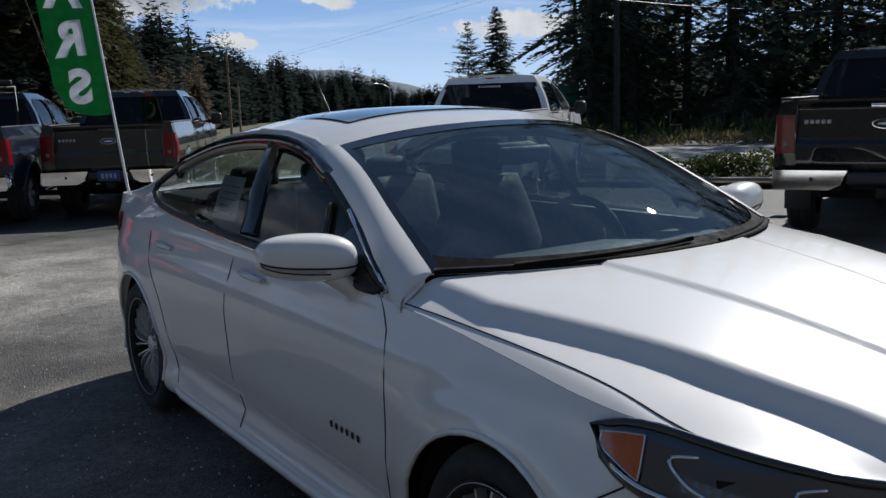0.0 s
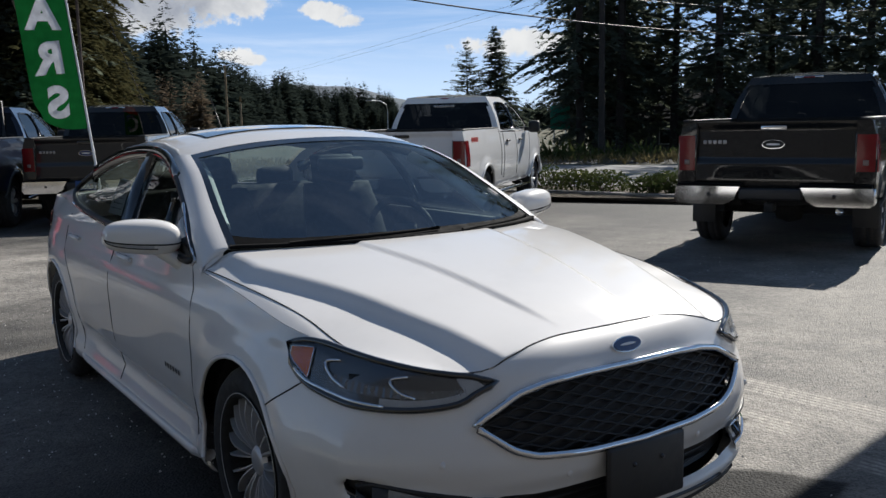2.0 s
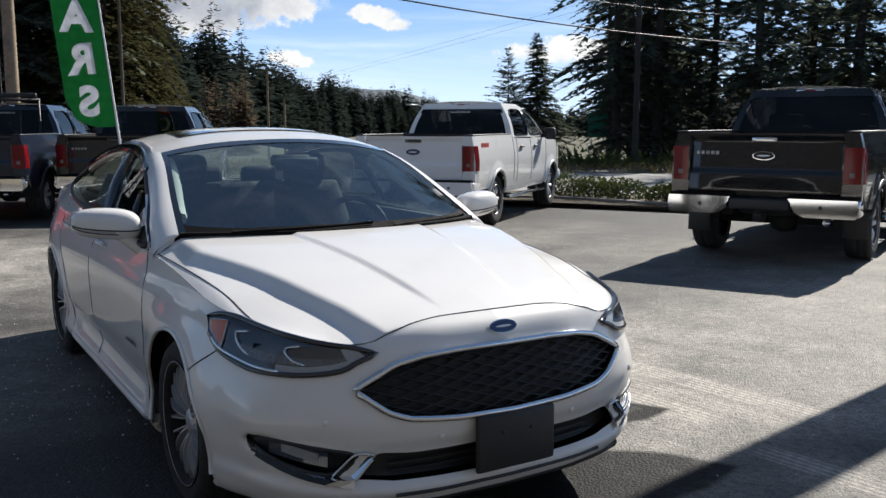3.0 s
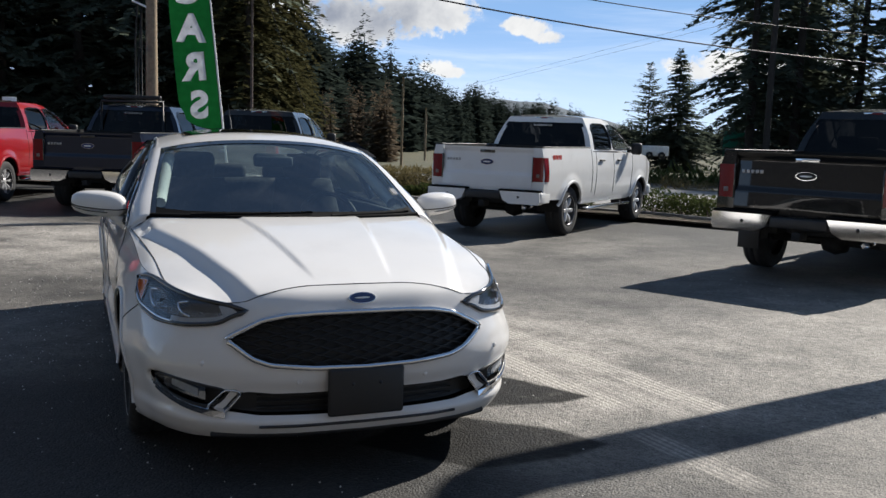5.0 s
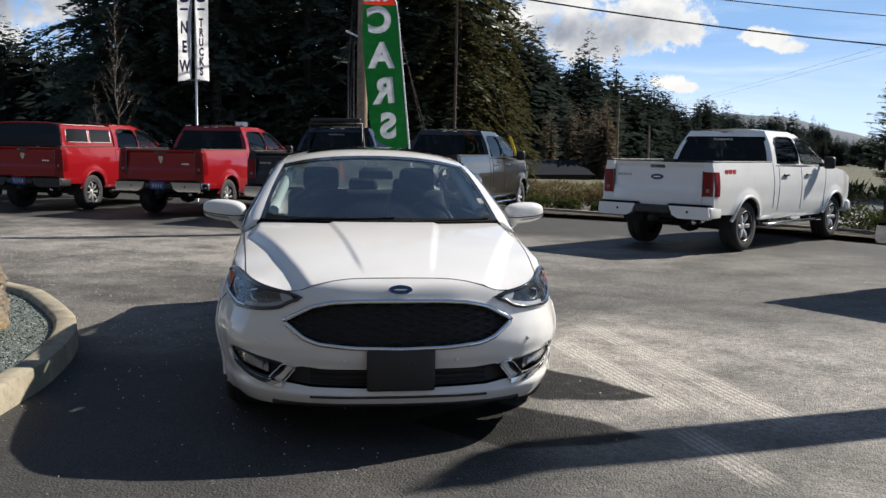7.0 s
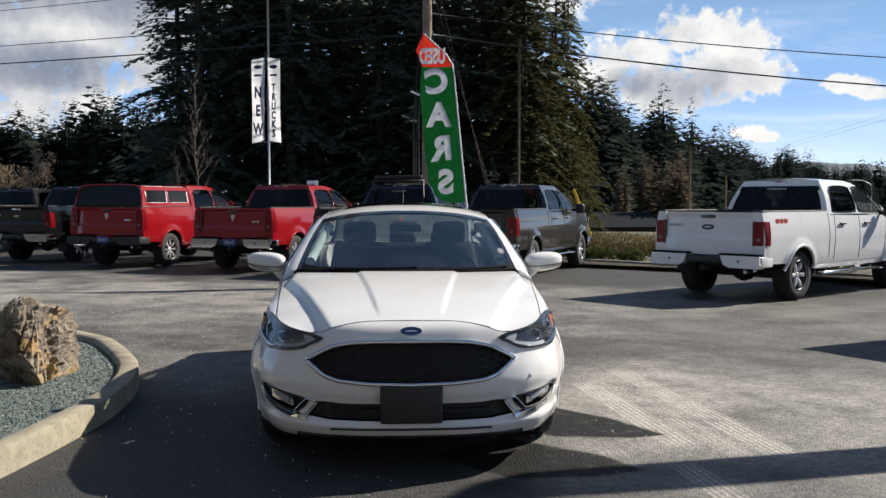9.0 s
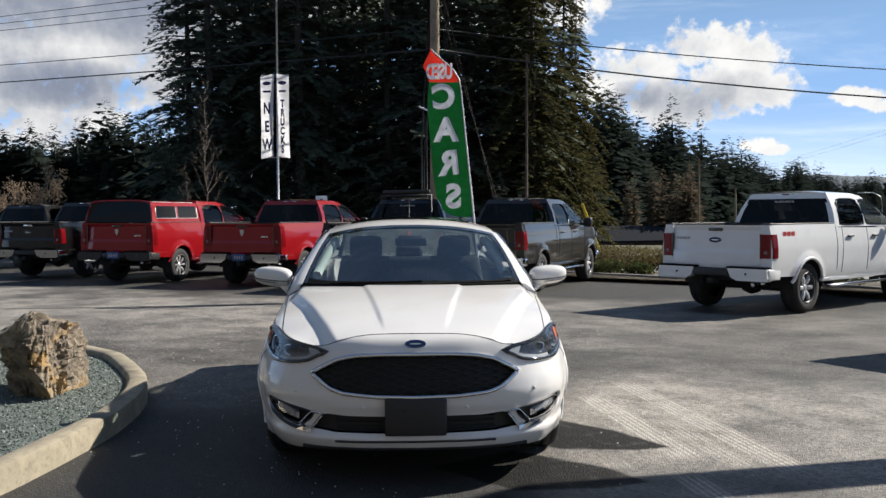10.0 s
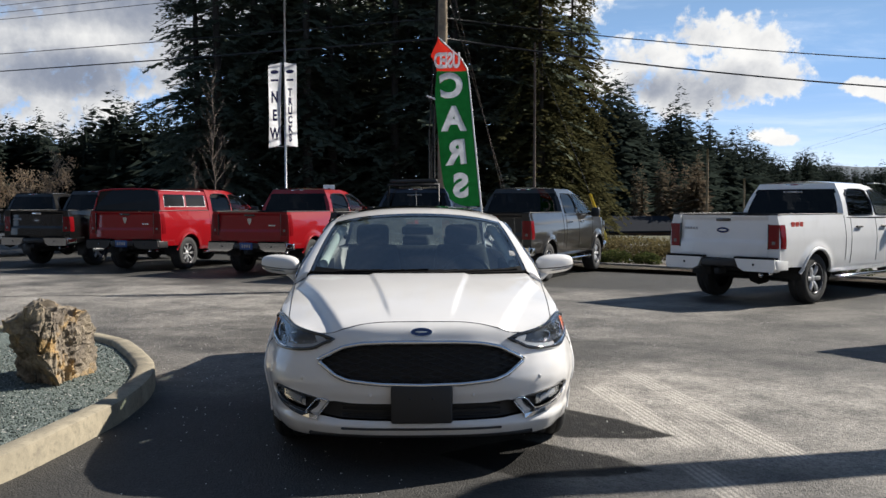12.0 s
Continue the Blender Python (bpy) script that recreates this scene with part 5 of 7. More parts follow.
def pickup(m, mat, label, style="plain", bumper="chrome", flare=None, rim="alloy", tail_marks=True, decal=None, cap=False, rack=False, plate=False, spokes=6, steps="chrome"):
    paintwork = M[mat]
    t = thing("pickup_truck", m, label, "pickup truck", "trucks parked round the lot")
    R, AR = 0.40, 0.475
    top_keys = curve_of([(0.08, 1.415), (2.16, 1.425), (2.26, 1.36), (4.45, 1.335), (4.7, 1.33), (5.5, 1.25), (5.85, 1.16)])
    low_keys = curve_of([(0.08, 0.62), (1.66, 0.57), (1.84, 0.47), (4.3, 0.47), (4.45, 0.56), (5.85, 0.56)])
    side = sheet(lambda u, v: truck_skin(0.08 + 5.77 * u, low_keys(0.08 + 5.77 * u) + (top_keys(0.08 + 5.77 * u) - low_keys(0.08 + 5.77 * u)) * v), 110, 22)
    side = cut_arches(side, TRUCK_AXLES, 0.40, AR)
    part("body_side", side, paintwork, t)
    part("body_side", mirrored(side), paintwork, t)
    # bed
    bed = part("bed", join(rbox_vf(1.70, 2.00, 0.05, (0, 1.16, 0.86)), rbox_vf(0.05, 2.00, 0.55, (0.84, 1.16, 1.135)), rbox_vf(0.05, 2.00, 0.55, (-0.84, 1.16, 1.135)), rbox_vf(1.72, 0.05, 0.62, (0, 2.16, 1.12))), M["under"], t, smooth=False)
    for s in (1, -1):
        part("rail_cap", rbox(0.125, 2.08, 0.022, (s * 0.882, 1.12, 1.428), 0.008), M["plastic"], bed)
        corner = [(0.79, 0.66), (0.985, 0.66), (0.988, 1.0), (0.97, 1.25), (0.93, 1.415), (0.79, 1.415)]
        part("bed_corner", moved(slab([(s * a, b) for a, b in (corner if s == 1 else reversed(corner))], 0.05), pose(0, 0.075, 0)), paintwork, bed, smooth=False)
    # tailgate with a pressed lower panel and a spoiler lip
    def gate(u, v):
        z = 0.735 + 0.675 * v
        y = 0.085 - 0.020 * smooth(0.90, 1.0, v) + 0.022 * smooth(0.36, 0.44, v) * (1 - smooth(0.88, 0.95, v)) + 0.012 * (1 - smooth(0.0, 0.10, v))
        y += 0.020 * smooth(0.70, 1.0, abs(u * 2 - 1)) ** 2 - 0.045 * (1 - v)
        return Vector((-0.785 + 1.57 * u, y, z))
    tg = part("tailgate", sheet(gate, 24, 34), paintwork, t)
    part("tailgate_core", rbox_vf(1.57, 0.05, 0.66, (0, 0.15, 1.07)), paintwork, tg, smooth=False)
    part("tailgate_handle", rbox(0.26, 0.025, 0.055, (0, 0.092, 1.345), 0.01), M["gloss_black"] if style != "black" else M["chrome"], tg)
    if style == "ram":
        shape = [(-0.055, 0.06), (-0.03, 0.075), (0.03, 0.075), (0.055, 0.06), (0.045, 0.0), (0.02, -0.05), (0.0, -0.075), (-0.02, -0.05), (-0.045, 0.0)]
        bz = 1.20
    else:
        shape = [(0.115 * math.cos(a), 0.047 * math.sin(a)) for a in (2 * math.pi * k / 30 for k in range(30))]
        bz = 1.175
    b = part("badge", moved(slab(shape, 0.02), pose(0, 0.080, bz)), M["chrome"], tg, smooth=False)
    if style != "ram":
        part("badge_field", moved(slab([(x * 0.93, z * 0.88) for x, z in shape], 0.006), pose(0, 0.076, bz)), M["badge_blue"] if style != "black" else M["grille_black"], b, smooth=False)
        part("badge_mark", moved(slab([(x * 0.6, z * 0.22) for x, z in shape], 0.006), pose(0, 0.072, bz)), M["white_plain"], b, smooth=False)
    if tail_marks:
        # model lettering stays unlettered: short plain bars
        for k in range(5 if style != "ram" else 0):
            part("lettering_bar", rbox(0.038, 0.008, 0.040, (-0.70 + 0.052 * k, 0.088, 1.20), 0.003), M["grey_mark"], tg)
        if style == "ram":
            for k in range(3):
                part("lettering_bar", rbox(0.045, 0.008, 0.034, (0.50 + 0.06 * k, 0.084, 1.12), 0.003), M["chrome"], tg)
    # tail lamps
    for s in (1, -1):
        w, lo, hi = (0.155, 0.90, 1.27) if style != "ram" else (0.135, 0.90, 1.36)
        def lens(u, v, s=s):
            a = u * 1.35
            x = 0.80 + w * min(a, 1.0) + 0.035 * math.sin(min(a, 1.0) * 1.2)
            y = 0.060 + 0.02 * min(a, 1.0) ** 3 + max(0, a - 1.0) * 0.42
            z = lo + (hi - lo) * v
            if a > 1:
                x = truck_skin(y, z).x + 0.008
            return Vector((s * x, y, z))
        mesh = sheet(lens, 14, 10)
        tl = part("tail_lamp", mesh if s == -1 else (mesh[0], [tuple(reversed(f)) for f in mesh[1]]), M["red_lens"], t, "red tail lamp")
        part("reverse_lamp", rbox(0.055, 0.010, 0.055, (s * (0.80 + w * 0.55), 0.060, lo + (hi - lo) * 0.24), 0.004), M["clear_white"], tl)
        part("lamp_frame", rbox(0.02, 0.05, hi - lo + 0.02, (s * 0.795, 0.085, (lo + hi) / 2), 0.004), M["gloss_black"], tl)
    # rear bumper in two ends with a dark step between
    bm_mat = {"chrome": M["chrome"], "dark": M["plastic"]}.get(bumper, paintwork)
    bump = part("rear_bumper", rbox(0.62, 0.17, 0.12, (0, 0.02, 0.665), 0.02), M["plastic"], t)
    for s in (1, -1):
        end = [(0.30, 0.74), (0.97, 0.74), (0.985, 0.60), (0.955, 0.55), (0.46, 0.55), (0.36, 0.60)]
        end = [(s * a, z) for a, z in (end if s == 1 else reversed(end))]
        part("bumper_end", moved(slab(end, 0.15), pose(0, -0.06, 0)), bm_mat, bump, smooth=False)
        part("bumper_side", rbox(0.05, 0.36, 0.17, (s * 0.965, 0.16, 0.65), 0.02), bm_mat, bump)
        part("parking_sensor", moved(lathe([(0, 0.004), (0.018, 0.003), (0.02, 0)], 12, "z"), pose(s * 0.62, -0.062, 0.655, 90)), M["gloss_black"], bump)
        part("step_pad", rbox(0.68, 0.15, 0.034, (s * 0.62, 0.015, 0.752), 0.008), M["matt_black"], bump)
    part("hitch", rbox(0.09, 0.22, 0.09, (0, 0.02, 0.53), 0.01), M["under"], bump)
    if plate:
        p = part("dealer_plate", rbox(0.32, 0.012, 0.155, (0, -0.072, 0.665), 0.004), M["plate_blue"], bump, "small blue plate")
        for k in range(4):
            part("plate_bar", rbox(0.035, 0.006, 0.075, (-0.09 + 0.06 * k, -0.080, 0.665), 0.002), M["grey_mark"], p)
    # cab
    BELT0, BELT1, Z0, Z1 = 2.18, 4.68, 1.34, 1.915

    def cab_side(u, v):
        y0, y1 = BELT0 + 0.17 * v, BELT1 - 1.02 * v - 0.10 * v * v
        y = y0 + (y1 - y0) * u
        z = Z0 + 0.03 + (Z1 - Z0) * v - 0.03 * smooth(0.75, 1.0, u) * v
        return Vector((0.945 - 0.225 * v - 0.03 * v**2 + 0.03 * math.sin(math.pi * v) - 0.05 * smooth(0.85, 1, u) * (1 - v), y, z))
    wins = [[(2.36, 1.40), (3.29, 1.40), (3.30, 1.85), (2.56, 1.85), (2.43, 1.74)], [(3.34, 1.40), (4.42, 1.40), (3.97, 1.71), (3.72, 1.845), (3.35, 1.85)]]
    for s in (1, -1):
        f = (lambda q: q) if s == 1 else mirrored
        part("cab_side", f(trimmed(sheet(cab_side, 60, 22, lambda u, v, p: not any(inside(w, p.y, p.z) for w in wins)))), paintwork, t)
        for w in wins:
            g = part("side_window", f(trimmed(sheet(lambda u, v: cab_side(u, v) - Vector((0.012, 0, 0)), 60, 22, lambda u, v, p: inside(w, p.y, p.z)))), M["side_glass" if w is wins[1] else "dark_glass"], t)
            g.visible_shadow = False
            line = []
            for q in dense([(a, b, 0) for a, b in w], 0.10):
                v = (q.y - Z0 - 0.03) / (Z1 - Z0)
                line.append(Vector((cab_side(0.5, v).x, q.x, q.y)))
            part("window_seal", f(tube(line, 0.014, 5, closed=True)), M["gloss_black"], g)
        part("door_mirror", rbox(0.20, 0.13, 0.22, (s * 1.13, 4.18, 1.42), 0.045), M["plastic"], t)
        part("mirror_arm", rbox(0.16, 0.05, 0.07, (s * 1.01, 4.21, 1.38), 0.02), M["plastic"], t)
        for hy in (2.64, 3.58):
            part("door_handle", rbox(0.035, 0.22, 0.035, (s * 1.005, hy, 1.21), 0.014), paintwork if style == "black" else (M["chrome"] if bumper == "chrome" else M["plastic"]), t)
        for line in ([(2.18, 0.66), (2.18, 1.40)], [(3.32, 0.50), (3.32, 1.36)], [(4.34, 0.50), (4.36, 0.9), (4.46, 1.34)], [(2.36, 0.50), (2.40, 1.36)]):
            pts = [truck_skin(q.x, q.y) + Vector((0.001, 0, 0)) for q in dense([(a, b, 0) for a, b in line], 0.12, False)]
            part("shut_line", f(tube(pts, 0.005, 4)), M["under"], t)
        step = part("running_board", rbox(0.13, 2.3, 0.05, (s * 0.98, 3.05, 0.40), 0.02), M["chrome"] if steps == "chrome" else M["plastic"], t)
        for sy in (2.2, 3.9):
            part("board_bracket", rbox(0.18, 0.06, 0.05, (s * 0.86, sy, 0.42), 0.01), M["under"], step)
        for wy in TRUCK_AXLES:
            arc = [truck_skin(wy + (AR + 0.005) * math.cos(a), 0.40 + (AR + 0.005) * math.sin(a)) for a in (radians(12 + 156 * k / 20) for k in range(21))]
            part("arch_flare", f(tube(arc, 0.024, 6, flat=1.2)), M[flare] if flare else paintwork, t)
            part("wheel_well", f(sheet(lambda u, v, wy=wy: Vector((0.985 - 0.36 * v, wy + (AR + 0.01) * math.cos(math.pi * u), 0.40 + (AR + 0.01) * math.sin(math.pi * u))), 16, 2)), M["under"], t)
            wm = pose(s * 0.845, wy, R) @ (Matrix.Identity(4) if s == 1 else Matrix.Rotation(math.pi, 4, "Z"))
            wheel(t, wm, R, 0.275, 0.245, spokes, 0.060 if spokes < 8 else 0.12, (M[rim], M["alloy_dark"]), split=spokes >= 8)
        if style == "black":
            part("mud_flap", rbox(0.26, 0.015, 0.30, (s * 0.85, 0.70, 0.42), 0.005), M["plastic"], t)
        if decal:
            for k in range(3):
                part("decal_bar", f(rbox_vf(0.004, 0.10, 0.080, (TRUCK_X(1.27) + 0.004, 0.47 + 0.13 * k, 1.27))), M[decal], t, smooth=False)
    # rear wall of the cab and its window, roof, windscreen

    def cab_rear(u, v):
        p = cab_side(0, v)
        return Vector((p.x * (2 * u - 1), p.y - 0.05 * (1 - (2 * u - 1) ** 2), p.z))
    rear_win = lambda p: abs(p.x) < 0.86 - 0.33 * (p.z - 1.40) and 1.42 < p.z < 1.85
    part("cab_rear", trimmed(sheet(cab_rear, 40, 24, lambda u, v, p: not rear_win(p))), paintwork, t)
    rg = part("rear_window", trimmed(sheet(lambda u, v: cab_rear(u, v) + Vector((0, 0.01, 0)), 40, 24, lambda u, v, p: rear_win(p))), M["dark_glass"], t)
    for k in range(8):
        if style in ("plain", "fx"):
            part("window_lettering", rbox(0.032, 0.004, 0.030, (-0.16 + 0.046 * k, 2.245, 1.80), 0.001), M["grey_mark"], rg)

    def roof(u, v):
        a, c = cab_side(u, 1.0), 2 * v - 1
        return Vector((a.x * c, a.y - 0.03 * (1 - c * c) * (1 - u) + 0.05 * (1 - c * c) * u, a.z + 0.045 * (1 - abs(c) ** 2.5) * (0.4 + 0.6 * math.sin(math.pi * min(1, 0.25 + u * 0.75)))))
    part("roof", sheet(roof, 20, 24), paintwork, t)
    br = part("high_brake_lamp", rbox(0.34, 0.03, 0.035, (0, 2.31, 1.925), 0.01), M["chrome"], t)
    part("brake_lens", rbox(0.13, 0.01, 0.022, (0, 2.295, 1.925), 0.004), M["red_lens"], br)

    def screen(u, v):
        p = cab_side(1, v)
        c = 2 * u - 1
        return Vector((p.x * c, p.y + 0.10 * (1 - c * c), p.z))
    sc = part("windscreen", sheet(screen, 16, 10), M["side_glass"], t)
    sc.visible_shadow = False
    # bonnet and nose
    part("bonnet", sheet(lambda u, v: Vector(((0.93 - 0.08 * u) * (2 * v - 1), 4.52 + 1.28 * u, 1.335 - 0.13 * u**2 + 0.05 * (1 - (2 * v - 1) ** 4))), 14, 20), paintwork, t)
    part("nose", rbox(1.74, 0.12, 0.56, (0, 5.80, 0.90), 0.05), paintwork, t)
    part("front_grille", rbox(1.2, 0.05, 0.36, (0, 5.86, 0.98), 0.03), M["plastic"], t)
    part("front_bumper", rbox(1.86, 0.22, 0.22, (0, 5.86, 0.58), 0.06), bm_mat, t)
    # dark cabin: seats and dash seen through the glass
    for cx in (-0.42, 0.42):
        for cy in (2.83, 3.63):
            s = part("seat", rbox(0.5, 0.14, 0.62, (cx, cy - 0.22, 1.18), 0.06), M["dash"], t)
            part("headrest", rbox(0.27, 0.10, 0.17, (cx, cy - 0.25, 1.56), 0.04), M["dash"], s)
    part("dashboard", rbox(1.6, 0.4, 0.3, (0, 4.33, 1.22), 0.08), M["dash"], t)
    # frame, axles, tank, exhaust
    # the last board is a plate added under the bed to block stray sun
    part("chassis", join(rbox_vf(0.12, 5.2, 0.14, (0.42, 2.9, 0.58)), rbox_vf(0.12, 5.2, 0.14, (-0.42, 2.9, 0.58)), rbox_vf(1.6, 3.6, 0.08, (0, 3.8, 0.60)), rbox_vf(1.5, 0.9, 0.3, (0, 5.2, 0.80)), rbox_vf(1.62, 2.10, 0.05, (0, 1.20, 0.74))), M["under"], t, smooth=False)
    part("rear_axle", join(tube([(-0.8, 1.20, 0.40), (0.8, 1.20, 0.40)], 0.055, 8), moved(lathe([(0, -0.17), (0.12, -0.13), (0.16, 0), (0.12, 0.13), (0, 0.17)], 16, "x"), pose(0, 1.2, 0.40))), M["under"], t)
    part("spare_wheel", moved(lathe([(0.1, -0.10), (0.34, -0.10), (0.37, -0.06), (0.37, 0.06), (0.34, 0.10), (0.1, 0.10)], 24, "z"), pose(0, 0.62, 0.62)), M["rubber"], t)
    part("exhaust_tip", tube([(0.62, 0.45, 0.50), (0.66, 0.10, 0.49)], 0.04, 12), M["chrome"], t)
    if cap:
        c = part("canopy", sheet(lambda u, v: canopy_at(u, v), 24, 24, lambda u, v, p: not (abs(v - 0.5) > 0.27 and 0.08 < u < 0.96 and 1.50 < p.z < 1.85 and not 0.50 < u < 0.53)), paintwork, t, "red fibreglass canopy over the bed")
        for s in (0, 1):
            for u0, u1 in ((0.08, 0.50), (0.53, 0.96)):
                rim = [canopy_at(u0 + (u1 - u0) * a, (0.04 + 0.21 * c) if s == 0 else 1 - (0.04 + 0.21 * c)) for a, c in ((0, 0), (0.33, 0), (0.66, 0), (1, 0), (1, 0.5), (1, 1), (0.66, 1), (0.33, 1), (0, 1), (0, 0.5))]
                part("window_frame", tube(rim, 0.008, 5, closed=True), M["alloy"], c)
                part("canopy_window", sheet(lambda u, v: canopy_at(u0 + (u1 - u0) * u, (0.045 + 0.20 * v) if s == 0 else 1 - (0.045 + 0.20 * v)) - Vector(((1 if s else -1) * 0.006, 0, 0)), 6, 5), M["dark_glass_solid"], c)
        back = [canopy_at(0, k / 24) for k in range(25)]
        part("canopy_hatch", ([Vector((p.x * 0.99, p.y + 0.004, p.z)) for p in back], [tuple(range(25))]), M["dark_glass_solid"], c, smooth=False)
        part("canopy_rim", tube([p + Vector((0, -0.005, 0)) for p in back], 0.022, 6), paintwork, c)
    if rack:
        rk = part("cab_rack", join(tube([(-0.62, 2.18, 1.44), (-0.62, 2.20, 2.03), (0.62, 2.20, 2.03), (0.62, 2.18, 1.44)], 0.03, 8)), M["plastic"], t)
        part("light_bar", rbox(1.15, 0.09, 0.08, (0, 2.21, 2.11), 0.02), M["plastic"], rk, "black light bar on the cab rack")
    return t


def canopy_at(u, v):
    """The canopy's arched cross-section, swept along the bed."""
    y = 0.16 + 2.02 * u + 0.16 * (1 - u) * smooth_lin(0.0, 1.0, math.sin(math.pi * v)) * 0.9
    k = 2 * v - 1
    x = math.copysign(min(1.0, (abs(k) / 0.60)) ** 0.55 if abs(k) < 0.60 else 1.0, k) * 0.82
    h = (1 - abs(k)) / 0.40 if abs(k) > 0.60 else 1.0
    x *= 1.0 + 0.115 * (1 - h)
    return Vector((x, y, 1.43 + 0.46 * h + 0.05 * (1 - min(1, abs(k) / 0.6) ** 2)))


M["clear_white"] = plain("white_lamp_lens", (0.16, 0.10, 0.10), 0.15, coat=1.0)
M["dark_glass_solid"] = plain("smoked_glass", (0.010, 0.011, 0.012), 0.10, spec=0.25)


def parked(x, y, yaw):
    return pose(x, y, ground_z(x, y), 0, 0, yaw)


pickup(parked(0.14, 12.25, -17.2), "truck_white", "white crew-cab pickup truck with dark rear glass beside the planter", "fx", "body", None, "alloy", decal="red_decal")
pickup(parked(4.27, 8.74, -30.0) @ Matrix.Scale(1.03, 4), "black_paint", "shiny black crew-cab pickup truck with chrome bumper ends", "black", "chrome", "plastic", "alloy")
pickup(parked(-4.95, 13.6, 7), "grey_paint", "graphite grey pickup truck with a chrome rear bumper", "grey", "chrome", None, "alloy", plate=True)
pickup(parked(-7.0, 12.5, 10), "blue_paint", "dark blue pickup truck with a black cab rack and light bar", "plain", "chrome", "plastic", "alloy", rack=True)
pickup(parked(-10.2, 12.3, 13), "red_paint", "bright red pickup truck with a chrome bumper and blue plate", "ram", "chrome", None, "alloy", plate=True, spokes=8)
pickup(parked(-13.5, 11.6, 15), "red_paint", "red pickup truck with a matching red bed canopy", "ram", "dark", None, "alloy", plate=True, spokes=8, cap=True)
pickup(parked(-16.75, 11.5, 16), "black_paint", "black pickup truck with chrome bumper ends in shade", "black", "chrome", None, "alloy")
pickup(parked(-22.3, 13.4, 17), "black_paint", "black pickup truck half hidden behind other trucks", "black", "chrome", None, "alloy")

# ---- kerbs, rock, planters ----


def ground_patch(name, outline, lift, mat, label, category, kind="structure"):
    """A flat area laid just over the ground sheet, following its fall."""
    n = len(outline)
    cx, cy = sum(p[0] for p in outline) / n, sum(p[1] for p in outline) / n
    verts, faces = [], []
    rings = 10
    for k in range(rings + 1):
        for x, y in outline:
            px, py = cx + (x - cx) * k / rings, cy + (y - cy) * k / rings
            verts.append(Vector((px, py, ground_z(px, py) + lift)))
    for k in range(rings):
        for i in range(n):
            faces.append((k * n + i, (k + 1) * n + i, (k + 1) * n + (i + 1) % n, k * n + (i + 1) % n))
    return tagged(part(name, (verts, faces), mat, None, label), category=category, kind=kind)


def kerb(name, path, width, height, mat, label, chamfer=0.03):
    """A kerb with rounded shoulders along a path (its outer foot); the inside lies to the left of the way."""
    pts = [Vector((p[0], p[1], 0)) for p in dense([(a, b, 0) for a, b in path], 0.12, False)]
    prof = [(0.0, -0.05), (0.008, height - chamfer), (chamfer * 0.4, height - chamfer * 0.25), (chamfer, height), (width - chamfer, height), (width - 0.01, height - chamfer * 0.5), (width, height - chamfer), (width, -0.05)]
    verts, faces = [], []
    n = len(prof)
    for i, p in enumerate(pts):
        a, b = pts[max(0, i - 1)], pts[min(len(pts) - 1, i + 1)]
        d = (b - a).normalized()
        left = Vector((-d.y, d.x, 0))
        wob = 0.006 * noise.noise((p.x * 2, p.y * 2, 0))
        for w, h in prof:
            q = p + left * w
            verts.append(Vector((q.x, q.y, ground_z(q.x, q.y) + h + (wob if h > 0 else 0))))
    for i in range(len(pts) - 1):
        for k in range(n - 1):
            faces.append((i * n + k, i * n + k + 1, (i + 1) * n + k + 1, (i + 1) * n + k))
    faces += [tuple(range(n)), tuple((len(pts) - 1) * n + k for k in reversed(range(n)))]
    ob = part(name, (verts, faces), mat, None, label)
    sharp(ob, 50)
    return tagged(ob, category="kerb", kind="structure")


ISLAND = [(1.6, -4.6), (0.55, -2.6), (-0.12, -0.7), (-0.45, 0.53), (-0.74, 1.15), (-1.04, 1.73), (-1.39, 2.22), (-1.69, 2.56), (-2.10, 2.92), (-2.62, 3.24), (-3.30, 3.62), (-3.95, 3.80), (-5.0, 3.75), (-7.0, 3.0), (-10.0, 1.2)]
kerb("kerb", ISLAND, 0.17, 0.155, M["concrete"], "sand-coloured cast concrete kerb round a gravel island")


def gravel_material():
    m, n, b = material("green_grey_gravel")
    pos = n.add("ShaderNodeNewGeometry").outputs["Position"]
    v = n.add("ShaderNodeTexVoronoi")
    n.put(v, Vector=pos, Scale=70.0)
    sep = n.add("ShaderNodeSeparateColor")
    n.link(v.outputs["Color"], sep.inputs[0])
    col = n.mix(sep.outputs[0], (0.065, 0.085, 0.075, 1), (0.17, 0.20, 0.18, 1))
    col = n.mix(n.math("GREATER_THAN", sep.outputs[1], 0.97), col, (0.5, 0.48, 0.44, 1))
    n.put(b, Base_Color=col, Roughness=0.85)
    bp = n.add("ShaderNodeBump")
    n.put(bp, Strength=1.0, Distance=0.012, Height=n.math("SUBTRACT", 1.0, v.outputs["Distance"]))
    n.link(bp.outputs[0], b.inputs["Normal"])
    return m


M["gravel"] = gravel_material()


def inset_line(path, d):
    pts = [Vector((p[0], p[1], 0)) for p in dense([(a, b, 0) for a, b in path], 0.12, False)]
    out = []
    for i, p in enumerate(pts):
        t = (pts[min(len(pts) - 1, i + 1)] - pts[max(0, i - 1)]).normalized()
        out.append((p.x - t.y * d, p.y + t.x * d))
    return out


gravel_line = inset_line(ISLAND, 0.165) + [(-10.5, -4.0), (-4.0, -6.0)]
ground_patch("gravel_bed", gravel_line, 0.10, M["gravel"], "green-grey crushed gravel bed inside the kerb", "gravel")


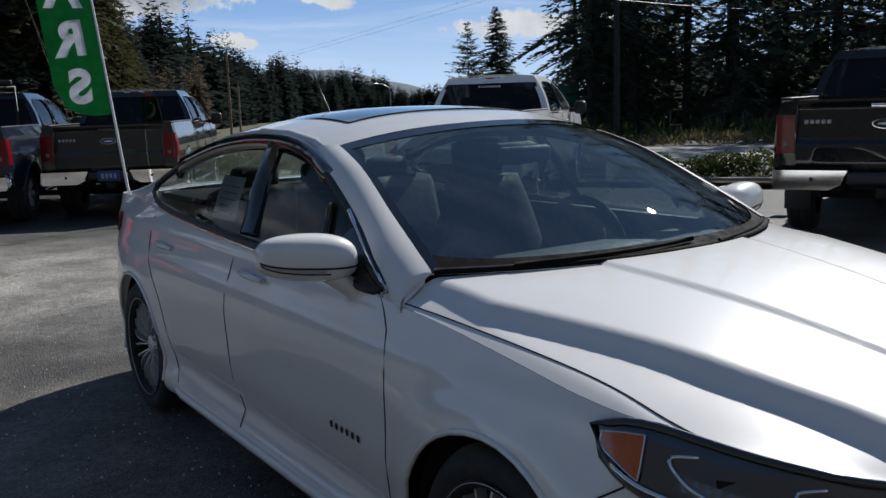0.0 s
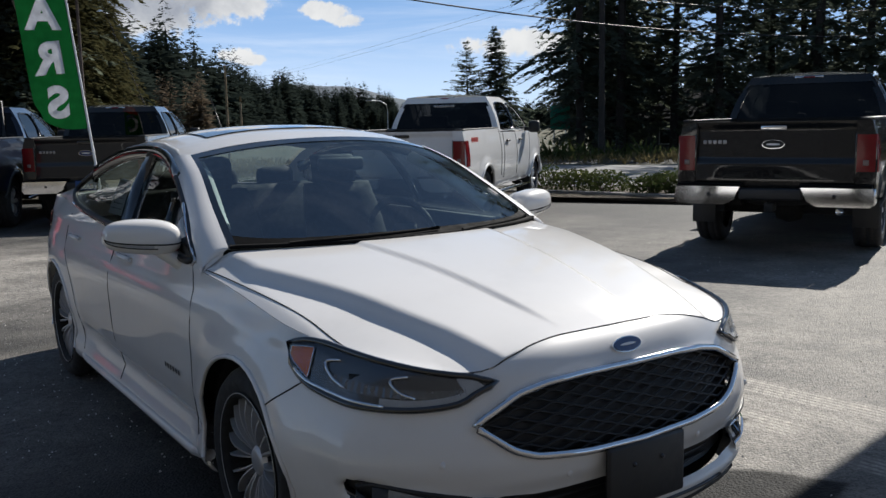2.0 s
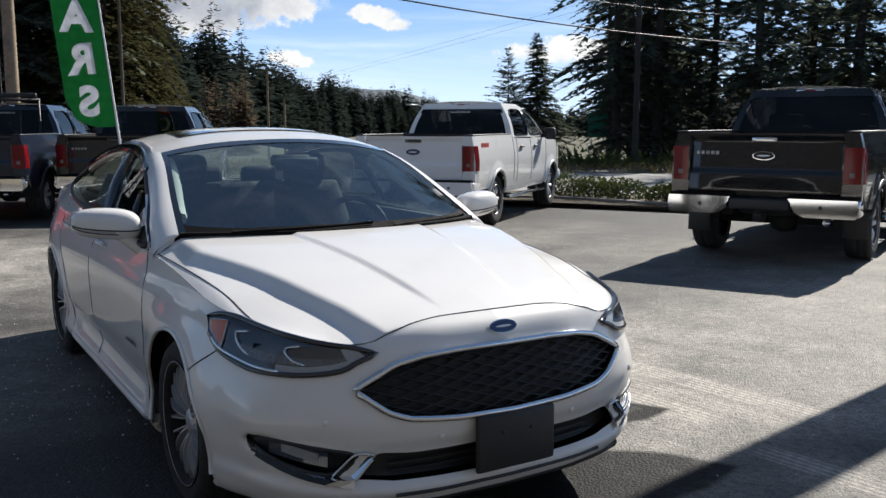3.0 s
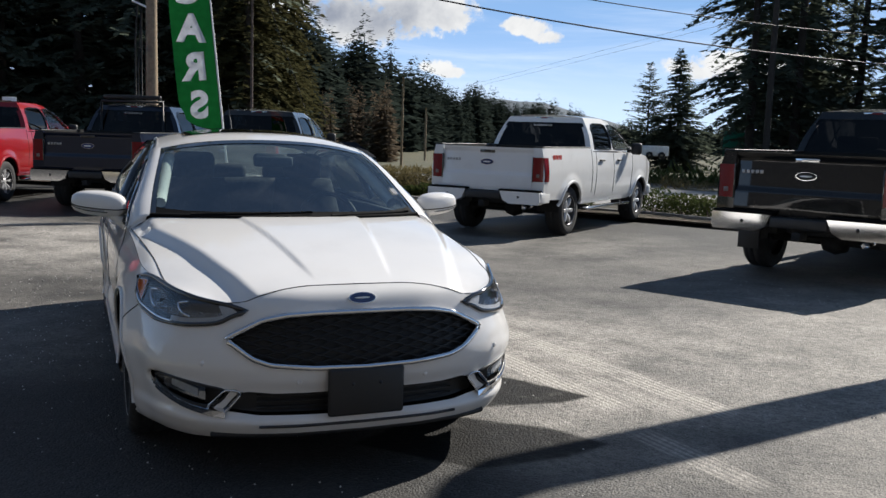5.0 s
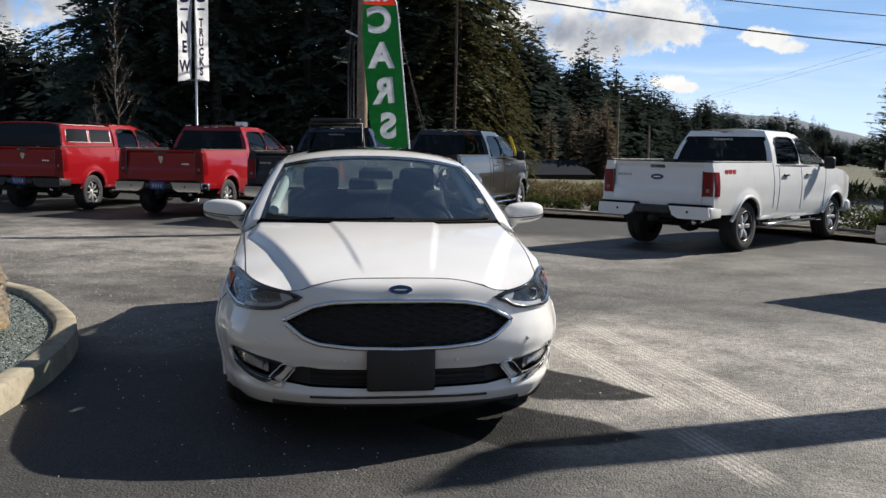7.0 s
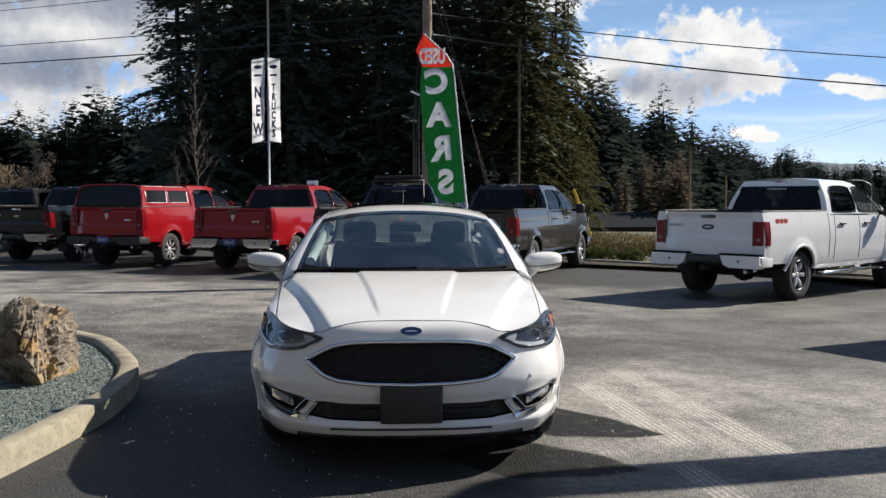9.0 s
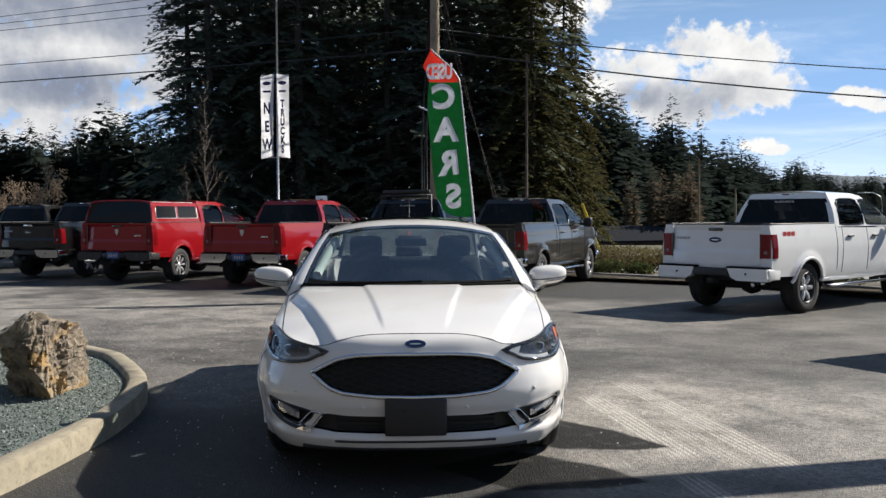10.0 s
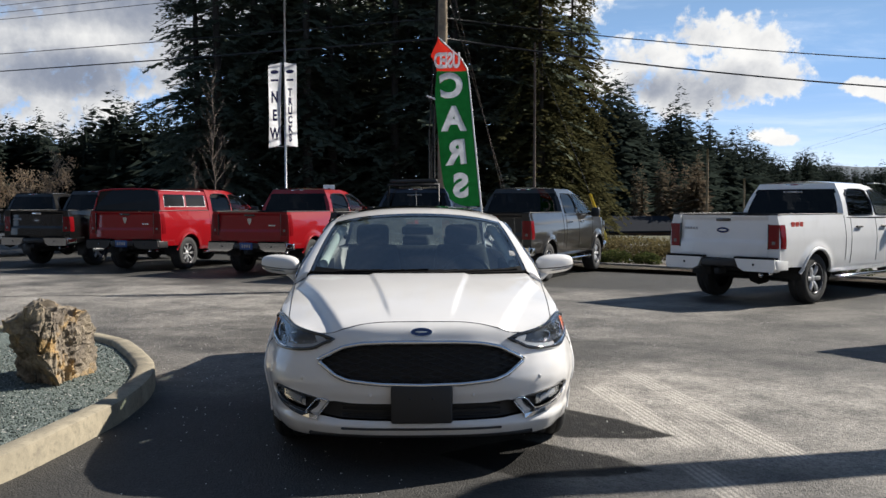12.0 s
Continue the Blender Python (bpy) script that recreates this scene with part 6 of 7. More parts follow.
def loose_stones(name, centre, spread, count, size, mat, label, seed, z_of, keep):
    """Loose stones as one joined mesh of small uneven blocks."""
    rnd = random.Random(seed)
    verts, faces = [], []
    made = 0
    while made < count:
        x, y = centre[0] + rnd.uniform(-1, 1) * spread[0], centre[1] + rnd.uniform(-1, 1) * spread[1]
        if not keep(x, y):
            continue
        made += 1
        s = size * rnd.uniform(0.5, 1.3)
        o = len(verts)
        rot = Euler((rnd.random() * 6, rnd.random() * 6, rnd.random() * 6)).to_matrix()
        for d in ((1, 0, 0), (-1, 0, 0), (0, 1, 0), (0, -1, 0), (0, 0, 0.7), (0, 0, -0.7)):
            verts.append(rot @ (Vector(d) * s * rnd.uniform(0.7, 1.2)) + Vector((x, y, z_of(x, y) + s * 0.3)))
        faces += [(o + a, o + b, o + c) for a, b, c in ((0, 2, 4), (2, 1, 4), (1, 3, 4), (3, 0, 4), (2, 0, 5), (1, 2, 5), (3, 1, 5), (0, 3, 5))]
    ob = part(name, (verts, faces), mat, None, label, smooth=False)
    return tagged(ob, category="gravel", kind="stuff")


loose_stones("gravel_stones", (-2.2, 1.6), (2.2, 2.2), 11000, 0.0095, M["gravel"], "loose green-grey gravel stones", 5,
             lambda x, y: 0.10, lambda x, y: inside(gravel_line, x, y))


def split_boulder(name, at, yaw, label):
    """A split boulder: two steep ribbed faces that meet in a front corner, a low left shoulder and a jagged peak."""
    bm = bmesh.new()
    bmesh.ops.create_cube(bm, size=2.0)
    bmesh.ops.subdivide_edges(bm, edges=bm.edges[:], cuts=58, use_grid_fill=True)
    planes = [((0.86, -0.50, -0.02), 0.265), ((-0.45, -0.89, -0.10), 0.40), ((-1.0, 0.10, -0.16), 0.180), ((-0.72, -0.66, -0.50), 0.275), ((1.0, 0.12, 0.0), 0.43), ((0.05, 1.0, 0.12), 0.42),
              ((0.60, 0.80, 0.1), 0.50), ((0.15, -0.98, 0.0), 0.435), ((0.36, 0.05, 1.0), 0.355), ((-0.30, 0.20, 1.0), 0.375), ((0.05, 0.75, 1.0), 0.46)]
    planes = [(Vector(v).normalized(), d) for v, d in planes]
    for v in bm.verts:
        p = Vector((v.co.x * 0.46, v.co.y * 0.52, v.co.z * 0.46))
        for n, d in planes:
            k = p.dot(n) - d
            if k > 0:
                p -= n * k
        crown = smooth(0.20, 0.30, p.z)
        wall = 1 - crown
        out = Vector((p.x, p.y, 0.25 * p.z)).normalized()
        # sheets broken away along leaning upright joints
        c = Vector((p.x * 5.2 + p.z * 1.3, p.y * 5.2, p.z * 0.9 + 3.0)) + 0.45 * Vector((noise.noise(p * 7.0), noise.noise(p * 7.0 + Vector((9, 0, 0))), 0))
        slab_step = noise.cell(c)
        small = noise.cell(Vector((p.x * 13 + p.z * 3.0, p.y * 13, p.z * 2.6)) + 0.5 * Vector((noise.noise(p * 15.0), noise.noise(p * 15.0 + Vector((5, 0, 0))), 0)))
        cleft = 1 - smooth(0.0, 0.06, abs(noise.noise(Vector((p.x * 4.5 - p.z * 1.4, p.y * 4.5, p.z * 0.9 + 4)))))
        ridge = abs(noise.noise(Vector((p.x * 11 + p.z * 2.0, p.y * 11, p.z * 2.6))))
        p += out * wall * (0.024 * slab_step + 0.014 * small - 0.034 * cleft - 0.050 * ridge)
        p += out * (0.016 * noise.noise(p * 9.0) + 0.016 * noise.noise(p * 24.0) + 0.012 * noise.noise(p * 50.0))
        # the shoulder lies lower than the peak, with a broken step between
        step = smooth(-0.10, -0.02, p.x + 0.05 * noise.noise(p * 8.0))
        hollow = (1 - step) * (0.075 + 0.03 * smooth(-0.05, 0.15, p.y))
        p.z += crown * (-hollow + 0.035 * noise.cell(Vector((p.x * 8, p.y * 8, 1.5))) + 0.06 * noise.noise(Vector((p.x * 6, p.y * 6, 0.3))) - 0.05 * abs(noise.noise(p * 14.0)))
        v.co = Vector((p.x, p.y, (p.z + 0.42) * 0.91 - 0.06))
    ob = part(name, bm, M["rock"], None, label)
    sharp(ob, 24)
    ob.matrix_basis = pose(*at, 0, 0, yaw)
    return tagged(ob, label, "rock")


split_boulder("boulder", (-2.45, 2.08, 0.04), 56.5, "split ochre-brown boulder on the gravel island")

# planter strips by the road, with dark kerbs and low shrubs
PLANTER = [(13.0, 11.3), (9.0, 13.6), (6.6, 15.2), (4.8, 16.0), (2.9, 17.7), (0.5, 18.6), (-3.2, 19.4), (-7.0, 20.4), (-14.0, 20.6), (-24.0, 19.5)]
M["kerb_dark"] = rocky("weathered_kerb", ((0.20, 0.19, 0.18), (0.26, 0.25, 0.23), (0.16, 0.15, 0.14)), 5.0, 0.25)
kerb("planter_kerb", list(reversed(PLANTER)), 0.16, 0.15, M["kerb_dark"], "weathered grey kerb along the roadside planter")


def soil_material(name, a, c, d):
    m, n, b = material(name)
    pos = n.add("ShaderNodeNewGeometry").outputs["Position"]
    col = n.mix(n.ramp(n.noise(pos, 3.0, 7.0, 0.65), 0.35, 0.65), tuple(a) + (1,), tuple(c) + (1,))
    col = n.mix(n.ramp(n.noise(pos, 0.3, 4.0), 0.45, 0.65), col, tuple(d) + (1,))
    n.put(b, Base_Color=col, Roughness=0.95)
    bp = n.add("ShaderNodeBump")
    n.put(bp, Strength=0.8, Distance=0.05, Height=n.noise(pos, 12.0, 5.0))
    n.link(bp.outputs[0], b.inputs["Normal"])
    return m


M["soil"] = soil_material("planter_soil", (0.07, 0.055, 0.04), (0.14, 0.11, 0.08), (0.10, 0.09, 0.06))
M["verge"] = soil_material("dry_verge_grass", (0.065, 0.062, 0.032), (0.12, 0.105, 0.055), (0.05, 0.056, 0.028))
back = [(x + 0.5, y + 2.2) for x, y in reversed(PLANTER)]
ground_patch("planter_bed", [(p[0] + 0.05, p[1] + 0.10) for p in PLANTER] + back, 0.10, M["soil"], "dark planter soil beside the road", "soil")

ROAD_DIR = Vector((0.95, -0.31, 0)).normalized()


def strip(name, d0, d1, lift, mat, label, category, half=260.0, through_at=(2.0, 20.5)):
    """A long band of ground, d0 to d1 metres beyond the planter."""
    side = Vector((-ROAD_DIR.y, ROAD_DIR.x, 0))
    c = Vector((*through_at, 0))
    n = 60
    verts, faces = [], []
    for i in range(n + 1):
        k = (2 * i / n - 1)
        a = c + ROAD_DIR * half * math.copysign(abs(k) ** 1.6, k)
        for j in range(5):
            p = a + side * (d0 + (d1 - d0) * j / 4)
            verts.append(Vector((p.x, p.y, ground_z(p.x, p.y) + lift)))
    for i in range(n):
        for j in range(4):
            faces.append((i * 5 + j, (i + 1) * 5 + j, (i + 1) * 5 + j + 1, i * 5 + j + 1))
    return tagged(part(name, (verts, faces), mat, None, label), category=category, kind="structure")


M["road"] = plain("pale_road_asphalt", (0.22, 0.215, 0.205), 0.9, vary=0.18, scale=2.0, bump=0.3, bump_scale=60)
M["line_paint"] = plain("road_paint", (0.60, 0.52, 0.20), 0.7)
strip("road", 0.6, 12.5, 0.012, M["road"], "pale grey two-lane road beyond the planter", "road")
strip("road_line", 6.4, 6.55, 0.018, M["line_paint"], "faded yellow centre line", "road marking")
strip("verge", 12.5, 400, 0.02, M["verge"], "dry grassy verge under the trees", "grass", 900.0)


def shrub(at, size, seed, mat="shrub", label="low leafy green shrub in the roadside planter"):
    """A low bush: short twigs and a dome of many small leaves."""
    rnd = random.Random(seed)
    s = thing("shrub", pose(at[0], at[1], ground_z(*at) + 0.08, 0, 0, rnd.uniform(0, 360)), label, "shrub", "planter shrubs")
    verts, faces = [], []
    for _ in range(850):
        a, h = rnd.uniform(0, 2 * math.pi), rnd.random() ** 0.6
        r = size * math.sqrt(rnd.random()) * (0.55 + 0.45 * math.sqrt(max(0, 1 - (h - 0.4) ** 2)))
        r *= 1 + 0.25 * noise.noise((math.cos(a) * 1.5 + seed, math.sin(a) * 1.5, h * 2))
        p = Vector((r * math.cos(a), r * math.sin(a), size * 0.85 * h * (1.05 - 0.45 * (r / size) ** 2)))
        d = Euler((rnd.uniform(-1, 1), rnd.uniform(-1, 1), rnd.uniform(0, 6.28))).to_matrix()
        l, w = rnd.uniform(0.045, 0.09), rnd.uniform(0.018, 0.035)
        o = len(verts)
        verts += [p, p + d @ Vector((l / 2, w, 0.01)), p + d @ Vector((l, 0, -0.005)), p + d @ Vector((l / 2, -w, 0.01))]
        faces.append((o, o + 1, o + 2, o + 3))
    part("foliage", (verts, faces), M[mat], s, smooth=False)
    tw = []
    for k in range(9):
        a = 6.28 * k / 9
        tw.append(tube([(0, 0, -0.05), (0.3 * size * math.cos(a), 0.3 * size * math.sin(a), 0.35 * size), (0.6 * size * math.cos(a), 0.6 * size * math.sin(a), 0.7 * size)], 0.012, 5, 0.4))
    part("stem", join(*tw), M["twig"], s)
    return s


rnd = random.Random(11)
for i in range(11):
    x = 2.9 + 0.62 * i + rnd.uniform(-0.15, 0.15)
    y = float(np.interp(x, [q[0] for q in reversed(PLANTER)], [q[1] for q in reversed(PLANTER)])) + 0.75 + rnd.uniform(-0.15, 0.25)
    shrub((x, y), rnd.uniform(0.42, 0.62), i)
for i in range(12):
    x = -7.0 + 0.75 * i + rnd.uniform(-0.2, 0.2)
    y = float(np.interp(x, [q[0] for q in reversed(PLANTER)], [q[1] for q in reversed(PLANTER)])) + 0.8 + rnd.uniform(-0.2, 0.3)
    shrub((x, y), rnd.uniform(0.30, 0.5), 40 + i, "shrub", "small straggly shrub in the roadside planter")

M["dry_brush"] = leafy("dry_brush", (0.09, 0.075, 0.035), (0.22, 0.18, 0.09))
for i in range(10):
    x, y = polar(16.5 + 0.75 * i, 25.5 + 2.0 * rnd.random(), (4.1, -2.3))
    shrub((x, y), rnd.uniform(0.55, 0.85), 80 + i, "dry_brush", "tall dry yellow-brown brush beyond the planter")

# weeds and low bushes along the far verge
def verge_brush(name, count, seed, mat, label, along, beyond, tall):
    rnd = random.Random(seed)
    side = Vector((-ROAD_DIR.y, ROAD_DIR.x, 0))
    verts, faces = [], []
    for _ in range(count):
        p = Vector((2.0, 20.5, 0)) + ROAD_DIR * rnd.uniform(*along) + side * rnd.uniform(*beyond)
        h = rnd.uniform(*tall) * (1 + 0.7 * noise.noise((p.x * 0.25, p.y * 0.25, seed)))
        p.z = ground_z(p.x, p.y)
        for _ in range(16):
            a, r = rnd.uniform(0, 6.283), rnd.uniform(0.1, 0.75) * h
            q = p + Vector((math.cos(a) * r, math.sin(a) * r, h * rnd.uniform(0.0, 0.6)))
            d = Vector((math.cos(a) * 0.5, math.sin(a) * 0.5, rnd.uniform(0.3, 1.0))).normalized() * h * rnd.uniform(0.25, 0.55)
            w = Vector((-math.sin(a), math.cos(a), 0)) * h * rnd.uniform(0.04, 0.10)
            o = len(verts)
            verts += [q - w, q + w, q + d]
            faces.append((o, o + 1, o + 2))
    return tagged(part(name, (verts, faces), M[mat], None, label, smooth=False), category="brush", kind="stuff")


verge_brush("roadside_weeds", 2200, 51, "dry_brush", "dry olive-brown weeds along the far verge", (-45, 40), (12.8, 19.0), (0.15, 0.50))
verge_brush("roadside_bushes", 420, 52, "shrub", "low dark bushes under the trees across the road", (-10, 40), (16.0, 26.0), (0.4, 1.1))

# white chips of stone scattered on the asphalt
M["chip"] = plain("white_stone_chip", (0.55, 0.53, 0.50), 0.8)
loose_stones("stone_chips", (0.5, 4.0), (7.0, 6.5), 1700, 0.0060, M["chip"], "small pale stone chips scattered over the asphalt", 8, ground_z, lambda x, y: not inside(gravel_line, x, y) and noise.noise((x * 0.7, y * 0.7, 0)) > -0.05)

loose_stones("stone_chips", (-5.0, 6.5), (5.0, 3.5), 2600, 0.006, M["chip"], "small pale stone chips scattered over the sunny asphalt", 18, ground_z, lambda x, y: not inside(gravel_line, x, y))

# an old seam in the asphalt
seam = [Vector((p.x, p.y, 0)) for p in dense([(-10.2, 6.3, 0), (-8.9, 7.5, 0), (-7.9, 8.5, 0), (-6.85, 9.64, 0), (-5.2, 11.2, 0)], 0.10, False)]
sv, sf = [], []
for i, p in enumerate(seam):
    w = 0.022 + 0.012 * noise.noise(p * 2.3)
    q = p + Vector((0.05 * noise.noise(p * 1.7), 0.05 * noise.noise(p * 1.9), 0))
    sv += [Vector((q.x - w, q.y + w, ground_z(q.x, q.y) + 0.004)), Vector((q.x + w, q.y - w, ground_z(q.x, q.y) + 0.004))]
    if i:
        sf.append((2 * i - 2, 2 * i - 1, 2 * i + 1, 2 * i))
tagged(part("asphalt_seam", (sv, sf), M["rubber"], None, "dark tar seam in the asphalt"), category="seam", kind="structure")

# ---- trees ----


def fir_meshes(height, reach, seed, bare=0.18, density=1.0, ragged=0.35, droop=0.35, mat="needles", levels=30, fronds=21):
    """A conifer: tapered trunk, whorls of drooping limbs, each limb feathered with many small fronds."""
    rnd = random.Random(seed)
    lean = (rnd.uniform(-0.02, 0.02), rnd.uniform(-0.02, 0.02))
    trunk = tube([(lean[0] * height * k / 8, lean[1] * height * k / 8, height * k / 8 * 0.985) for k in range(9)], 0.009 * height + 0.04, 8, 0.08)
    verts, faces, limbs = [], [], []
    for i in range(levels):
        t = (i + rnd.uniform(-0.3, 0.3)) / levels
        h = height * (bare + (1 - bare) * max(0, t))
        full = reach * (1 - t) ** 0.75 * (0.55 + 0.45 * smooth(0, 0.12, t)) + 0.12
        for b in range(max(3, int((9 - 3 * t) * density))):
            a = rnd.uniform(0, 2 * math.pi)
            gap = 1 + 0.6 * noise.noise((math.cos(a) * 1.3, math.sin(a) * 1.3, h * 0.35 + seed))
            ln = full * max(0.25, (1 - ragged * rnd.random()) * gap)
            out = Vector((math.cos(a), math.sin(a), 0))
            side = Vector((-out.y, out.x, 0))
            hb = h + rnd.uniform(-0.75, 0.75) * height / levels
            base = Vector((lean[0] * hb, lean[1] * hb, hb))
            rise = rnd.uniform(-0.08, 0.40) * (0.4 + t)
            at = lambda s: base + out * ln * s + Vector((0, 0, ln * (rise * s - droop * s * s)))
            limbs.append(tube([at(0), at(0.5), at(0.95)], 0.012 + 0.010 * ln, 4, 0.2))
            m = max(4, int(fronds * (0.4 + 0.6 * ln / reach)))
            for k in range(m):
                s = 0.18 + 0.82 * (k + rnd.random()) / m
                p = at(s)
                fl = (0.22 + 0.32 * rnd.random()) * (0.42 + 0.20 * ln) * (1.3 - 0.6 * s)
                for sg in (1, -1):
                    d = (out * rnd.uniform(0.5, 1.0) + side * sg * rnd.uniform(0.5, 1.1) + Vector((0, 0, rnd.uniform(-0.75, 0.12)))).normalized()
                    w = d.cross(Vector((rnd.uniform(-0.4, 0.4), rnd.uniform(-0.4, 0.4), 1))).normalized() * fl * rnd.uniform(0.20, 0.40)
                    o = len(verts)
                    q = p + d * fl * 0.5
                    verts += [p, q + w, p + d * fl, q - w * 0.9 + Vector((0, 0, -0.06 * fl))]
                    faces += [(o, o + 1, o + 2), (o, o + 2, o + 3)]
    return trunk, join((verts, faces), *limbs)


def fir(name, meshes, label, category, group, mat):
    t = thing(name, pose(0, 0, -900), label, category, group)
    part("trunk", meshes[0], M["bark"], t)
    part("crown", meshes[1], M[mat], t, smooth=False)
    return t


def plant_at(proto, spots):
    """Copies one tree to each spot (x, y, turn, scale), the first one being the tree itself."""
    for k, (x, y, turn, s) in enumerate(spots):
        m = pose(x, y, ground_z(x, y) - 0.05, 0, 0, turn)
        o = copy_thing(proto, m) if k else proto
        o.matrix_basis = m
        o.scale = (s, s, s)


GROVE = "tall firs of the grove behind the trucks"
protos = [
    fir("fir_tree", fir_meshes(24, 4.6, 1, 0.04, 1.15, 0.45, 0.40, levels=34), "tall dark green fir with drooping limbs in the grove", "tree", GROVE, "needles"),
    fir("fir_tree", fir_meshes(21, 4.2, 2, 0.05, 1.10, 0.55, 0.30, levels=32), "dark ragged fir with open gaps in its crown", "tree", GROVE, "needles"),
    fir("fir_tree", fir_meshes(26, 4.1, 3, 0.10, 1.1, 0.5, 0.45, levels=36), "very tall dark fir with a bare lower trunk", "tree", GROVE, "needles"),
]
cedar = fir("cedar_tree", fir_meshes(17, 3.3, 4, 0.03, 1.3, 0.35, 0.70, levels=34, fronds=22), "olive-brown cedar with hanging fronds at the grove's edge", "tree", GROVE, "needles_brown")
rnd = random.Random(4)
spots = [[], [], []]
for i in range(31):
    yaw = 27.5 + 18.7 * (i % 15 + rnd.uniform(-0.3, 0.3)) / 14.5
    d = (44 if i < 15 else 53) + rnd.uniform(-3, 3)
    s = rnd.uniform(0.92, 1.15)
    spots[rnd.randrange(3)].append((*polar(yaw, d), rnd.uniform(0, 360), s))
spots[0] += [(*polar(47.2, 43), 40, 0.80), (*polar(46.0, 46), 140, 1.0)]
for p, s in zip(protos, spots):
    plant_at(p, s)
plant_at(cedar, [(*polar(26.0, 40), 20, 0.98), (*polar(28.0, 42), 120, 1.08), (*polar(24.3, 43), 220, 0.86), (*polar(26.2, 47), 300, 1.2), (*polar(23.6, 50), 90, 0.85)])

# grove across the road, seen against the sun
EAST = "tall dark firs across the road"
east = [
    fir("fir_tree", fir_meshes(25, 5.0, 21, 0.08, 0.85, 0.65, 0.42, levels=36, fronds=24), "tall fir against the light with open ragged crown", "tree", EAST, "needles"),
    fir("fir_tree", fir_meshes(28, 4.8, 22, 0.10, 0.85, 0.65, 0.48, levels=38, fronds=24), "very tall dark fir with bare lower trunk across the road", "tree", EAST, "needles"),
]
rnd = random.Random(9)
espots = [[], []]
for i in range(28):
    yaw = -8.3 - 34 * (i % 13 + rnd.uniform(-0.3, 0.3)) / 13.0
    d = (52 if i < 13 else 63 if i < 26 else 74) + rnd.uniform(-5, 6)
    espots[rnd.randrange(2)].append((*polar(yaw, d, (1, -1)), rnd.uniform(0, 360), rnd.uniform(0.85, 1.1)))
espots[0] += [(*polar(-8.2, 56, (1, -1)), 10, 0.85), (*polar(-10.0, 58, (1, -1)), 80, 1.0)]
for p, s in zip(east, espots):
    plant_at(p, s)

# two lone trees over the road's end
plant_at(fir("spruce_tree", fir_meshes(13.9, 4.3, 31, 0.03, 2.2, 0.25, 0.24, levels=44, fronds=22), "lone symmetrical spruce against the sky", "tree", "lone trees", "needles"), [(*polar(-3.2, 100, (1.03, -1.15)), 0, 1.0)])
plant_at(fir("pine_tree", fir_meshes(12.4, 5.0, 32, 0.14, 1.2, 0.6, -0.05, levels=28, fronds=20), "thin sparse pine against the sky", "tree", "lone trees", "needles"), [(*polar(-1.4, 100, (1.03, -1.15)), 0, 1.0)])


def far_wood(name, spots, mat, label, seed, tall=(13, 20), wide=0.17):
    """Far conifers in one mesh: each a ragged stack of frond rings on a stem."""
    rnd = random.Random(seed)
    verts, faces = [], []
    for x, y, k in spots:
        h = tall[0] + (tall[1] - tall[0]) * rnd.betavariate(2.2, 1.6)
        h *= k
        z0 = ground_z(x, y) - 0.3
        h += 0.6 * (-z0)
        r0 = h * wide * rnd.uniform(0.8, 1.5)
        lv = 34
        full = rnd.choice((0.50, 0.62, 0.75, 0.9))
        blunt = rnd.choice((1.3, 1.7, 2.2))
        start = rnd.choice((0.0, 0.0, 0.12, 0.25))
        bend = (rnd.uniform(-0.03, 0.03) * h, rnd.uniform(-0.03, 0.03) * h)
        for i in range(lv):
            t = i / lv
            x += bend[0] / lv
            y += bend[1] / lv
            if t < start:
                continue
            r = r0 * min(1.0, (1 - t) * blunt) ** full * rnd.uniform(0.6, 1.25) + 0.10
            nb = 14 if t < 0.7 else 8
            for b in range(nb):
                a = 6.283 * (b + rnd.random()) / nb
                ca, sa = math.cos(a), math.sin(a)
                l0, l1 = r * rnd.uniform(0.05, 0.55), r * rnd.uniform(0.6, 1.25)
                zb = z0 + h * (0.04 + 0.94 * t) + rnd.uniform(-1.0, 1.0) * h / lv
                w = (l1 - l0) * rnd.uniform(0.18, 0.40)
                lm, drop = (l0 + l1) / 2, rnd.uniform(-0.15, 0.45) * (l1 - l0)
                o = len(verts)
                verts += [Vector((x + l0 * ca, y + l0 * sa, zb)), Vector((x + lm * ca - w * sa, y + lm * sa + w * ca, zb - drop * 0.4)),
                          Vector((x + l1 * ca, y + l1 * sa, zb - drop)), Vector((x + lm * ca + w * sa, y + lm * sa - w * ca, zb - drop * 0.4 - w * 0.6))]
                faces += [(o, o + 1, o + 2), (o, o + 2, o + 3)]
        o = len(verts)
        x, y = x - bend[0], y - bend[1]
        core = 0.42 * r0
        verts += [Vector((x - core, y - core, z0)), Vector((x + core, y - core, z0)), Vector((x, y + core, z0)), Vector((x + bend[0], y + bend[1], z0 + h * 0.80))]
        faces += [(o, o + 1, o + 3), (o + 1, o + 2, o + 3), (o + 2, o, o + 3)]
    ob = part(name, (verts, faces), M[mat], None, label, smooth=False)
    return tagged(ob, category="woods", kind="stuff")


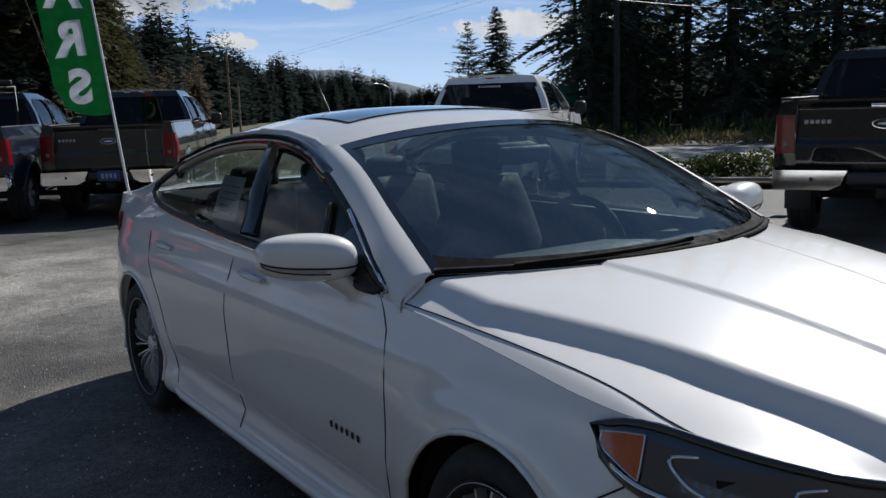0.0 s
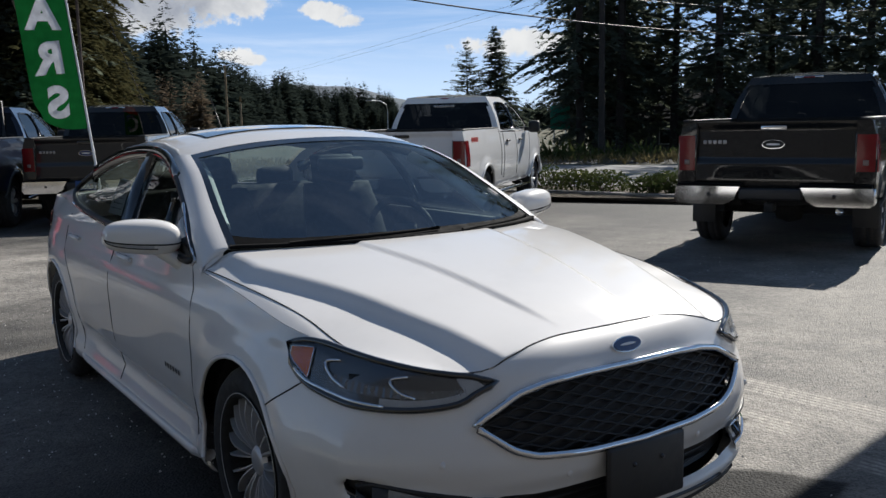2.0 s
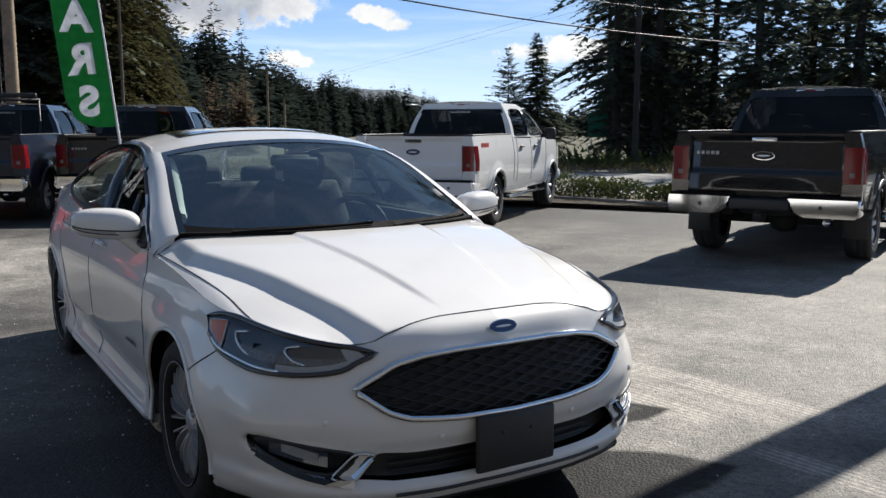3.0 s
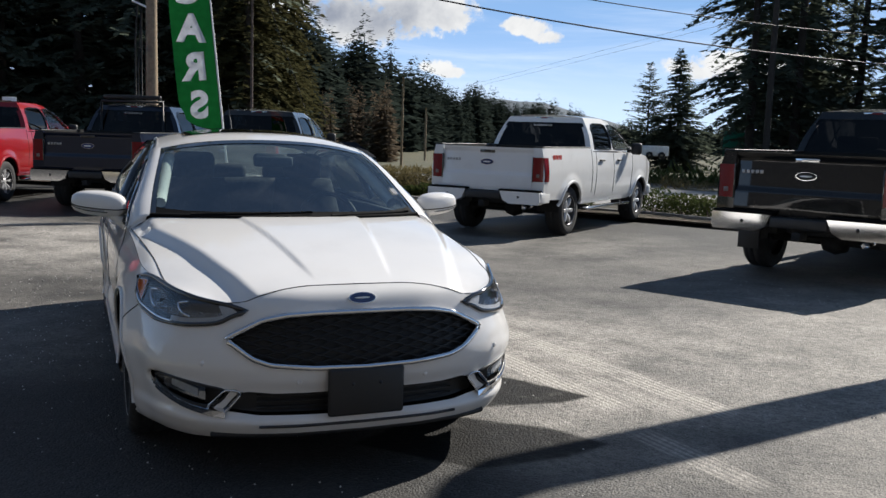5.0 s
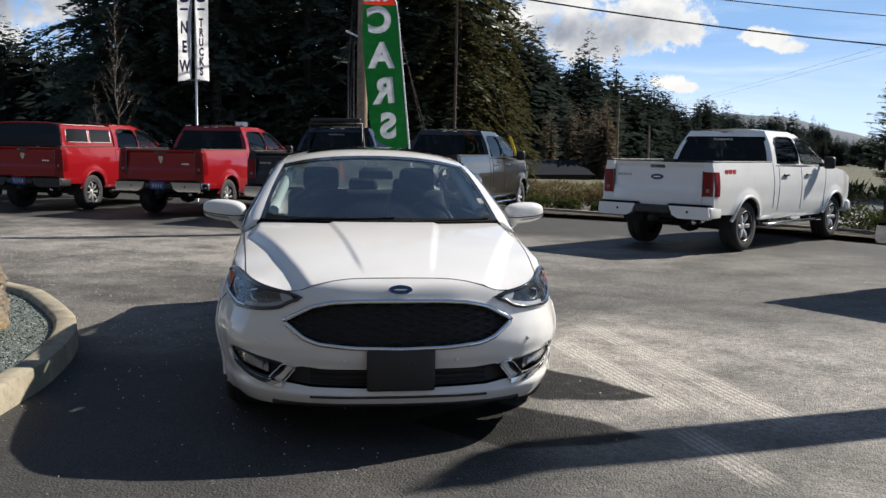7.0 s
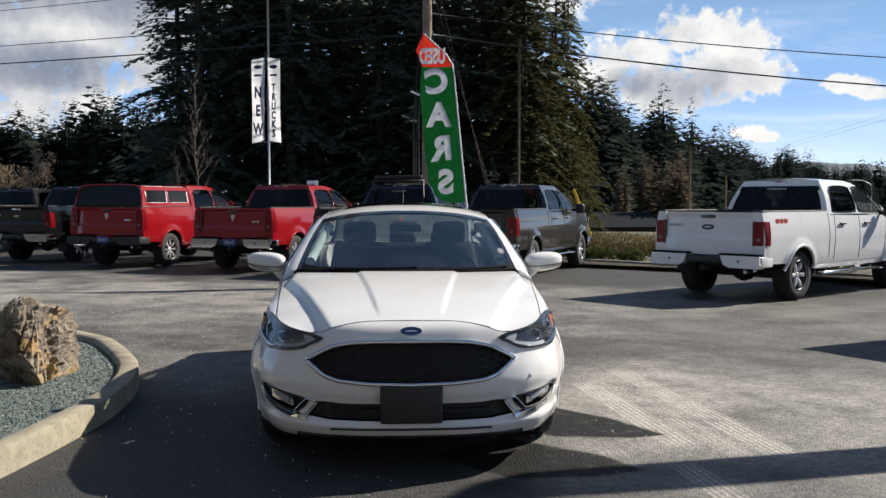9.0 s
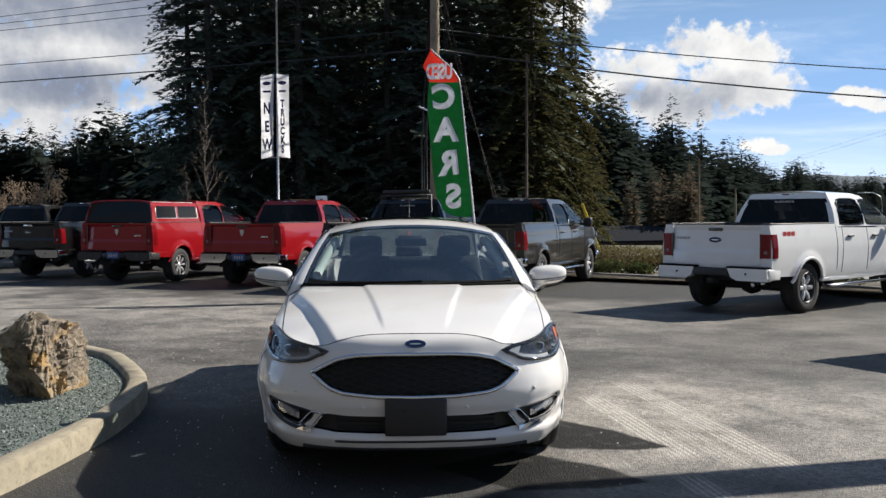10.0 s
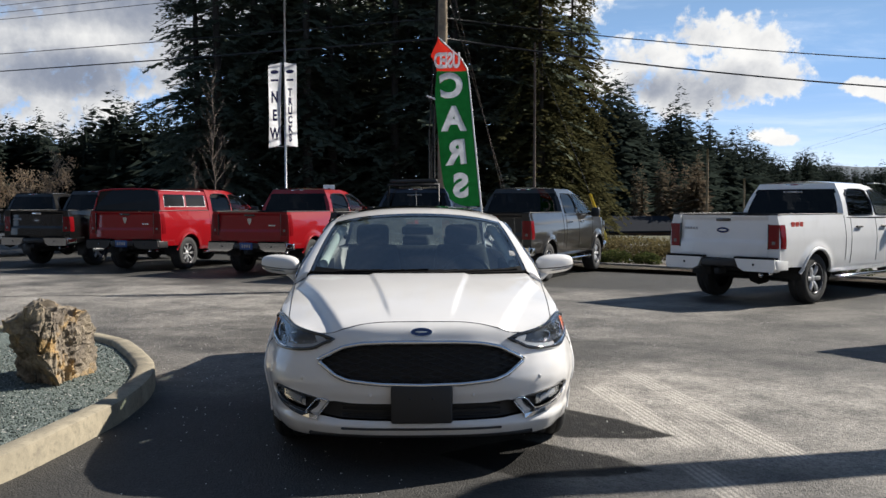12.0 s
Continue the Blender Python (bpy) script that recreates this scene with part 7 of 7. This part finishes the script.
rnd = random.Random(21)
row = []
for i in range(680):
    f = rnd.random() ** 0.8
    yaw = 25.0 - 21.5 * f
    d = 118 + 330 * f**1.9 + rnd.uniform(0, 40)
    row.append((*polar(yaw, d), 1.05 + 0.24 * noise.noise((f * 17, 0, 0)) - 0.26 * f + (0.28 if rnd.random() < 0.07 else 0.0)))
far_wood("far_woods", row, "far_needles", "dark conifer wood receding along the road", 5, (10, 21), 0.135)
row = []
for i in range(520):
    yaw = rnd.uniform(46, 76)
    row.append((*polar(yaw, rnd.uniform(105, 150)), 1.0 + 0.15 * noise.noise((yaw * 0.35, 5, 0))))
row += [(*polar(rnd.uniform(47, 52.5), rnd.uniform(98, 108)), rnd.uniform(1.0, 1.15)) for i in range(34)]
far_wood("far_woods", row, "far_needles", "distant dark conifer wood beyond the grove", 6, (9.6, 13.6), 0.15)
row = []
for i in range(170):
    yaw = rnd.uniform(-9, 6)
    row.append((*polar(yaw, rnd.uniform(330, 480)), 1.0))
for i in range(110):
    yaw = rnd.uniform(-60, -9)
    row.append((*polar(yaw, rnd.uniform(85, 130)), 1.0))
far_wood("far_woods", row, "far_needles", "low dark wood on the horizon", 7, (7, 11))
row = [(*polar(rnd.uniform(16.0, 20.5), rnd.uniform(95, 108)), rnd.uniform(0.85, 1.1)) for i in range(12)]
M["poplar"] = leafy("brown_cedar_hedge", (0.12, 0.095, 0.068), (0.20, 0.155, 0.11), 0.4)
far_wood("cedar_hedge", row, "poplar", "row of brown columnar cedars before the far wood", 8, (7.6, 9.4), 0.10)


def hill(name, yaw0, yaw1, d, top, mat, label):
    n = 40
    verts, faces = [], []
    for i in range(n + 1):
        k = i / n
        x, y = polar(yaw0 + (yaw1 - yaw0) * k, d)
        h = top * math.sin(math.pi * k) ** 0.8 * (1 + 0.12 * noise.noise((k * 7, 3, 0)))
        for j in range(7):
            f = j / 6
            verts.append(Vector((x * (0.86 + 0.14 * f), y * (0.86 + 0.14 * f), -2 + (h + 2) * smooth(0, 1, f))))
    for i in range(n):
        for j in range(6):
            faces.append((i * 7 + j, (i + 1) * 7 + j, (i + 1) * 7 + j + 1, i * 7 + j + 1))
    return tagged(part(name, (verts, faces), mat, None, label), category="hill", kind="structure")


# aerial haze is put into the hill's blue-grey base colour
M["hill"] = plain("hazed_wooded_hill", (0.075, 0.095, 0.115), 0.95, vary=0.3, scale=0.05)
hill("backdrop_hill", 19.0, -1.0, 1100, 44, M["hill"], "far wooded hill with its haze put into a blue-grey colour")


def sapling(at, height, seed, label):
    """A leafless young tree: one stem with fine upswept twigs."""
    rnd = random.Random(seed)
    t = thing("bare_tree", pose(at[0], at[1], ground_z(*at), 0, 0, 0), label, "tree", "bare trees")
    stem = [Vector((0.05 * math.sin(2.1 * k), 0.04 * math.cos(1.7 * k), height * k / 10 - 0.1)) for k in range(11)]
    part("trunk", tube(stem, 0.0065 * height, 6, 0.15), M["twig"], t)
    twigs = []
    for k in range(28):
        f = 0.22 + 0.74 * (k + rnd.random()) / 28
        i = min(int(f * 10), 9)
        p = stem[i].lerp(stem[i + 1], f * 10 - i)
        a = rnd.uniform(0, 6.283)
        ln = height * (0.30 * (1 - f) + 0.06) * rnd.uniform(0.6, 1.15)
        d = Vector((math.cos(a) * 0.55, math.sin(a) * 0.55, rnd.uniform(0.5, 1.0))).normalized()
        q = p + d * ln * 0.55
        e = q + (d + Vector((0, 0, 0.5))).normalized() * ln * 0.45
        twigs.append(tube([p, q, e], 0.0017 * height, 4, 0.3))
        for _ in range(4):
            s = rnd.uniform(0.3, 0.95)
            b = p.lerp(e, s)
            dd = (d + Vector((rnd.uniform(-0.8, 0.8), rnd.uniform(-0.8, 0.8), rnd.uniform(0.0, 0.7)))).normalized()
            twigs.append(tube([b, b + dd * ln * rnd.uniform(0.18, 0.42)], 0.0012 * height, 3, 0.4))
    part("crown", join(*twigs), M["twig"], t)
    return t


M["dry_leaf"] = leafy("dry_tan_leaf", (0.22, 0.165, 0.115), (0.36, 0.28, 0.20), 0.5)


def bare_tree(at, height, seed, label, spread=0.5, mat="twig", leaves=0):
    """A leafless small tree: stems that fork three times."""
    rnd = random.Random(seed)
    t = thing("bare_tree", pose(at[0], at[1], ground_z(*at), 0, 0, 0), label, "tree", "bare trees")
    meshes = []

    def grow(p, d, ln, r, depth):
        mid = p + d * ln * 0.5 + Vector((rnd.uniform(-0.05, 0.05), rnd.uniform(-0.05, 0.05), 0)) * ln
        q = p + d * ln
        meshes.append(tube([p, mid, q], r, 5, 0.55))
        if depth:
            for _ in range(rnd.choice((3, 3, 4))):
                nd = (d + Vector((rnd.uniform(-1, 1), rnd.uniform(-1, 1), rnd.uniform(-0.1, 0.6))) * spread).normalized()
                grow(p + d * ln * rnd.uniform(0.45, 1.0), nd, ln * rnd.uniform(0.5, 0.75), r * 0.55, depth - 1)
    for k in range(2):
        grow(Vector((rnd.uniform(-0.1, 0.1), rnd.uniform(-0.1, 0.1), -0.1)), Vector((rnd.uniform(-0.12, 0.12), rnd.uniform(-0.12, 0.12), 1)).normalized(), height * 0.45, 0.007 * height, 4)
    part("crown", join(*meshes), M[mat], t)
    if leaves:
        lv, lf = [], []
        for _ in range(leaves):
            rod = rnd.choice(meshes[len(meshes) // 4:])
            p = Vector(rnd.choice(rod[0])) + Vector((rnd.uniform(-0.12, 0.12), rnd.uniform(-0.12, 0.12), rnd.uniform(-0.12, 0.12)))
            d = Euler((rnd.uniform(-1.5, 1.5), rnd.uniform(-1.5, 1.5), rnd.uniform(0, 6.28))).to_matrix()
            ln = rnd.uniform(0.05, 0.10)
            o = len(lv)
            lv += [p, p + d @ Vector((ln / 2, ln * 0.3, 0)), p + d @ Vector((ln, 0, 0)), p + d @ Vector((ln / 2, -ln * 0.3, 0))]
            lf.append((o, o + 1, o + 2, o + 3))
        part("dry_leaves", (lv, lf), M["dry_leaf"], t, "tan leaves still clinging to the twigs", smooth=False)
    return t


sapling(polar(46.4, 33), 6.5, 3, "slender leafless young tree behind the red trucks")
sapling(polar(47.5, 34), 3.4, 4, "small leafless young tree behind the red trucks")
bare_tree(polar(56.3, 36), 3.7, 5, "wide brown bush with dry tan leaves behind the parked trucks", 0.8, leaves=2600)
bare_tree(polar(58.6, 35), 3.6, 6, "wide brown bush with dry tan leaves behind the parked trucks", 0.8, leaves=2600)

# ---- poles, wires, signs ----
POLE = polar(32.25, 27.0)


def utility_pole(at, height, r, label, mat="wood_pole"):
    t = thing("utility_pole", pose(at[0], at[1], ground_z(*at) - 0.1), label, "utility pole")
    part("shaft", tube([(0, 0, height * k / 6) for k in range(7)], r, 14, 0.72), M[mat], t)
    return t


up = utility_pole(POLE, 11.5, 0.165, "weathered brown wooden utility pole with cables down its side")
for dx, z1 in ((-0.26, 9.0), (-0.36, 6.5), (-0.44, 7.8)):
    part("riser_cable", tube([(dx, -0.05, 0.2), (dx * 1.02, -0.05, z1 * 0.5), (dx * 0.4, -0.05, z1)], 0.022, 6), M["cable"], up)
part("bracket", tube([(-0.5, -0.1, 5.0), (0.0, -0.1, 4.8)], 0.03, 6), M["white_plain"], up, "short white bracket arm")
gp = thing("metal_pole", pose(*polar(26.5, 29), -0.3), "thin grey metal pole before the cedars", "pole")
part("shaft", tube([(0, 0, 0), (0, 0, 3.5), (0, 0, 6.9)], 0.045, 10, 0.8), M["twig"], gp)
for yaw, d, h, r, lab in ((13.5, 60, 6.5, 0.09, "reddish wooden pole by the road"), (12.6, 120, 7.5, 0.16, "distant wooden utility pole"), (-9.4, 44, 10.5, 0.16, "dark wooden utility pole across the road"), (-21.5, 60, 12, 0.16, "dark wooden utility pole among the firs")):
    utility_pole(polar(yaw, d, (1.03, -1.15)), h, r, lab, "bark" if "dark" in lab else "wood_pole")


def wire(a, b, sag, r, label):
    a, b = Vector(a), Vector(b)
    pts = [a.lerp(b, k / 40) - Vector((0, 0, sag * 4 * (k / 40) * (1 - k / 40))) for k in range(41)]
    ob = part("overhead_wire", tube(pts, r, 6), M["cable"], None)
    return tagged(ob, label, "wire", "overhead wires")


px, py = POLE
for z, zr, zl, r, sag in ((6.4, 6.4, 7.48, 0.024, 1.95), (7.0, 7.45, 8.24, 0.016, 1.8)):
    wire((px, py, z), (34.55, 47.8, zr), sag, r, "black overhead cable along the road")
    wire((px, py, z), (px + 1.5 * (-34 - px), py + 1.5 * (21.7 - py), z + 1.5 * (zl - z)), 0.05, r, "black overhead cable along the road")
for z, far_z in ((8.4, 10.65), (8.7, 10.95), (9.0, 11.25)):
    wire((px, py + 0.12, z), (-50, 22, far_z), 0.1, 0.012, "thin overhead power line")
near_pole, far_pole = polar(-9.4, 44, (1.03, -1.15)), polar(12.6, 120, (1.03, -1.15))
for up_by in (0.0, 0.32):
    wire((*far_pole, 6.25 + up_by), (*near_pole, 7.5 + up_by), 0.15, 0.006, "thin far cable between the poles across the road")
# guy wires and the yellow guard
gx, gy = polar(21.6, 31.0)
guy = thing("guy_wire", pose(0, 0, 0), "steel guy wire with a yellow guard, staying the thin metal pole", "guy wire")
mx, my = polar(26.5, 29)
a, b = Vector((mx, my, 6.5)), Vector((gx, gy, ground_z(gx, gy)))
part("strand", tube([a, b], 0.010, 5), M["cable"], guy)
part("guard", tube([b.lerp(a, -0.0 + 0.0), b.lerp(a, 0.31)], 0.05, 8), M["yellow"], guy, "yellow plastic guard")
for yaw_, z_ in ((27.4, 9.0), (27.0, 8.2)):
    stay = thing("guy_wire", pose(0, 0, 0), "thin grey steel wire staying the utility pole", "guy wire")
    part("strand", tube([Vector((px, py, z_)), Vector((*polar(yaw_, 27.0), -0.2))], 0.008, 5), M["twig"], stay)
lp = thing("street_lamp", pose(*polar(3.4, 75, (0.6, -0.7)), -0.3), "far grey street lamp with a curved arm", "street lamp")
part("mast", tube([(0, 0, 0), (0, 0, 2.6), (-0.1, 0, 3.1), (-0.6, 0, 3.4), (-1.3, 0, 3.45)], 0.035, 8), M["galv"], lp)
part("lamp_head", rbox(0.5, 0.2, 0.1, (-1.5, 0, 3.43), 0.03), M["galv"], lp)
gs = thing("road_sign", pose(*polar(-6.4, 62, (1.6, -1.5)), -0.3), "green road sign on posts across the road", "road sign")
part("panel", rbox(1.3, 0.04, 1.6, (0, 0, 1.75), 0.01), M["signal_green"], gs)
for dx in (-0.4, 0.4):
    part("post", tube([(dx, 0.05, 0), (dx, 0.05, 1.9)], 0.04, 6), M["galv"], gs)


def small_sign(at, w, h, z, mat, bars, label, yaw):
    t = thing("sign", pose(at[0], at[1], ground_z(*at), 0, 0, yaw), label, "sign")
    part("post", tube([(0, 0.03, 0), (0, 0.03, z + h / 2)], 0.025, 6), M["galv"], t)
    p = part("panel", rbox(w, 0.02, h, (0, 0, z), 0.006), M["white_plain"], t)
    part("mark", rbox(w * bars[0], 0.012, h * bars[1], (0, -0.012, z), 0.002), M[mat], p)


small_sign(polar(39.4, 29.5), 0.36, 0.50, 2.05, "cable", (0.22, 0.6), "white sign with a black mark on a post", 39)
small_sign(polar(42.3, 27.0), 0.36, 0.28, 1.95, "plate_blue", (0.7, 0.5), "small white and blue sign", 42)

# banners on a tall post
bx, by = polar(42.05, 26.5)
bp_ = thing("banner_post", pose(bx, by, ground_z(bx, by), 0, 0, 20), "tall grey light post with two white vertical banners", "banner post")
part("shaft", tube([(0, 0, 0), (0, 0, 4), (0, 0, 9)], 0.034, 10, 0.8), M["galv"], bp_)
for cx, word, lean in ((-0.27, "NEW", -3.0), (0.20, "TRUCKS", 2.0)):
    w = 0.38 if word == "NEW" else 0.34
    z0, h = 3.30, 2.34
    def cloth(u, v, cx=cx, w=w, lean=lean):
        return Vector((cx + w * (u - 0.5) + (0.03 if cx > 0 else -0.02) * (1 - v), -0.08 + 0.03 * math.sin(5 * v + 3 * u), z0 + h * v + (0.10 if cx < 0 else -0.06) * (u - 0.5)))
    front = sheet(cloth, 6, 14)
    ban = part("banner", front, M["cloth_white"], bp_, "white vertical banner with dark letters")
    size = 0.44 if word == "NEW" else 0.29
    for k, ch in enumerate(word):
        zz = z0 + h * (0.70 - 0.66 * (k + 0.5) / len(word))
        lettering(ch, size, 0.004, M["ink"], "letter", ban, pose(cx, -0.125, zz, 90) @ Matrix.Diagonal((0.62, 1, 1, 1)), 0.014)
    part("mark", slab([(cx + 0.12 * math.cos(q), z0 + h * 0.90 + 0.055 * math.sin(q)) for q in (6.283 * k / 20 for k in range(20))], 0.006), M["ink"], ban, smooth=False).matrix_basis = pose(0, -0.125, 0)
    part("word_bar", rbox(w * 0.6, 0.006, 0.06, (cx, -0.12, z0 + h * 0.80), 0.001), M["ink"], ban)
    for z in (z0, z0 + h):
        part("banner_arm", tube([(0, 0, z), (cx + math.copysign(w / 2, cx), -0.04, z)], 0.014, 6), M["galv"], bp_)


def feather_flag(m, height, wide, label, word="CARS", cap="USED", lean=0.0):
    """A feather flag on a bowed pole: the cloth hangs on the left of the pole."""
    t = thing("feather_flag", m, label, "flag", "feather flags")
    pole = lambda z: Vector((-lean * z - 0.30 * smooth(0.86, 1.0, z / height) - 0.20 * smooth(0.93, 1.0, z / height), 0, z))
    part("pole", tube([pole(height * k / 24) for k in range(25)], 0.022, 8, 0.5), M["white_plain"], t, "white flag pole")
    part("foot", tube([(0, 0, -0.02), (0, 0, 0.35)], 0.03, 8), M["galv"], t)
    z0 = height * 0.330

    def width(f):
        return wide * (1 - 0.22 * smooth(0.6, 1.0, f)) * (1 - smooth(0.88, 1.0, f) * 0.96)

    def cloth(u, v, dy=0.0):
        z = z0 + (height - z0) * v
        p = pole(z)
        w = width(v) * (1 - 0.10 * (1 - smooth(0.0, 0.16, v)))
        return Vector((p.x - w * u, 0.050 * math.sin(7 * v + 2.2 * u) * u + 0.012 * math.sin(17 * v) * u + 0.010 * math.sin(31 * v + 9 * u) * u * (1 - v) + dy, z - 0.08 * u * (1 - v) + 0.04 * u * u + 0.17 * u**3 * (1 - smooth(0.0, 0.14, v))))
    split = 0.80
    flip = Matrix.Diagonal((-1, 1, 1, 1))
    letters = []
    for k, ch in enumerate(word):
        v = split - 0.012 - (split - 0.015) * (k + 0.40) / len(word)
        c = cloth(0.52, v)
        letters.append(lettering(ch, wide * 0.88, 0.004, M["letter_cloth"], "letter", t, Matrix.Translation((c.x, c.y - 0.03, c.z)) @ flip @ pose(0, 0, 0, 90, 6 - 5 * (k % 2), -4), 0.030))
    c = cloth(0.53, split + 0.060)
    if cap:
        letters.append(lettering(cap, wide * 0.42, 0.004, M["letter_cloth"], "letter", t, Matrix.Translation((c.x, c.y - 0.03, c.z)) @ flip @ pose(0, 0, 0, 90, 0, 0) @ Matrix.Diagonal((0.72, 1.35, 1, 1)), 0.012))

    def under_letters(xs, zs):
        """Which of the points (x, z) lie behind a letter."""
        hit = np.zeros(xs.shape, bool)
        for ob in letters:
            ob.data.calc_loop_triangles()
            co = [ob.matrix_basis @ q.co for q in ob.data.vertices]
            for tri in ob.data.loop_triangles:
                (ax, az), (bx, bz), (cx, cz) = ((co[i].x, co[i].z) for i in tri.vertices)
                e = [(bx - ax) * (zs - az) - (bz - az) * (xs - ax), (cx - bx) * (zs - bz) - (cz - bz) * (xs - bx), (ax - cx) * (zs - cz) - (az - cz) * (xs - cx)]
                hit |= ((e[0] > 0) & (e[1] > 0) & (e[2] > 0)) | ((e[0] < 0) & (e[1] < 0) & (e[2] < 0))
        return hit
    nu = 44
    for nm, v0, v1, nv, mat in (("green_cloth", 0.0, split, 150, "flag_green"), ("red_cloth", split, 1.0, 44, "flag_red")):
        verts, faces = sheet(lambda u, v: cloth(u, v0 + (v1 - v0) * v), nu, nv)
        mids = [sum((verts[i] for i in q), Vector()) / 4 for q in faces]
        hole = under_letters(np.array([p.x for p in mids]), np.array([p.z for p in mids]))
        part(nm, trimmed((verts, [q for q, h in zip(faces, hole) if not h])), M[mat], t)
    return t


feather_flag(pose(-4.35, 12.75, ground_z(-4.4, 12.7), 0, 0, 22), 4.75, 0.69, "green feather flag with white letters and red top, seen from behind", lean=0.10)
# unseen flag, placed and leaned to cast the tapering band across the asphalt
feather_flag(pose(5.92, 6.16, ground_z(5.92, 6.16), 0, 0, 145), 4.85, 0.47, "plain green feather flag out of view, added to cast the shadow band", "", "", lean=-0.25)


def house(at, yaw, size, wall, roof, label, windows=3):
    w, d, h = size
    t = thing("house", pose(at[0], at[1], ground_z(*at), 0, 0, yaw), label, "house", "far houses")
    part("wall", rbox(w, d, h, (0, 0, h / 2)), M[wall], t, smooth=False)
    r = d * 0.24
    e = 0.4
    tri = [(-d / 2 - e, h - 0.12), (d / 2 + e, h - 0.12), (d / 2 + e, h + 0.05), (0, h + r), (-d / 2 - e, h + 0.05)]
    part("roof", moved(slab(tri, w + 2 * e, "x"), pose(-w / 2 - e, 0, 0)), M[roof], t, smooth=False)
    for k in range(windows):
        x = -w / 2 + w * (k + 0.5) / windows
        g = part("window", rbox(1.1, 0.06, 1.0, (x, -d / 2 - 0.02, h * 0.58), 0.01), M["white_plain"], t)
        part("pane", rbox(0.94, 0.03, 0.84, (x, -d / 2 - 0.045, h * 0.58), 0.005), M["dark_glass_solid"], g)
    return t


house(polar(20.6, 92), 55, (8.0, 6, 1.5), "brick_red", "roofing", "low far house behind the brush, its grey roof coloured dark for shade", 0)
house(polar(-16.5, 62, (0.3, -0.3)), -25, (13, 8, 2.6), "siding", "roofing", "low grey house under the firs across the road", 4)
house(polar(-24.0, 68, (0.3, -0.3)), -20, (9, 7, 2.7), "siding", "roofing", "low grey house under the firs across the road", 3)
van = thing("box_trailer", pose(*polar(-1.0, 95, (2.48, -1.85)), -0.3, 0, 0, 5), "far white box trailer by the road", "trailer")
part("box", rbox(2.6, 1.8, 1.0, (0, 0, 0.80), 0.05), M["white_plain"], van)
for dx in (-0.6, 0.6):
    part("wheel", moved(lathe([(0.12, -0.1), (0.34, -0.1), (0.36, 0), (0.34, 0.1), (0.12, 0.1)], 20, "x"), pose(0, -1.0, 0.36, 0, 0, 90) @ pose(0, dx, 0)), M["rubber"], van)

# assumed dealership behind the camera: unseen closing wall, added to dim southern fill
tagged(part("wall_south", rbox(52, 0.4, 8.6, (-2, -9.5, 4.3), 0.02), M["siding"], None), "unseen plain grey wall added to close the lot and dim its fill", "wall", kind="structure")
